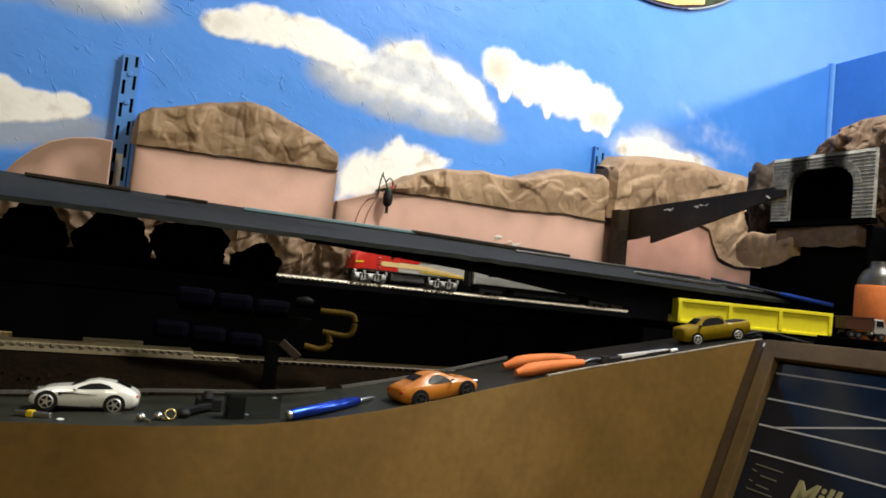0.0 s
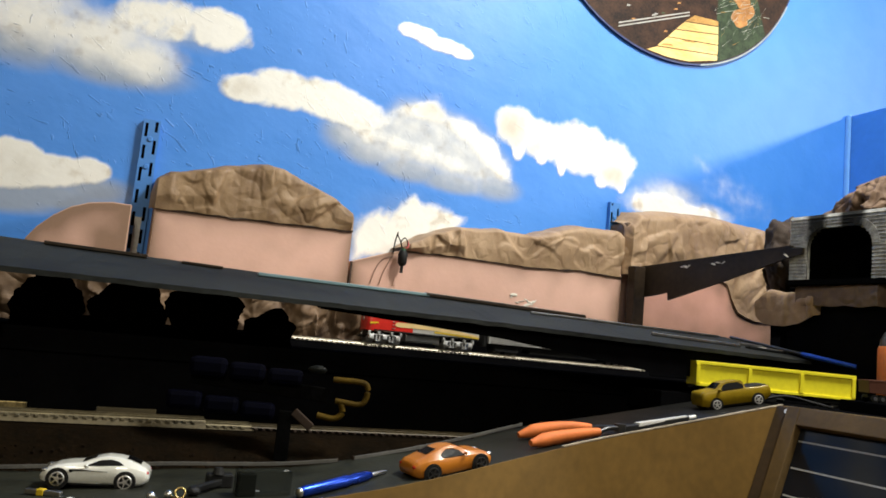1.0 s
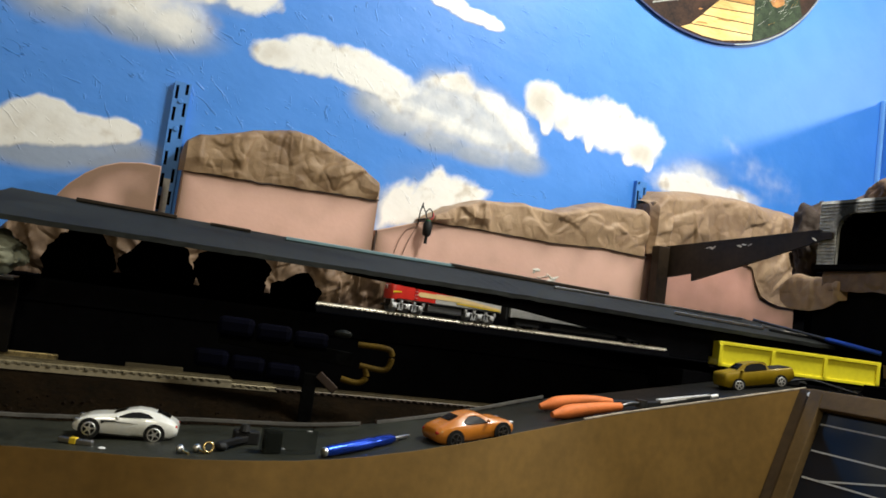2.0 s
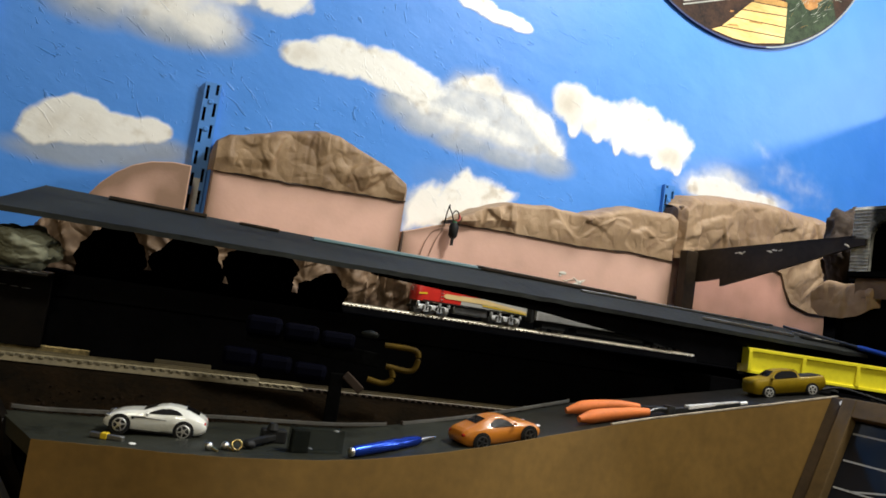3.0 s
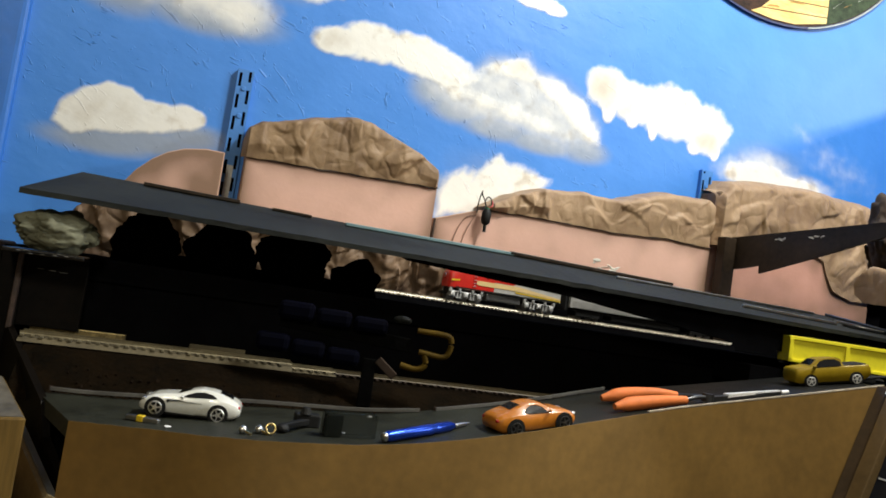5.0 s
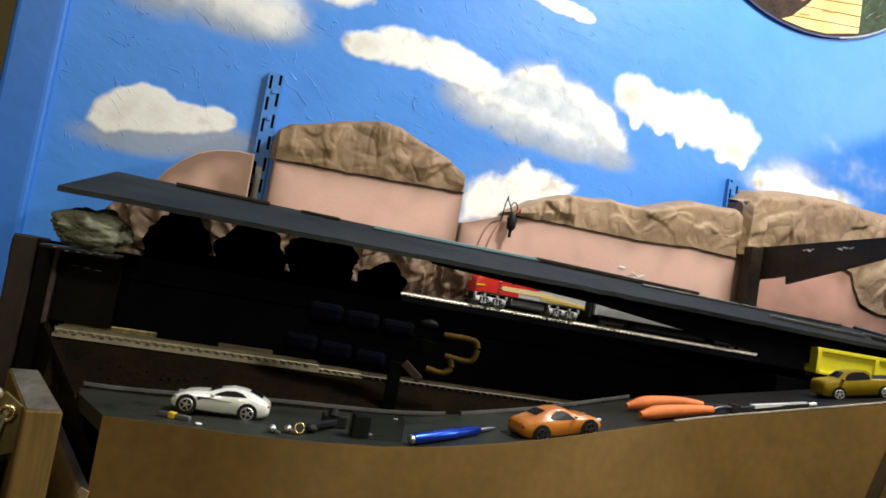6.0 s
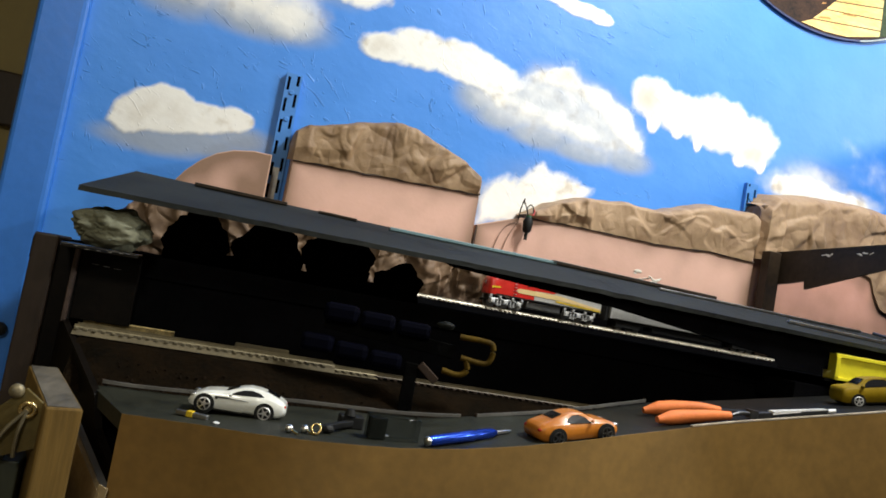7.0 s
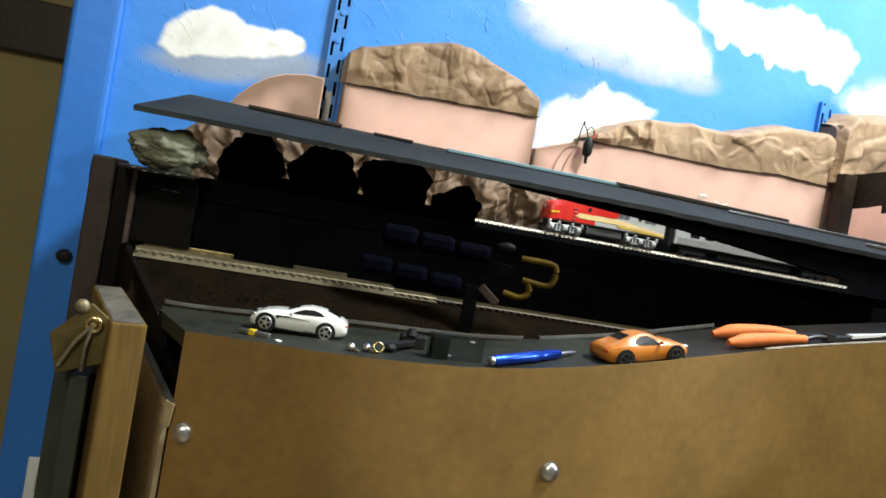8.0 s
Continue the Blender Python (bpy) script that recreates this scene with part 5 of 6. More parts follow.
def portal():
    """Faces -x in the world: built with local x along the face and local y into the hill."""
    p = thing("tunnel_portal", "grey lapped-siding tunnel portal with soot stains", "tunnel portal", pose(0.890, 0.708, 1.2776, 0, 0, -86) @ Matrix.Scale(0.91, 4))
    hw, ht, ow, oh, rc = 0.0825, 0.100, 0.052, 0.079, 0.030
    n = 19
    rowh = ht / n

    def sooted(bm):
        """Two soft soot stains that rise from the arch."""
        layer = bm.verts.layers.float.new("soot")
        for v in bm.verts:
            d = min(abs(v.co.x + 0.037) - 0.0155, abs(v.co.x - 0.021) - 0.0185)
            up = min(1, max(0, (v.co.z - 0.046) / 0.020))
            v[layer] = 0.97 * up * min(1, max(0, 0.5 - d / 0.006))
        return bm

    for i in range(n):
        z = i * rowh
        zc = z + rowh / 2
        if zc < oh - rc:
            gap = ow
        elif zc < oh:
            gap = ow - rc + math.sqrt(max(0.0, rc * rc - (zc - oh + rc) ** 2))
        else:
            gap = 0
        for a, c in ((-hw, -gap), (gap, hw)) if gap else ((-hw, hw),):
            bm = bmesh.new()
            steps = max(1, int((c - a) / 0.004))
            loft([[(x, -0.0022, z), (x, 0.006, z), (x, 0.006, z + rowh * 0.99), (x, 0.0002, z + rowh * 0.99)] for x in [a + (c - a) * k / steps for k in range(steps + 1)]], bm)
            part("siding_board", sooted(bm), M_BRICK, p)
    for side in (-1, 1):
        for k in range(11):
            g0, g1 = radians(2 + 8.0 * k), radians(2 + 8.0 * k + 7.6)
            cx, cz = side * (ow - rc), oh - rc
            wedge = [(cx + side * r * math.cos(g), cz + r * math.sin(g)) for r, g in ((rc + 0.0005, g0), (rc + 0.012, g0), (rc + 0.012, g1), (rc + 0.0005, g1))]
            part("arch_stone", sooted(prism(wedge, -0.0026, 0.0, 0.0003)), M_BRICK, p)
    # Black lining puts the tunnel's darkness into the colour.
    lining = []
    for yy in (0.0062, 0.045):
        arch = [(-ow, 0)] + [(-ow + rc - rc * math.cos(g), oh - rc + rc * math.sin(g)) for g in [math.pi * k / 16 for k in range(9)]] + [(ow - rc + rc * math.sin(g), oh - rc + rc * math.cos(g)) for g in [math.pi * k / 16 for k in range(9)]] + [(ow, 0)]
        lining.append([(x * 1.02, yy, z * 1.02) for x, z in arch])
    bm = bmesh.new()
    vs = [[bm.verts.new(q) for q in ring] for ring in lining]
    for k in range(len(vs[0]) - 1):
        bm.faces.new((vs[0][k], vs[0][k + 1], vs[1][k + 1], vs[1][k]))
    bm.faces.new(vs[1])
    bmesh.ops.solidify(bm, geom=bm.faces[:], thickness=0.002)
    part("tunnel_lining", bm, M_VOID, p, "black lining for the darkness inside the tunnel")
    part("sill", box(-hw, hw, -0.004, 0.012, -0.008, -0.0002), M_BLACK, p)
    part("arch_trim", tube([(x, -0.0004, z) for x, z in arch], 0.0009, 6), M_TRIM, p, "grey arch trim")
    return p


portal()
side = pose(0, 0, 0, 0, 0, -90)
solid("portal_hill", cloth_cap(-0.90, -0.36, 0.965, line([(-0.90, 1.2625), (-0.36, 1.2625)]),
      line([(-0.90, 1.30), (-0.86, 1.36), (-0.82, 1.386), (-0.79, 1.398), (-0.774, 1.404), (-0.757, 1.416), (-0.74, 1.427), (-0.72, 1.433), (-0.69, 1.435), (-0.60, 1.436), (-0.5, 1.436), (-0.36, 1.40)]), 0.030, 14.1, m=40, tuck=0.03, fine=1.7),
      M_ROCK, "brown crumpled plaster hillside behind the portal", "model hill", side, smooth=True)
solid("rock_mound", lump(0.064, (1.0, 0.6, 1.0), 8.4, 0.3, 5, 0.08, 1.6, 0.3), M_SHADEROCK, "brown plaster mound beside the portal, darkened for its shadow", "rock mound", pose(0.958, 0.846, 1.2635, 0, 0, 30), smooth=True)
solid("cloth_ledge", cloth_cap(-0.785, -0.645, 0.893, line([(-0.80, 1.242), (-0.645, 1.240)]), line([(-0.80, 1.2640), (-0.645, 1.2640)]), 0.006, 21.0, m=14, tuck=0.004), M_REDROCK, "rolled brown cloth edge below the portal", "rock ledge", side, smooth=True)


solid("cloth_drape", cloth_cap(-0.858, -0.742, 0.8945, line([(-0.858, 1.231), (-0.835, 1.214), (-0.80, 1.212), (-0.775, 1.216), (-0.742, 1.231)]), line([(-0.858, 1.240), (-0.83, 1.262), (-0.80, 1.256), (-0.742, 1.252)]), 0.007, 25.0, m=20, tuck=0.006), M_CLOTH, "tan plaster cloth draped over the portal block's corner", "plaster cloth", side, smooth=True)


def girder():
    g = thing("girder", "dark brown tapered bridge plate reaching to the portal", "girder")
    a, c = Vector((0.836, 1.050, 1.27)), Vector((0.8815, 0.764, 1.294))
    bm = bmesh.new()
    d = (c - a)
    up = Vector((0, 0, 1))
    side_v = Vector((d.y, -d.x, 0)).normalized() * 0.0025
    prof = [(0.0, -0.020, 0.032), (0.10, -0.019, 0.032), (0.205, -0.016, 0.032), (0.21, -0.029, 0.032), (0.6, -0.006, 0.033), (0.95, 0.0165, 0.0315), (0.97, 0.0175, 0.029), (1.02, 0.0195, 0.0275)]
    loft([[a + d * t + up * lo - side_v, a + d * t + up * hi - side_v, a + d * t + up * hi + side_v, a + d * t + up * lo + side_v] for t, lo, hi in prof], bm)
    part("web_plate", bm, M_GRDR, g)
    part("flange", beam(a + up * 0.033, a + d * 0.96 + up * 0.0325, 0.006, 0.002), M_GRDR, g)
    part("post", box(0.8132, 0.8372, 1.040, 1.060, 1.1184, 1.302, 0.001), M_GRDR, g, "dark brown upright post")
    for k, (t0, hgt, r) in enumerate(((0.30, 0.0225, 0.0016), (0.325, 0.0215, 0.0021), (0.35, 0.0228, 0.0016), (0.505, 0.0205, 0.0019), (0.535, 0.0215, 0.0017), (0.575, 0.021, 0.0014), (0.93, 0.019, 0.0018))):
        chip = part("paint_chip", lump(r, (2.4, 0.25, 0.7), k + 2, 0.9, 2), M_FLECK, g, "pale chipped spot")
        chip.matrix_local = Matrix.Translation(a + d * t0 + side_v * 1.02 + up * hgt) @ Matrix.Rotation(math.atan2(d.y, d.x), 4, "Z") @ Matrix.Rotation(0.5 * math.sin(k * 2.3), 4, "Y")
    return g


girder()


def gondola():
    a, c = Vector((0.688, 0.753, 0)), Vector((0.870, 0.672, 0))
    mid = (a + c) / 2
    ang = math.degrees(math.atan2(c.y - a.y, c.x - a.x))
    g = thing("gondola_car", "bright yellow ribbed gondola freight car", "freight car", pose(mid.x, mid.y, 1.1085, 0, 0, ang))
    L, W, z0, z1 = 0.198, 0.034, 0.0115, 0.041
    shell = box(-L / 2, L / 2, -W / 2, -W / 2 + 0.0015, z0, z1)
    box(-L / 2, L / 2, W / 2 - 0.0015, W / 2, z0, z1, bm=shell)
    box(-L / 2, -L / 2 + 0.0015, -W / 2 + 0.0015, W / 2 - 0.0015, z0, z1, bm=shell)
    box(L / 2 - 0.0015, L / 2, -W / 2 + 0.0015, W / 2 - 0.0015, z0, z1, bm=shell)
    box(-L / 2 + 0.0015, L / 2 - 0.0015, -W / 2 + 0.0015, W / 2 - 0.0015, z0, z0 + 0.0015, bm=shell)
    part("shell", shell, M_GOND, g)
    for s in (-1, 1):
        y = s * W / 2
        part("top_rail", box(-L / 2 - 0.001, L / 2 + 0.001, y - 0.0022, y + 0.0022, z1 - 0.004, z1 + 0.0005, 0.0006), M_GOND, g)
        part("side_sill", box(-L / 2, L / 2, y - 0.0018, y + 0.0018, z0 - 0.001, z0 + 0.0025, 0.0004), M_GOND, g)
        for k in range(4):
            x = -L / 2 + 0.002 + k * (L - 0.004) / 3
            part("side_post", box(x - 0.0022, x + 0.0022, y - 0.0026, y + 0.0026, z0 + 0.002, z1 - 0.0035, 0.0004), M_GOND, g)
    for cx in (-0.068, 0.068):
        tr = part("truck", box(cx - 0.017, cx + 0.017, -0.013, 0.013, 0.004, 0.0108, 0.001), M_RUBBER, g)
        for dx in (-0.010, 0.010):
            for s in (-1, 1):
                part("wheel", cyl((cx + dx, s * 0.0075, 0.0055), (cx + dx, s * 0.0105, 0.0055), 0.0055, n=16), M_STEEL, tr)
    for s in (-1, 1):
        part("coupler", box(s * L / 2 - 0.004, s * L / 2 + 0.006, -0.002, 0.002, 0.007, 0.010, 0.0005), M_RUBBER, g)
    return g


gondola()


def dump_truck():
    t = thing("toy_truck", "small dump truck with a dark red box and pale cab", "toy truck", pose(0.8312, 0.5922, 1.1215, 0, 0, -24) @ Matrix.Scale(0.72, 4))
    red = mat("dark_red_truck_paint", (0.09, 0.03, 0.016), 0.5, vary=0.15, scale=50)
    part("dump_box", prism([(-0.036, .014), (.008, .014), (.010, .035), (-0.037, .033)], -0.016, 0.016, 0.001), red, t)
    part("box_rim", prism([(-0.038, .0325), (.011, .0345), (.011, .0365), (-0.038, .0345)], -0.0165, 0.0165, 0.0004), red, t)
    part("cab", prism([(.012, .010), (.034, .010), (.034, .020), (.030, .022), (.027, .034), (.013, .034)], -0.014, 0.014, 0.0015), M_SILVER, t, "pale grey cab")
    for s in (-1, 1):
        y = s * 0.0142
        part("side_window", prism([(.0155, .023), (.0275, .023), (.0255, .0315), (.0155, .0315)], y - 0.0004, y + 0.0004), M_GLASS, t)
        part("tank", cyl((.000, s * 0.011, .009), (.010, s * 0.011, .009), 0.0035, n=12), M_CHROME, t)
    part("frame_rail", box(-0.034, 0.034, -0.008, 0.008, 0.0075, 0.0125), M_RUBBER, t)
    for x in (-0.026, -0.014, 0.024):
        for s in (-1, 1):
            w = part("wheel", cyl((x, s * 0.010, .006), (x, s * 0.0155, .006), 0.006, n=20), M_RUBBER, t)
            part("rim", cyl((x, s * 0.0155, .006), (x, s * 0.0159, .006), 0.003, n=12), M_STEEL, w)
    return t


dump_truck()
solid("black_riser", box(0.800, 0.885, 0.552, 0.628, 1.1082, 1.1213, 0.001), M_BLACK, "low flat black riser under the toy truck", "riser")
M_SHOULDER = mat("dull_grey_plastic", (0.050, 0.046, 0.038), 0.35, vary=0.15, scale=40)
bt = thing("orange_bottle", "orange plastic bottle with a clear shoulder", "bottle", pose(0.902, 0.622, 1.1085))
prof = [(0.026, 0.0), (0.028, 0.003), (0.028, 0.078), (0.027, 0.081)]
part("body", loft([[Vector((r * math.cos(2 * math.pi * k / 28), r * math.sin(2 * math.pi * k / 28), z)) for k in range(28)] for r, z in prof]), M_ORANGEP, bt, smooth=True)
prof = [(0.0265, 0.0812), (0.025, 0.090), (0.020, 0.099), (0.013, 0.104), (0.0125, 0.112)]
part("shoulder", loft([[Vector((r * math.cos(2 * math.pi * k / 28), r * math.sin(2 * math.pi * k / 28), z)) for k in range(28)] for r, z in prof]), M_SHOULDER, bt, "dull grey shoulder and neck", True)
M_CARD = mat("brown_cardboard", (0.30, 0.22, 0.12), 0.8, vary=0.1, scale=20, bump=0.2)
cb = thing("cardboard_box", "plain brown cardboard box on the leg's deck", "box", pose(0.95, 0.555, 1.1085))
part("carton", box(-0.035, 0.12, -0.12, 0.07, 0, 0.165, 0.001), M_CARD, cb)
part("flap", box(-0.035, 0.12, -0.026, 0.07, 0.1655, 0.167), M_CARD, cb)
solid("cable", tube(curve_points([(0.712, 0.668, 1.1095), (0.726, 0.663, 1.114), (0.745, 0.655, 1.118), (0.770, 0.642, 1.114), (0.790, 0.632, 1.110), (0.81, 0.645, 1.1098)], 6), 0.0016, 7), M_RUBBER, "thin black cable lying over the deck edge", "cable", smooth=True)

# ---- control panel ----
top, low = Vector((0.6915, 0.600, 1.106)), Vector((0.613, 0.600, 0.90))
fall = (low - top).normalized()
right = Vector((0, -1, 0.016)).normalized()
out = right.cross(fall).normalized()
if out.x > 0:
    out = -out
PANEL = Matrix((( *right, 0), (*fall, 0), (*out, 0), (0, 0, 0, 1))).transposed()
PANEL.translation = top + out * 0.001
cp = thing("control_panel", "framed black track-diagram control panel on the fascia", "control panel", PANEL)


def flat(u0, u1, v0, v1, w0, w1, bevel=0.0):
    return box(u0, u1, v0, v1, w0, w1, bevel)


# Dark outer strip puts the frame's shaded side into the colour.
part("frame_shade", flat(-0.013, 0.0048, 0.0, 0.215, 0.0, 0.008, 0.001), mat("shaded_strip", (0.060, 0.037, 0.017), 0.6, vary=0.25, scale=20, bump=0.2), cp, "dark strip for the frame's shaded side")
part("frame", flat(0.005, 0.022, 0.0, 0.215, 0.0, 0.012, 0.001), M_FRAME, cp, "brown wooden frame side")
part("screw", cyl((0.004, 0.006, 0.0075), (0.004, 0.006, 0.0105), 0.0026, n=14), M_WHITESTEEL, cp, "bright screw head")
part("frame", flat(0.0222, 0.44, 0.0, 0.020, 0.0, 0.012, 0.001), M_FRAME, cp, "dark brown wooden frame rail")
part("frame", flat(0.0222, 0.44, 0.195, 0.215, 0.0, 0.012, 0.001), M_FRAME, cp)
part("frame", flat(0.4402, 0.46, 0.0, 0.215, 0.0, 0.012, 0.001), M_FRAME, cp)
pn = part("panel_sheet", flat(0.0222, 0.4398, 0.0202, 0.1948, 0.0, 0.003), M_GLASSY, cp, "glossy black panel")


def panel_line(u0, v0, u1, v1, w=0.0017):
    a, c = Vector((u0, v0, 0.0032)), Vector((u1, v1, 0.0032))
    return part("track_line", beam(a, c, w, 0.0004), M_LINE, pn)


for v in (0.034, 0.063, 0.092, 0.121):
    panel_line(0.024, v, 0.436, v)
panel_line(0.044, 0.092, 0.330, 0.036)
for u0, u1, v in ((0.036, 0.070, 0.133), (0.034, 0.040, 0.139), (0.046, 0.066, 0.143), (0.034, 0.039, 0.150), (0.044, 0.060, 0.153), (0.034, 0.066, 0.159)):
    part("label_bar", beam((u0, v, 0.0032), (u1, v + 0.001, 0.0032), 0.0011, 0.0003), M_DIMTEXT, pn)
txt = bpy.data.curves.new("lettering", "FONT")
txt.body, txt.size, txt.extrude, txt.shear = "Mill", 0.034, 0.0004, 0.2
txt.offset = 0.0007
txt.materials.append(M_GOLD)
lt = new("lettering", txt)
lt.parent = pn
lt["label"] = "gold word on the panel"
lt.matrix_local = Matrix.Translation((0.084, 0.160, 0.0034)) @ Matrix.Rotation(math.pi, 4, "X") @ Matrix.Rotation(radians(180), 4, "X") @ Matrix.Diagonal((1, -1, 1, 1))

# ---- tools and bits on the road ----
pl = thing("pliers", "pliers with orange rubber grips lying on the road", "pliers")


def ground(x, y, up=0.0):
    return Vector((x, y, road_z(x) + up))


for (x0, y0), (x1, y1), lift in (((0.384, 0.627), (0.464, 0.6305), 0.0), ((0.394, 0.668), (0.470, 0.654), 0.002)):
    pts = curve_points([ground(x0, y0, 0.0065), ground(x0 * .7 + x1 * .3, y0 * .7 + y1 * .3 + 0.002, 0.0072 + lift), ground(x0 * .3 + x1 * .7, y0 * .3 + y1 * .7 + 0.001, 0.0068 + lift), ground(x1, y1, 0.0055)], 6)
    n = len(pts)
    rad = [0.0066 * min(1, 0.45 + 2.6 * i / n) * (1 - 0.42 * max(0, i / n - 0.35) / 0.65) for i in range(n)]
    part("grip", tube(pts, 0.006, 14, radii=rad), M_ORANGEP, pl, "orange rubber grip", True)
part("shank", tube(curve_points([ground(0.464, 0.6305, 0.0055), ground(0.476, 0.632, 0.007), ground(0.488, 0.633, 0.0058)], 5), 0.0022, 8), M_DARKRIM, pl, smooth=True)
part("shank", tube(curve_points([ground(0.470, 0.654, 0.0055), ground(0.480, 0.644, 0.006), ground(0.488, 0.636, 0.0058)], 5), 0.0022, 8), M_DARKRIM, pl, smooth=True)
part("pivot", cyl(ground(0.492, 0.6345, 0.001), ground(0.492, 0.6345, 0.009), 0.006, n=18), M_DARKRIM, pl)
jaw = bmesh.new()
loft([[ground(x, y - w, 0.0005), ground(x, y + w, 0.0005), ground(x, y + w, h), ground(x, y - w, h)] for x, y, w, h in ((0.494, 0.634, 0.0040, 0.0062), (0.512, 0.6336, 0.0036, 0.0060), (0.545, 0.633, 0.0028, 0.0052), (0.577, 0.632, 0.0018, 0.0042))], jaw)
part("jaw", jaw, M_DARKRIM, pl, "dark steel jaws")
# White strips hold the lamp's reflection on top of the jaws.
for x0, x1 in ((0.512, 0.556), (0.5575, 0.576)):
    face = bmesh.new()
    loft([[ground(x, 0.6332 - w, 0.0042), ground(x, 0.6332 + w, 0.0042), ground(x, 0.6332 + w, 0.0076 - (x - 0.512) * 0.035), ground(x, 0.6332 - w, 0.0076 - (x - 0.512) * 0.035)] for x, w in ((x0, 0.0040 - (x0 - 0.512) * 0.03), (x1, 0.0040 - (x1 - 0.512) * 0.03))], face)
    part("glint_face", face, M_WHITESTEEL, pl, "white strip for the lamp's reflection on the jaw")
part("jaw_tip", tube([ground(0.578, 0.632, 0.0028), ground(0.587, 0.632, 0.0028)], 0.0022, 10), M_WHITESTEEL, pl, smooth=True)

kn = thing("hobby_knife", "blue anodised hobby knife lying on the road", "knife")
a, c = ground(0.151, 0.572, 0.0045), ground(0.238, 0.6165, 0.0035)


def on(t, up=0.0):
    return a + (c - a) * t + Vector((0, 0, up))


part("handle", tube([on(0.03), on(0.06), on(0.45), on(0.50), on(0.54), on(0.60)], 0.004, 14, radii=[0.0034, 0.0043, 0.0045, 0.0050, 0.0040, 0.0045]), M_BLUEMET, kn, smooth=True)
part("end_cap", tube([on(0.0), on(0.01), on(0.03)], 0.004, 14, radii=[0.0026, 0.0036, 0.0036]), M_CHROME, kn, "bright end cap", True)
part("collar", tube([on(0.60), on(0.74), on(0.80)], 0.004, 14, radii=[0.0047, 0.0044, 0.0026]), M_BLUEMET, kn, smooth=True)
part("chuck", tube([on(0.80), on(0.94), on(1.0)], 0.002, 10, radii=[0.0017, 0.0016, 0.0006]), M_CHROME, kn, "bright metal tip", True)

for x, y, s in ((0.0485, 0.586, 1), (0.0605, 0.588, 2)):
    cl = thing("metal_connector", "small bright metal connector lying on the road", "connector", Matrix.Translation(ground(x, y)), group="small connectors")
    part("ball", lump(0.0032, (1, 1, 1), s, 0.06, 3), M_CHROME, cl, smooth=True)
    part("stem", tube([(0.001, -0.001, 0.0026), (0.004, -0.004, 0.0016), (0.006, -0.006, 0.001)], 0.0011, 8), M_BRASS, cl)
rg = bmesh.new()
tube([(0.0035 * math.cos(2 * math.pi * k / 20), 0.001 * math.sin(2 * math.pi * k / 20), 0.0046 + 0.0035 * math.sin(2 * math.pi * k / 20)) for k in range(21)], 0.001, 7, rg)
solid("ring", rg, M_BRASS, "small brass ring standing on the road", "ring", Matrix.Translation(ground(0.068, 0.583)), smooth=True)
blk = thing("black_part", "small black plastic linkage lying on the road", "plastic part", Matrix.Translation(ground(0.094, 0.610)))
part("arm", beam((-0.016, -0.018, 0.004), (0.006, 0.006, 0.005), 0.005, 0.005, 0.001), M_RUBBER, blk)
part("block", box(-0.004, 0.016, 0.004, 0.016, 0.0, 0.011, 0.0015), M_RUBBER, blk)
part("knob", cyl((0.004, 0.006, 0.011), (0.004, 0.006, 0.016), 0.005, 0.003, 12), M_RUBBER, blk)
part("foot", lump(0.0045, (1.2, 1, 0.8), 8, 0.1, 2), M_RUBBER, blk).location = (-0.016, -0.018, 0)
M_CLEARBOX = mat("smoky_plastic", (0.009, 0.010, 0.0085), 0.5, vary=0.3, scale=30, spec=0.12)
M_SMOKY = mat("clear_smoky_plastic", (0.020, 0.024, 0.020), 0.4, vary=0.2, scale=30, spec=0.15)
M_SMOKY.node_tree.nodes["Principled BSDF"].inputs["Alpha"].default_value = 0.20
pc = thing("plastic_case", "small clear smoky plastic case with a dark insert on the road", "case", Matrix.Translation(ground(0.128, 0.590)) @ pose(0, 0, 0, 0, 0, 4))
shell = box(-0.0205, 0.0205, -0.007, -0.0062, 0.0003, 0.0185)
for x0, x1, y0, y1, z0, z1 in ((-0.0205, 0.0205, 0.0062, 0.007, 0.0003, 0.0185), (-0.0205, -0.0197, -0.0061, 0.0061, 0.0003, 0.0185), (0.0197, 0.0205, -0.0061, 0.0061, 0.0003, 0.0185), (-0.0196, 0.0196, -0.0061, 0.0061, 0.0177, 0.0185)):
    box(x0, x1, y0, y1, z0, z1, bm=shell)
part("shell", shell, M_SMOKY, pc, "clear smoky shell")
part("insert", box(-0.0192, -0.0065, -0.0055, 0.0055, 0.0004, 0.0165, 0.0006), M_CLEARBOX, pc, "dark plastic insert")
pin = thing("marker_pin", "grey pin with a yellow collar lying on the road", "pin", Matrix.Translation(ground(-0.026, 0.622)))
part("shaft", beam((-0.008, 0.004, 0.0022), (0.016, -0.008, 0.0022), 0.004, 0.004, 0.0008), M_STEEL, pin)
part("collar", beam((0.0, 0.0, 0.0024), (0.005, -0.0025, 0.0024), 0.005, 0.0048, 0.0008), M_YELLOW, pin, "yellow collar")
for x, y in ((-0.004, 0.602), (0.126, 0.600), (0.165, 0.672)):
    solid("paper_scrap", lump(0.0016, (1.6, 1, 0.5), x * 90, 0.4, 2), M_WHITE, "tiny white scrap on the road", "scrap", Matrix.Translation(ground(x, y)))

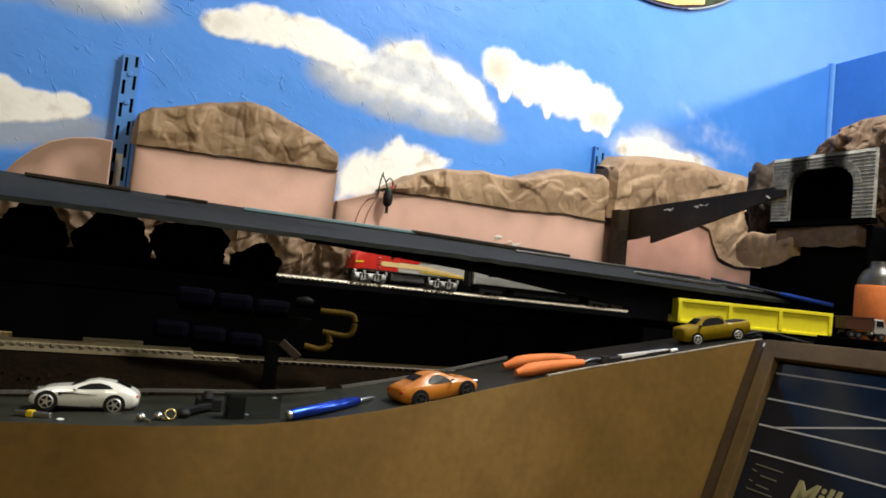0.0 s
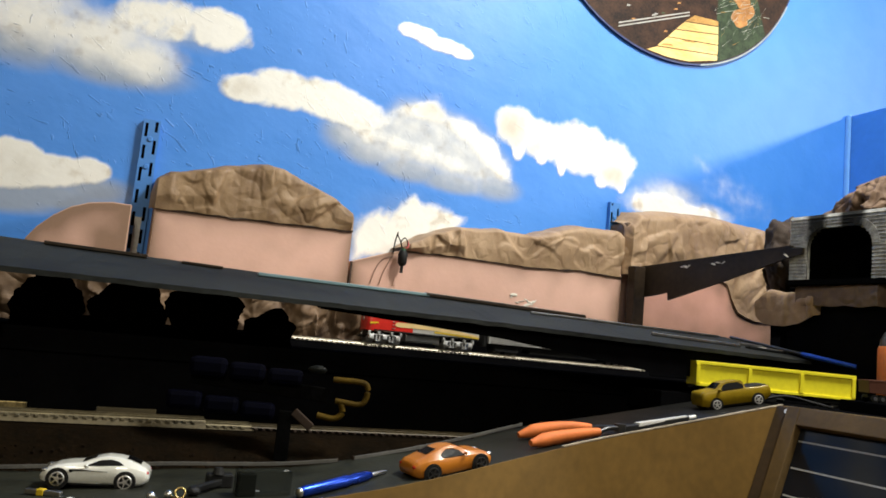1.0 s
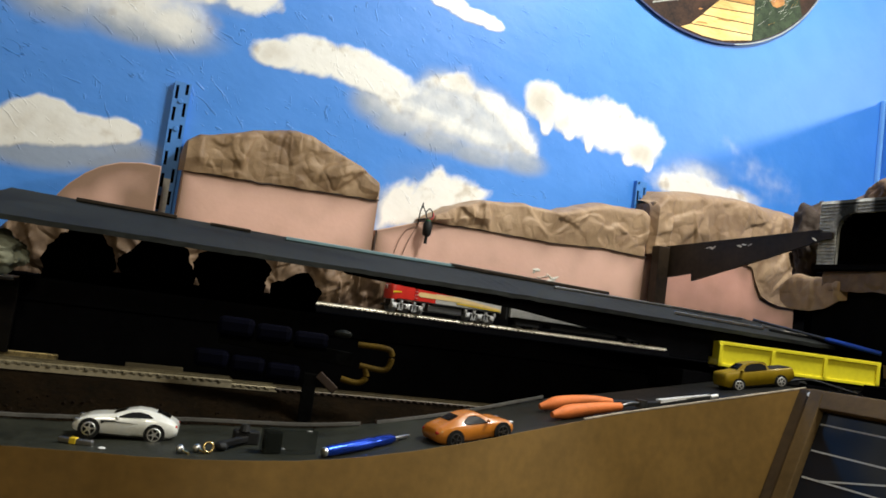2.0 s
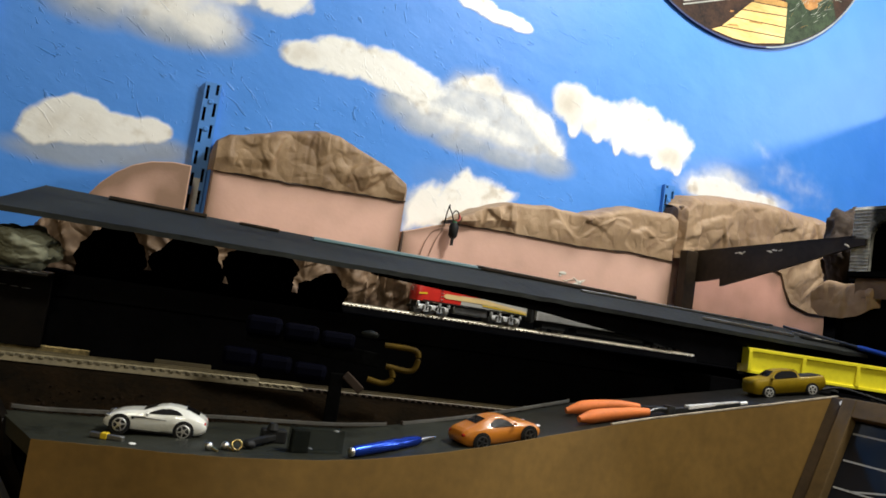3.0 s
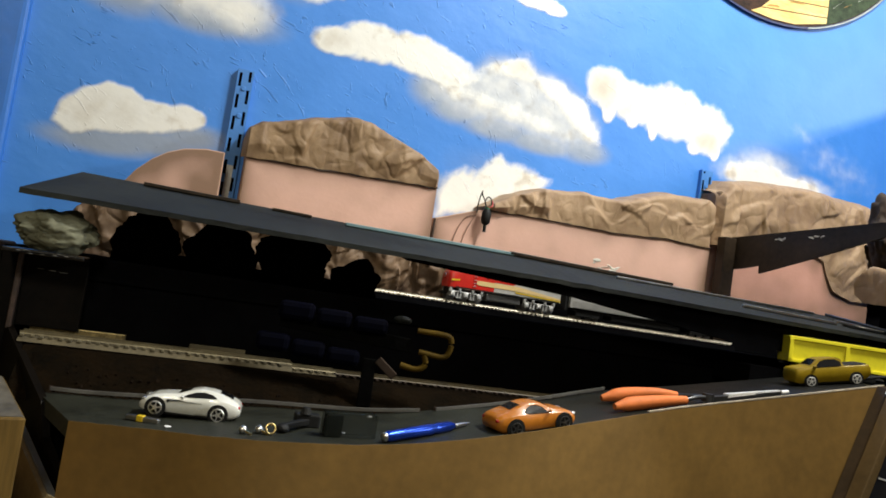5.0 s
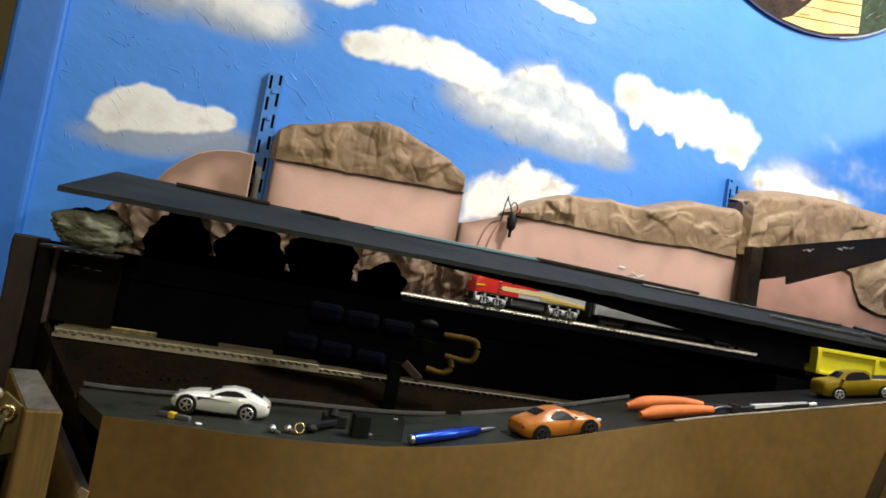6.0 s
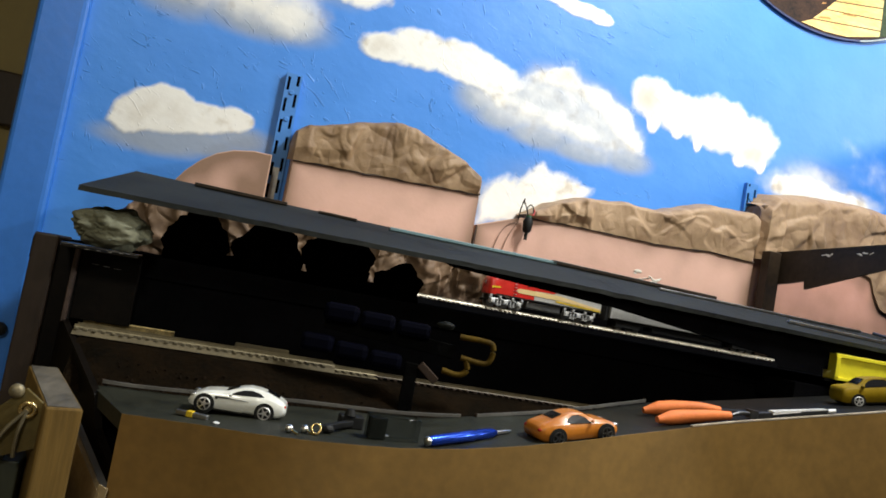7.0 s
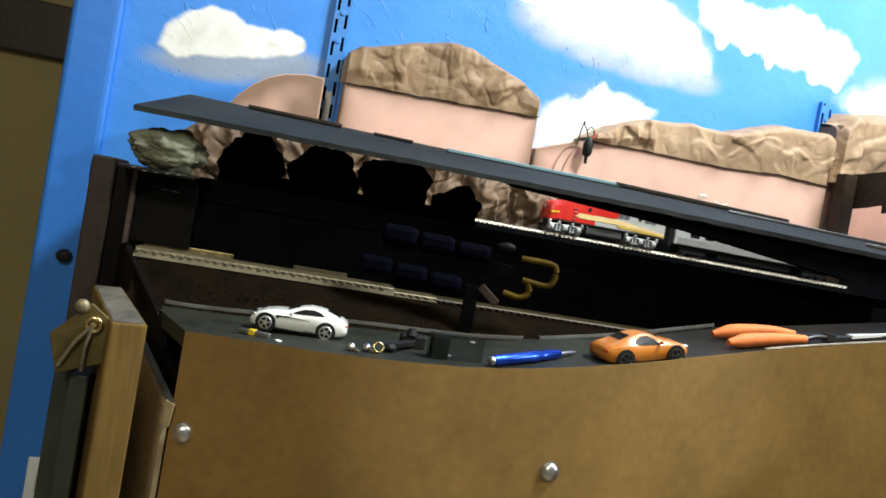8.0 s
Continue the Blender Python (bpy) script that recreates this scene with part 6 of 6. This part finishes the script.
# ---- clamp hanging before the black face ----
# Clamp colours are darkened for the shade below the board.
M_DIMYEL = mat("dimmed_yellow_plastic", (0.075, 0.045, 0.004), 0.7, vary=0.3, scale=60, spec=0.1)
CL = pose(0.135, 0.735, 1.0, 0, 0, -14)
cm = thing("bar_clamp", "dark blue clamp with a yellow loop handle", "clamp", CL)
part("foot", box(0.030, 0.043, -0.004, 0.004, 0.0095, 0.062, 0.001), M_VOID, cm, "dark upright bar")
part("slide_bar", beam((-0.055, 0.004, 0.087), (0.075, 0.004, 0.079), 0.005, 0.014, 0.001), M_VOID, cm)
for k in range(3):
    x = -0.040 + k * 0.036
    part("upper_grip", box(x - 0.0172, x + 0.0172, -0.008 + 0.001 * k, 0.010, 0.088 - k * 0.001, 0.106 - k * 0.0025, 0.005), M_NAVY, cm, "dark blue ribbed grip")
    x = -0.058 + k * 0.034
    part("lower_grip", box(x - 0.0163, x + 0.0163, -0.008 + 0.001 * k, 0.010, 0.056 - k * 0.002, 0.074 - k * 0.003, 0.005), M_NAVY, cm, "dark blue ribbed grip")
part("release_lever", tube(curve_points([(0.078, 0, 0.095), (0.105, 0, 0.0945), (0.112, 0, 0.090), (0.111, 0, 0.078), (0.104, 0, 0.073), (0.082, 0, 0.075)], 5), 0.0029, 8), M_DIMYEL, cm, "yellow loop handle", True)
part("trigger", tube(curve_points([(0.088, 0, 0.073), (0.090, 0, 0.064), (0.082, 0, 0.058), (0.066, 0, 0.060)], 5), 0.0031, 8), M_DIMYEL, cm, "yellow trigger", True)
part("pad", lump(0.007, (1.3, 0.6, 0.6), 4, 0.1, 3), M_CLEARBOX, cm, "grey pad").location = (0.062, -0.004, 0.100)
part("jaw", beam((0.044, -0.002, 0.062), (0.062, -0.002, 0.048), 0.006, 0.008, 0.001), M_POST, cm, "dull brown jaw")

# ---- rock, strips and rods around the board ----
solid("stone", lump(0.0268, (1.25, 0.8, 0.66), 11.3, 0.45, 5, 0.12, 1.6), M_STONE, "mossy grey-green stone resting on the deck's end", "stone", pose(-0.126, 0.778, 1.1174, 0, 0, 20), smooth=True)


def board_top(x, y):
    sag = -0.006 * max(0, (x - 0.35) / 0.65)
    wide = max(0, 1 - (x - BX0) / 0.45)
    t = (y - 0.75) / (0.13 + 0.05 * wide)
    return 1.170 + sag + (0.028 + 0.010 * wide + 0.6 * sag) * t + 0.0003


def lay(name, x0, x1, y0, y1, w, h, material, label, category):
    return strip(name, (x0, y0, board_top(x0, y0)), (x1, y1, board_top(x1, y1)), w, h, material, label, category)


lay("teal_rod", 0.152, 0.366, 0.868, 0.868, 0.006, 0.004, M_TEAL, "thin teal plastic rod lying on the board", "rod")
lay("dark_strip", -0.070, 0.034, 0.905, 0.896, 0.006, 0.004, M_GRDR, "dark wooden strip along the board's back edge", "strip")
lay("dark_strip", 0.070, 0.115, 0.889, 0.884, 0.005, 0.003, M_GRDR, "short dark wooden strip on the board", "strip")
lay("dark_strip", 0.36, 0.60, 0.868, 0.868, 0.006, 0.005, M_GRDR, "long dark wooden strip on the board", "strip")
lay("pale_rod", 0.50, 0.84, 0.845, 0.866, 0.004, 0.003, M_STEEL, "thin pale metal rod lying on the board", "rod")
lay("pale_rod", 0.66, 0.808, 0.80, 0.7935, 0.005, 0.004, M_STEEL, "thin pale metal rod lying on the board", "rod")
lay("pale_rod", 0.835, 0.892, 0.822, 0.812, 0.004, 0.003, M_STEEL, "short pale metal rod lying on the board's end", "rod")
ts = thing("terminal_strip", "black strip with white pads lying on the board's end", "terminal strip")
t0, t1 = Vector((0.822, 0.793, board_top(0.822, 0.793) + 0.0016)), Vector((0.889, 0.786, board_top(0.889, 0.786) + 0.0016))
part("bar", beam(t0, t1, 0.009, 0.003, 0.0004), M_RUBBER, ts)
for k, (f, r) in enumerate(((0.30, 0.0024), (0.385, 0.0024), (0.52, 0.0011), (0.60, 0.0011), (0.68, 0.0012), (0.76, 0.0010), (0.85, 0.0011))):
    q = t0 + (t1 - t0) * f
    part("pad", box(q.x - r, q.x + r, q.y - 0.0046, q.y + 0.001, q.z + 0.0012, q.z + 0.0023, 0.0003), M_FLECK if k < 2 else M_DIMFLECK, ts, "white pad" if k < 2 else "dull solder dot")
br = thing("blue_tipped_rod", "dark rod with a bright blue tip overhanging the board", "rod")
a, c = Vector((0.862, 0.866, board_top(0.862, 0.866) + 0.003)), Vector((0.903, 0.686, 1.1620))
part("shaft", tube([a, a + (c - a) * 0.60], 0.0020, 8), M_DARKRIM, br, smooth=True)
part("tip", tube([a + (c - a) * 0.60, a + (c - a) * 0.63, c], 0.003, 10, radii=[0.0026, 0.0034, 0.0032]), mat("bright_blue_plastic", (0.016, 0.060, 0.40), 0.35), br, "bright blue plastic tip", True)

# ---- hanging lamp socket ----
M_LEAD = mat("pale_brown_wire", (0.22, 0.13, 0.09), 0.4)
ls = thing("lamp_socket", "black wired lamp socket hanging on the foam hill", "lamp socket", pose(0.397, 1.062, 1.2505))
part("socket", tube([(0, 0, 0.022), (0, 0, 0.016), (0, 0, 0.002), (0, 0, -0.002)], 0.005, 14, radii=[0.0045, 0.0075, 0.0068, 0.0035]), M_RUBBER, ls, smooth=True)
part("tip", tube([(0, 0, -0.002), (0, 0, -0.010), (0, 0, -0.0125)], 0.003, 10, radii=[0.0026, 0.0024, 0.0030]), M_RUBBER, ls)
part("ring", cyl((0, 0, 0.0215), (0, 0, 0.0245), 0.0042, n=12), mat("green_plastic", (0.02, 0.12, 0.05), 0.4), ls, "green plastic ring")
part("black_wire", tube(curve_points([(-0.002, 0, 0.024), (-0.007, -0.003, 0.034), (-0.011, 0.0, 0.043), (-0.010, 0.004, 0.048), (-0.012, 0.008, 0.032), (-0.012, 0.011, 0.016)], 6), 0.0010, 7), M_RUBBER, ls, smooth=True)
part("black_wire", tube(curve_points([(-0.001, 0, 0.024), (-0.005, 0.001, 0.033), (0.0, 0.002, 0.041), (0.005, 0.002, 0.038), (0.007, 0.002, 0.030)], 6), 0.0009, 7), M_RUBBER, ls, smooth=True)
part("red_wire", tube(curve_points([(0.002, 0, 0.024), (0.006, -0.001, 0.027), (0.008, 0.001, 0.031), (0.007, 0.002, 0.036)], 6), 0.0011, 7), mat("red_wire_vinyl", (0.5, 0.06, 0.05), 0.4), ls, "red wire", True)
for dx in (-0.020, -0.034):
    part("lead", tube(curve_points([(-0.012, 0.011, 0.012), (dx * 0.8, 0.0105, 0.006), (dx - 0.004, 0.0105, -0.012), (dx - 0.010, 0.0108, -0.034)], 6), 0.0006, 5), M_LEAD, ls, "thin brown lead", True)

# ---- round picture on the wall ----
CX, CZ, CR = 0.926, 2.064, 0.339
rp = thing("round_picture", "large round print of a wooden trestle deck", "picture", pose(CX, WALL_Y, CZ))
part("disc", cyl((0, 0.0, 0), (0, -0.006, 0), CR, n=96), mat("dark_blue_edge", (0.02, 0.035, 0.12), 0.5), rp, "dark-edged disc")


def patch(name, pts, y, material, label=""):
    bm = bmesh.new()
    loft([[(x, -0.006 - y, z) for x, z in pts], [(x, -0.0062 - y, z) for x, z in pts]], bm)
    return part(name, bm, material, rp, label)


def arc(a0, a1, r, n=14):
    return [(r * math.cos(radians(a0 + (a1 - a0) * k / n)), r * math.sin(radians(a0 + (a1 - a0) * k / n))) for k in range(n + 1)]


M_PBROWN = mat("printed_brown", (0.065, 0.032, 0.019), 0.55, scale=34, second=(0.007, 0.005, 0.005), spec=0.15)
M_PWOOD = mat("printed_yellow_planks", (0.82, 0.62, 0.24), 0.4, scale=24, second=(0.60, 0.34, 0.08), spread=0.14, stretch=(0.4, 1, 1.6))
M_PGREEN = mat("printed_foliage", (0.065, 0.095, 0.050), 0.55, scale=60, second=(0.010, 0.018, 0.011), spec=0.15)
M_PRUST = mat("printed_rust", (0.58, 0.29, 0.10), 0.55, scale=55, second=(0.20, 0.085, 0.03), spec=0.15)
M_PRAIL = mat("printed_grey_white", (0.42, 0.41, 0.38), 0.4, vary=0.2, scale=60)
RI = CR - 0.0035
rim_edge = arc(284, 335, CR + 0.0006, 20) + arc(335, 284, RI + 0.0014, 20)
# Pale arc that draws the lit side of the disc's edge.
part("lit_edge", prism(rim_edge, -0.0068, -0.004), mat("lit_print_edge", (0.34, 0.40, 0.40), 0.5, vary=0.2, scale=60), rp, "pale arc for the lit side of the disc's edge")
patch("print", arc(0, 360, RI, 72)[:-1], 0.0003, M_PBROWN, "dark brown printed ground")
patch("foliage", arc(290, 318, RI * 0.995) + [(0.21, -0.12), (0.118, -0.12)], 0.0006, M_PGREEN, "printed green foliage")
M_PRUSTY = mat("printed_worn_planks", (0.50, 0.28, 0.085), 0.5, vary=0.25, scale=40, spec=0.15)
rows = [[(-0.052, -0.329), (0.0, -0.3325), (0.05, -0.329), (0.122, -0.309), (0.122, -0.299), (-0.030, -0.318)],
        [(-0.029, -0.316), (0.122, -0.297), (0.122, -0.278), (-0.006, -0.293)],
        [(-0.004, -0.291), (0.122, -0.276), (0.121, -0.256), (0.012, -0.273)],
        [(0.014, -0.271), (0.121, -0.254), (0.120, -0.239), (0.034, -0.251)],
        [(0.036, -0.249), (0.120, -0.237), (0.119, -0.227), (0.058, -0.231)]]
for k, pts in enumerate(rows):
    patch("plank", pts, 0.0009 + 0.0001 * k, M_PRUSTY if k == 4 else M_PWOOD, "printed brown plank" if k == 4 else "printed yellow plank")
M_PBLADE = mat("printed_pale_grass", (0.50, 0.53, 0.46), 0.5, vary=0.2, scale=60)
for k, (u, w) in enumerate(((-0.02, 0.030), (0.03, 0.035))):
    z = -0.312 + 0.020 * k
    patch("worn_streak", [(u, z), (u + w, z + 0.005), (u + w * 0.8, z + 0.0075), (u + 0.006, z + 0.004)], 0.0016, M_PRUSTY, "printed brown streak on the planks")
random.seed(31)
for k, (x, z, r) in enumerate(((0.176, -0.205, 0.024), (0.196, -0.184, 0.020), (0.180, -0.166, 0.022))):
    rim = [(r * random.uniform(0.85, 1.12), 2 * math.pi * n / 13) for n in range(13)]
    patch("boulder", [(x + q * math.cos(g), z + 0.85 * q * math.sin(g)) for q, g in rim], 0.0012 + 0.0002 * k, M_PRUST, "printed rust-coloured boulder")
for k in range(130):
    x, z = random.uniform(0.100, 0.240), random.uniform(-0.285, -0.16)
    g, w = random.gauss(0.75, 0.3), random.uniform(0.010, 0.034)
    if (x + w) ** 2 + z * z < (RI - 0.012) ** 2 and (x > 0.124 or z > -0.225):
        patch("grass_blade", [(x, z), (x + w * math.cos(g), z + w * math.sin(g)), (x + w * math.cos(g) + 0.0006, z + w * math.sin(g) + 0.0006), (x, z + 0.0010)], 0.0018 + 0.00002 * k, (M_PBLADE, M_PGREEN, M_PRAIL, M_PBLADE, M_PRUSTY)[k % 5])
for k in range(2):
    z = 0.0068 * k
    patch("railing", [(-0.122, -0.303 + z), (0.045, -0.236 + z), (0.045, -0.2335 + z), (-0.122, -0.300 + z)], 0.0015, M_PRAIL, "printed pale railing")
for k in range(28):
    x, z = random.uniform(-0.24, 0.02), random.uniform(-0.29, -0.16)
    if x * x + z * z < (RI - 0.03) ** 2:
        patch("leaf_litter", [(x, z), (x + 0.008, z + 0.002), (x + 0.010, z + 0.005), (x + 0.002, z + 0.004)], 0.0010 + 0.000012 * k, (M_PRUST, M_PGREEN, M_PBROWN, M_PRAIL)[k % 4])

# ---- layout's left end ----
E0, E1 = Vector((-0.0660, 0.630, 0)), Vector((-0.168, 0.835, 0))


def end_board(name, p, q, thick, outline, material, label, category, kind=""):
    """An upright board between two places in plan; outline in (share of the way, z)."""
    d = q - p
    nrm = Vector((-d.y, d.x, 0)).normalized() * thick
    bm = bmesh.new()
    loft([[p + d * t + Vector((0, 0, z)) for t, z in outline], [p + d * t + nrm + Vector((0, 0, z)) for t, z in outline]], bm)
    return solid(name, bm, material, label, category, kind=kind)


end_board("end_panel", E0, E1, 0.006, [(0.0, 0.5), (1.0, 0.5), (1.0, 1.1175), (0.86, 1.1175), (0.84, 1.045), (0.30, 1.0), (0.22, 0.975), (0.0, 0.955)], M_LEDGE, "near-black board closing the layout's end", "end board", "structure")
end_board("end_fascia", Vector((-0.0725, 0.6105, 0)), Vector((-0.126, 0.715, 0)), 0.004, [(0.0, 0.5), (1.0, 0.5), (1.0, 0.985), (0.0, 0.945)], M_LIGHTHARD, "brown hardboard side of the layout", "fascia", "structure")
# Added black board that stands for the unlit inside of the layout.
end_board("end_liner", E0 + Vector((0.012, 0.004, 0)), E1 + Vector((0.012, 0.004, 0)), 0.003, [(0.0, 0.5), (1.0, 0.5), (1.0, 1.094), (0.9, 1.094), (0.86, 1.03), (0.62, 0.996), (0.0, 0.990)], M_BLACK, "flat black board for the dark inside of the layout's end", "lining", "structure")
strip("edge_strip", (-0.0715, 0.6125, 0.9455), (-0.1245, 0.7155, 0.9855), 0.005, 0.002, mat("dull_grey_edging", (0.26, 0.26, 0.26), 0.4, metal=0.4), "grey edging strip on the layout's sloping side", "edging")
solid("tape_scrap", box(-0.0045, 0.0045, -0.0012, 0, -0.012, 0.006, 0.0003), mat("tan_tape", (0.42, 0.33, 0.19), 0.6), "scrap of tan tape at the fascia's corner", "tape", pose(-0.073, 0.6085, 0.944, 0, 8, -40))
dp = thing("dark_post", "dark stained upright post at the layout's end", "post")
part("upright", box(-0.196, -0.174, 0.800, 0.862, 0.0, 1.1215, 0.002), M_DKWOOD, dp)
# The post's shaded side, set near black in colour.
part("cheek", box(-0.1738, -0.1580, 0.803, 0.862, 0.90, 1.1165, 0.0015), M_LEDGE, dp, "nearly black inner cheek")
b0, b1 = Vector((-0.1015, 0.556, 0)), Vector((-0.146, 0.706, 0))
pb = thing("pine_board", "bare pine board standing on edge at the layout's end", "board")
d = b1 - b0
nrm = Vector((-d.y, d.x, 0)).normalized() * 0.0115
bm = bmesh.new()
loft([[b0 - nrm, b0 + nrm, b1 + nrm, b1 - nrm], [b0 - nrm + Vector((0, 0, 1.013)), b0 + nrm + Vector((0, 0, 1.013)), b1 + nrm + Vector((0, 0, 1.013)), b1 - nrm + Vector((0, 0, 1.013))]], bm)
bmesh.ops.bevel(bm, geom=bm.edges[:], offset=0.0015, segments=2, affect="EDGES", profile=0.5)
part("plank", bm, M_WOOD, pb)
bm = bmesh.new()
e, f = nrm * 0.86, d * 0.012
loft([[b0 + f - e, b0 + f + e, b1 - f + e, b1 - f - e], [b0 + f - e, b0 + f + e, b1 - f + e, b1 - f - e]], bm)
for i, v in enumerate(bm.verts):
    v.co.z = 1.0131 if i < 4 else 1.0135
part("worn_top", bm, mat("weathered_grey_wood", (0.105, 0.092, 0.070), 0.7, vary=0.35, scale=30, bump=0.3, stretch=(1, 0.3, 1)), pb, "weathered grey top edge")
M_PLATE = mat("tarnished_brass_plate", (0.15, 0.11, 0.035), 0.5, metal=0.6, vary=0.2, scale=40)
lc = thing("latch", "brass latch plate with a wire hook on the pine board", "latch")
plate = [(-0.113, 1.010), (-0.128, 1.021), (-0.151, 0.998), (-0.144, 0.972), (-0.116, 0.982)]
part("plate", prism(plate, 0.566, 0.569, 0.0006), M_PLATE, lc, "tarnished brass plate")
x, z = -0.1335, 1.0185
part("screw", tube([(x, 0.566, z), (x, 0.5635, z), (x, 0.562, z)], 0.005, 14, radii=[0.0048, 0.0046, 0.002]), M_OLDRAIL, lc, "round tarnished screw head", True)
x, z = -0.1245, 1.0075
part("hook_eye", tube([(x + 0.0045 * math.cos(2 * math.pi * k / 20), 0.5635, z + 0.0045 * math.sin(2 * math.pi * k / 20)) for k in range(21)], 0.0014, 8), M_BRASS, lc, "brass eye of the hook", True)
part("pin", cyl((x, 0.566, z), (x, 0.5625, z), 0.0022, n=12), M_BRASS, lc)
for x, z in ((-0.1425, 0.978), (-0.1275, 0.976)):
    part("hook_wire", tube(curve_points([(-0.1245, 0.5625, 1.0075), ((x - 0.1245) / 2 - 0.001, 0.562, 0.994), (x, 0.5635, z)], 5), 0.0013, 8), M_OLDRAIL, lc, "bent tarnished wire", True)
M_GREENWOOD = mat("dark_green_board", (0.035, 0.04, 0.025), 0.6, vary=0.25, scale=20, stretch=(1, 1, 0.3))
solid("dark_board", box(-0.150, -0.137, 0.590, 0.64, 0.0, 0.975, 0.001), M_GREENWOOD, "dark green upright board beside the pine board", "board")
solid("dark_board", box(-0.1365, -0.1245, 0.575, 0.62, 0.0, 0.970, 0.001), M_GREENWOOD, "dark green upright board beside the pine board", "board")
pts = [(-0.060, 0.929), (0.208, 0.945)]
for x, z in pts:
    y = min((abs(p.x - x), p.y) for p in EDGE)[1]
    bo = thing("bolt", "bright round-headed bolt in the hardboard fascia", "bolt", pose(x, y, z), group="fascia bolts")
    part("head", tube([(0, 0, 0), (0, -0.0015, 0), (0, -0.0035, 0), (0, -0.0045, 0)], 0.006, 18, radii=[0.0068, 0.0068, 0.0055, 0.0028]), M_CHROME, bo, smooth=True)
    part("washer", cyl((0, 0.0005, 0), (0, -0.0008, 0), 0.0078, n=20), M_STEEL, bo)
hk = thing("wall_hook", "small dark knob on the blue wall", "hook", pose(-0.283, WALL_Y - 0.012, 0.985))
part("knob", lump(0.010, (1, 0.8, 0.9), 6, 0.1, 3), M_RUBBER, hk).location = (0, -0.006, -0.008)
sp = thing("outlet_plate", "white outlet cover plate on the blue wall", "outlet", pose(-0.262, WALL_Y - 0.012, 0.655))
part("plate", box(-0.024, 0.024, -0.005, 0.0, -0.055, 0.055, 0.002), M_WHITE, sp)
for z in (-0.02, 0.02):
    part("socket", box(-0.012, 0.012, -0.0058, -0.0052, z - 0.012, z + 0.012), M_SILVER, sp)

pg = thing("black_plug", "small black plug at the end of the cable", "plug", pose(0.730, 0.672, 1.1083, 0, 0, -20))
part("shell", box(-0.011, 0.011, -0.006, 0.006, 0, 0.010, 0.0015), M_RUBBER, pg)
part("strain_relief", tube([(0.010, 0, 0.005), (0.018, 0, 0.0045), (0.022, 0, 0.004)], 0.003, 8, radii=[0.0035, 0.0026, 0.0018]), M_RUBBER, pg)
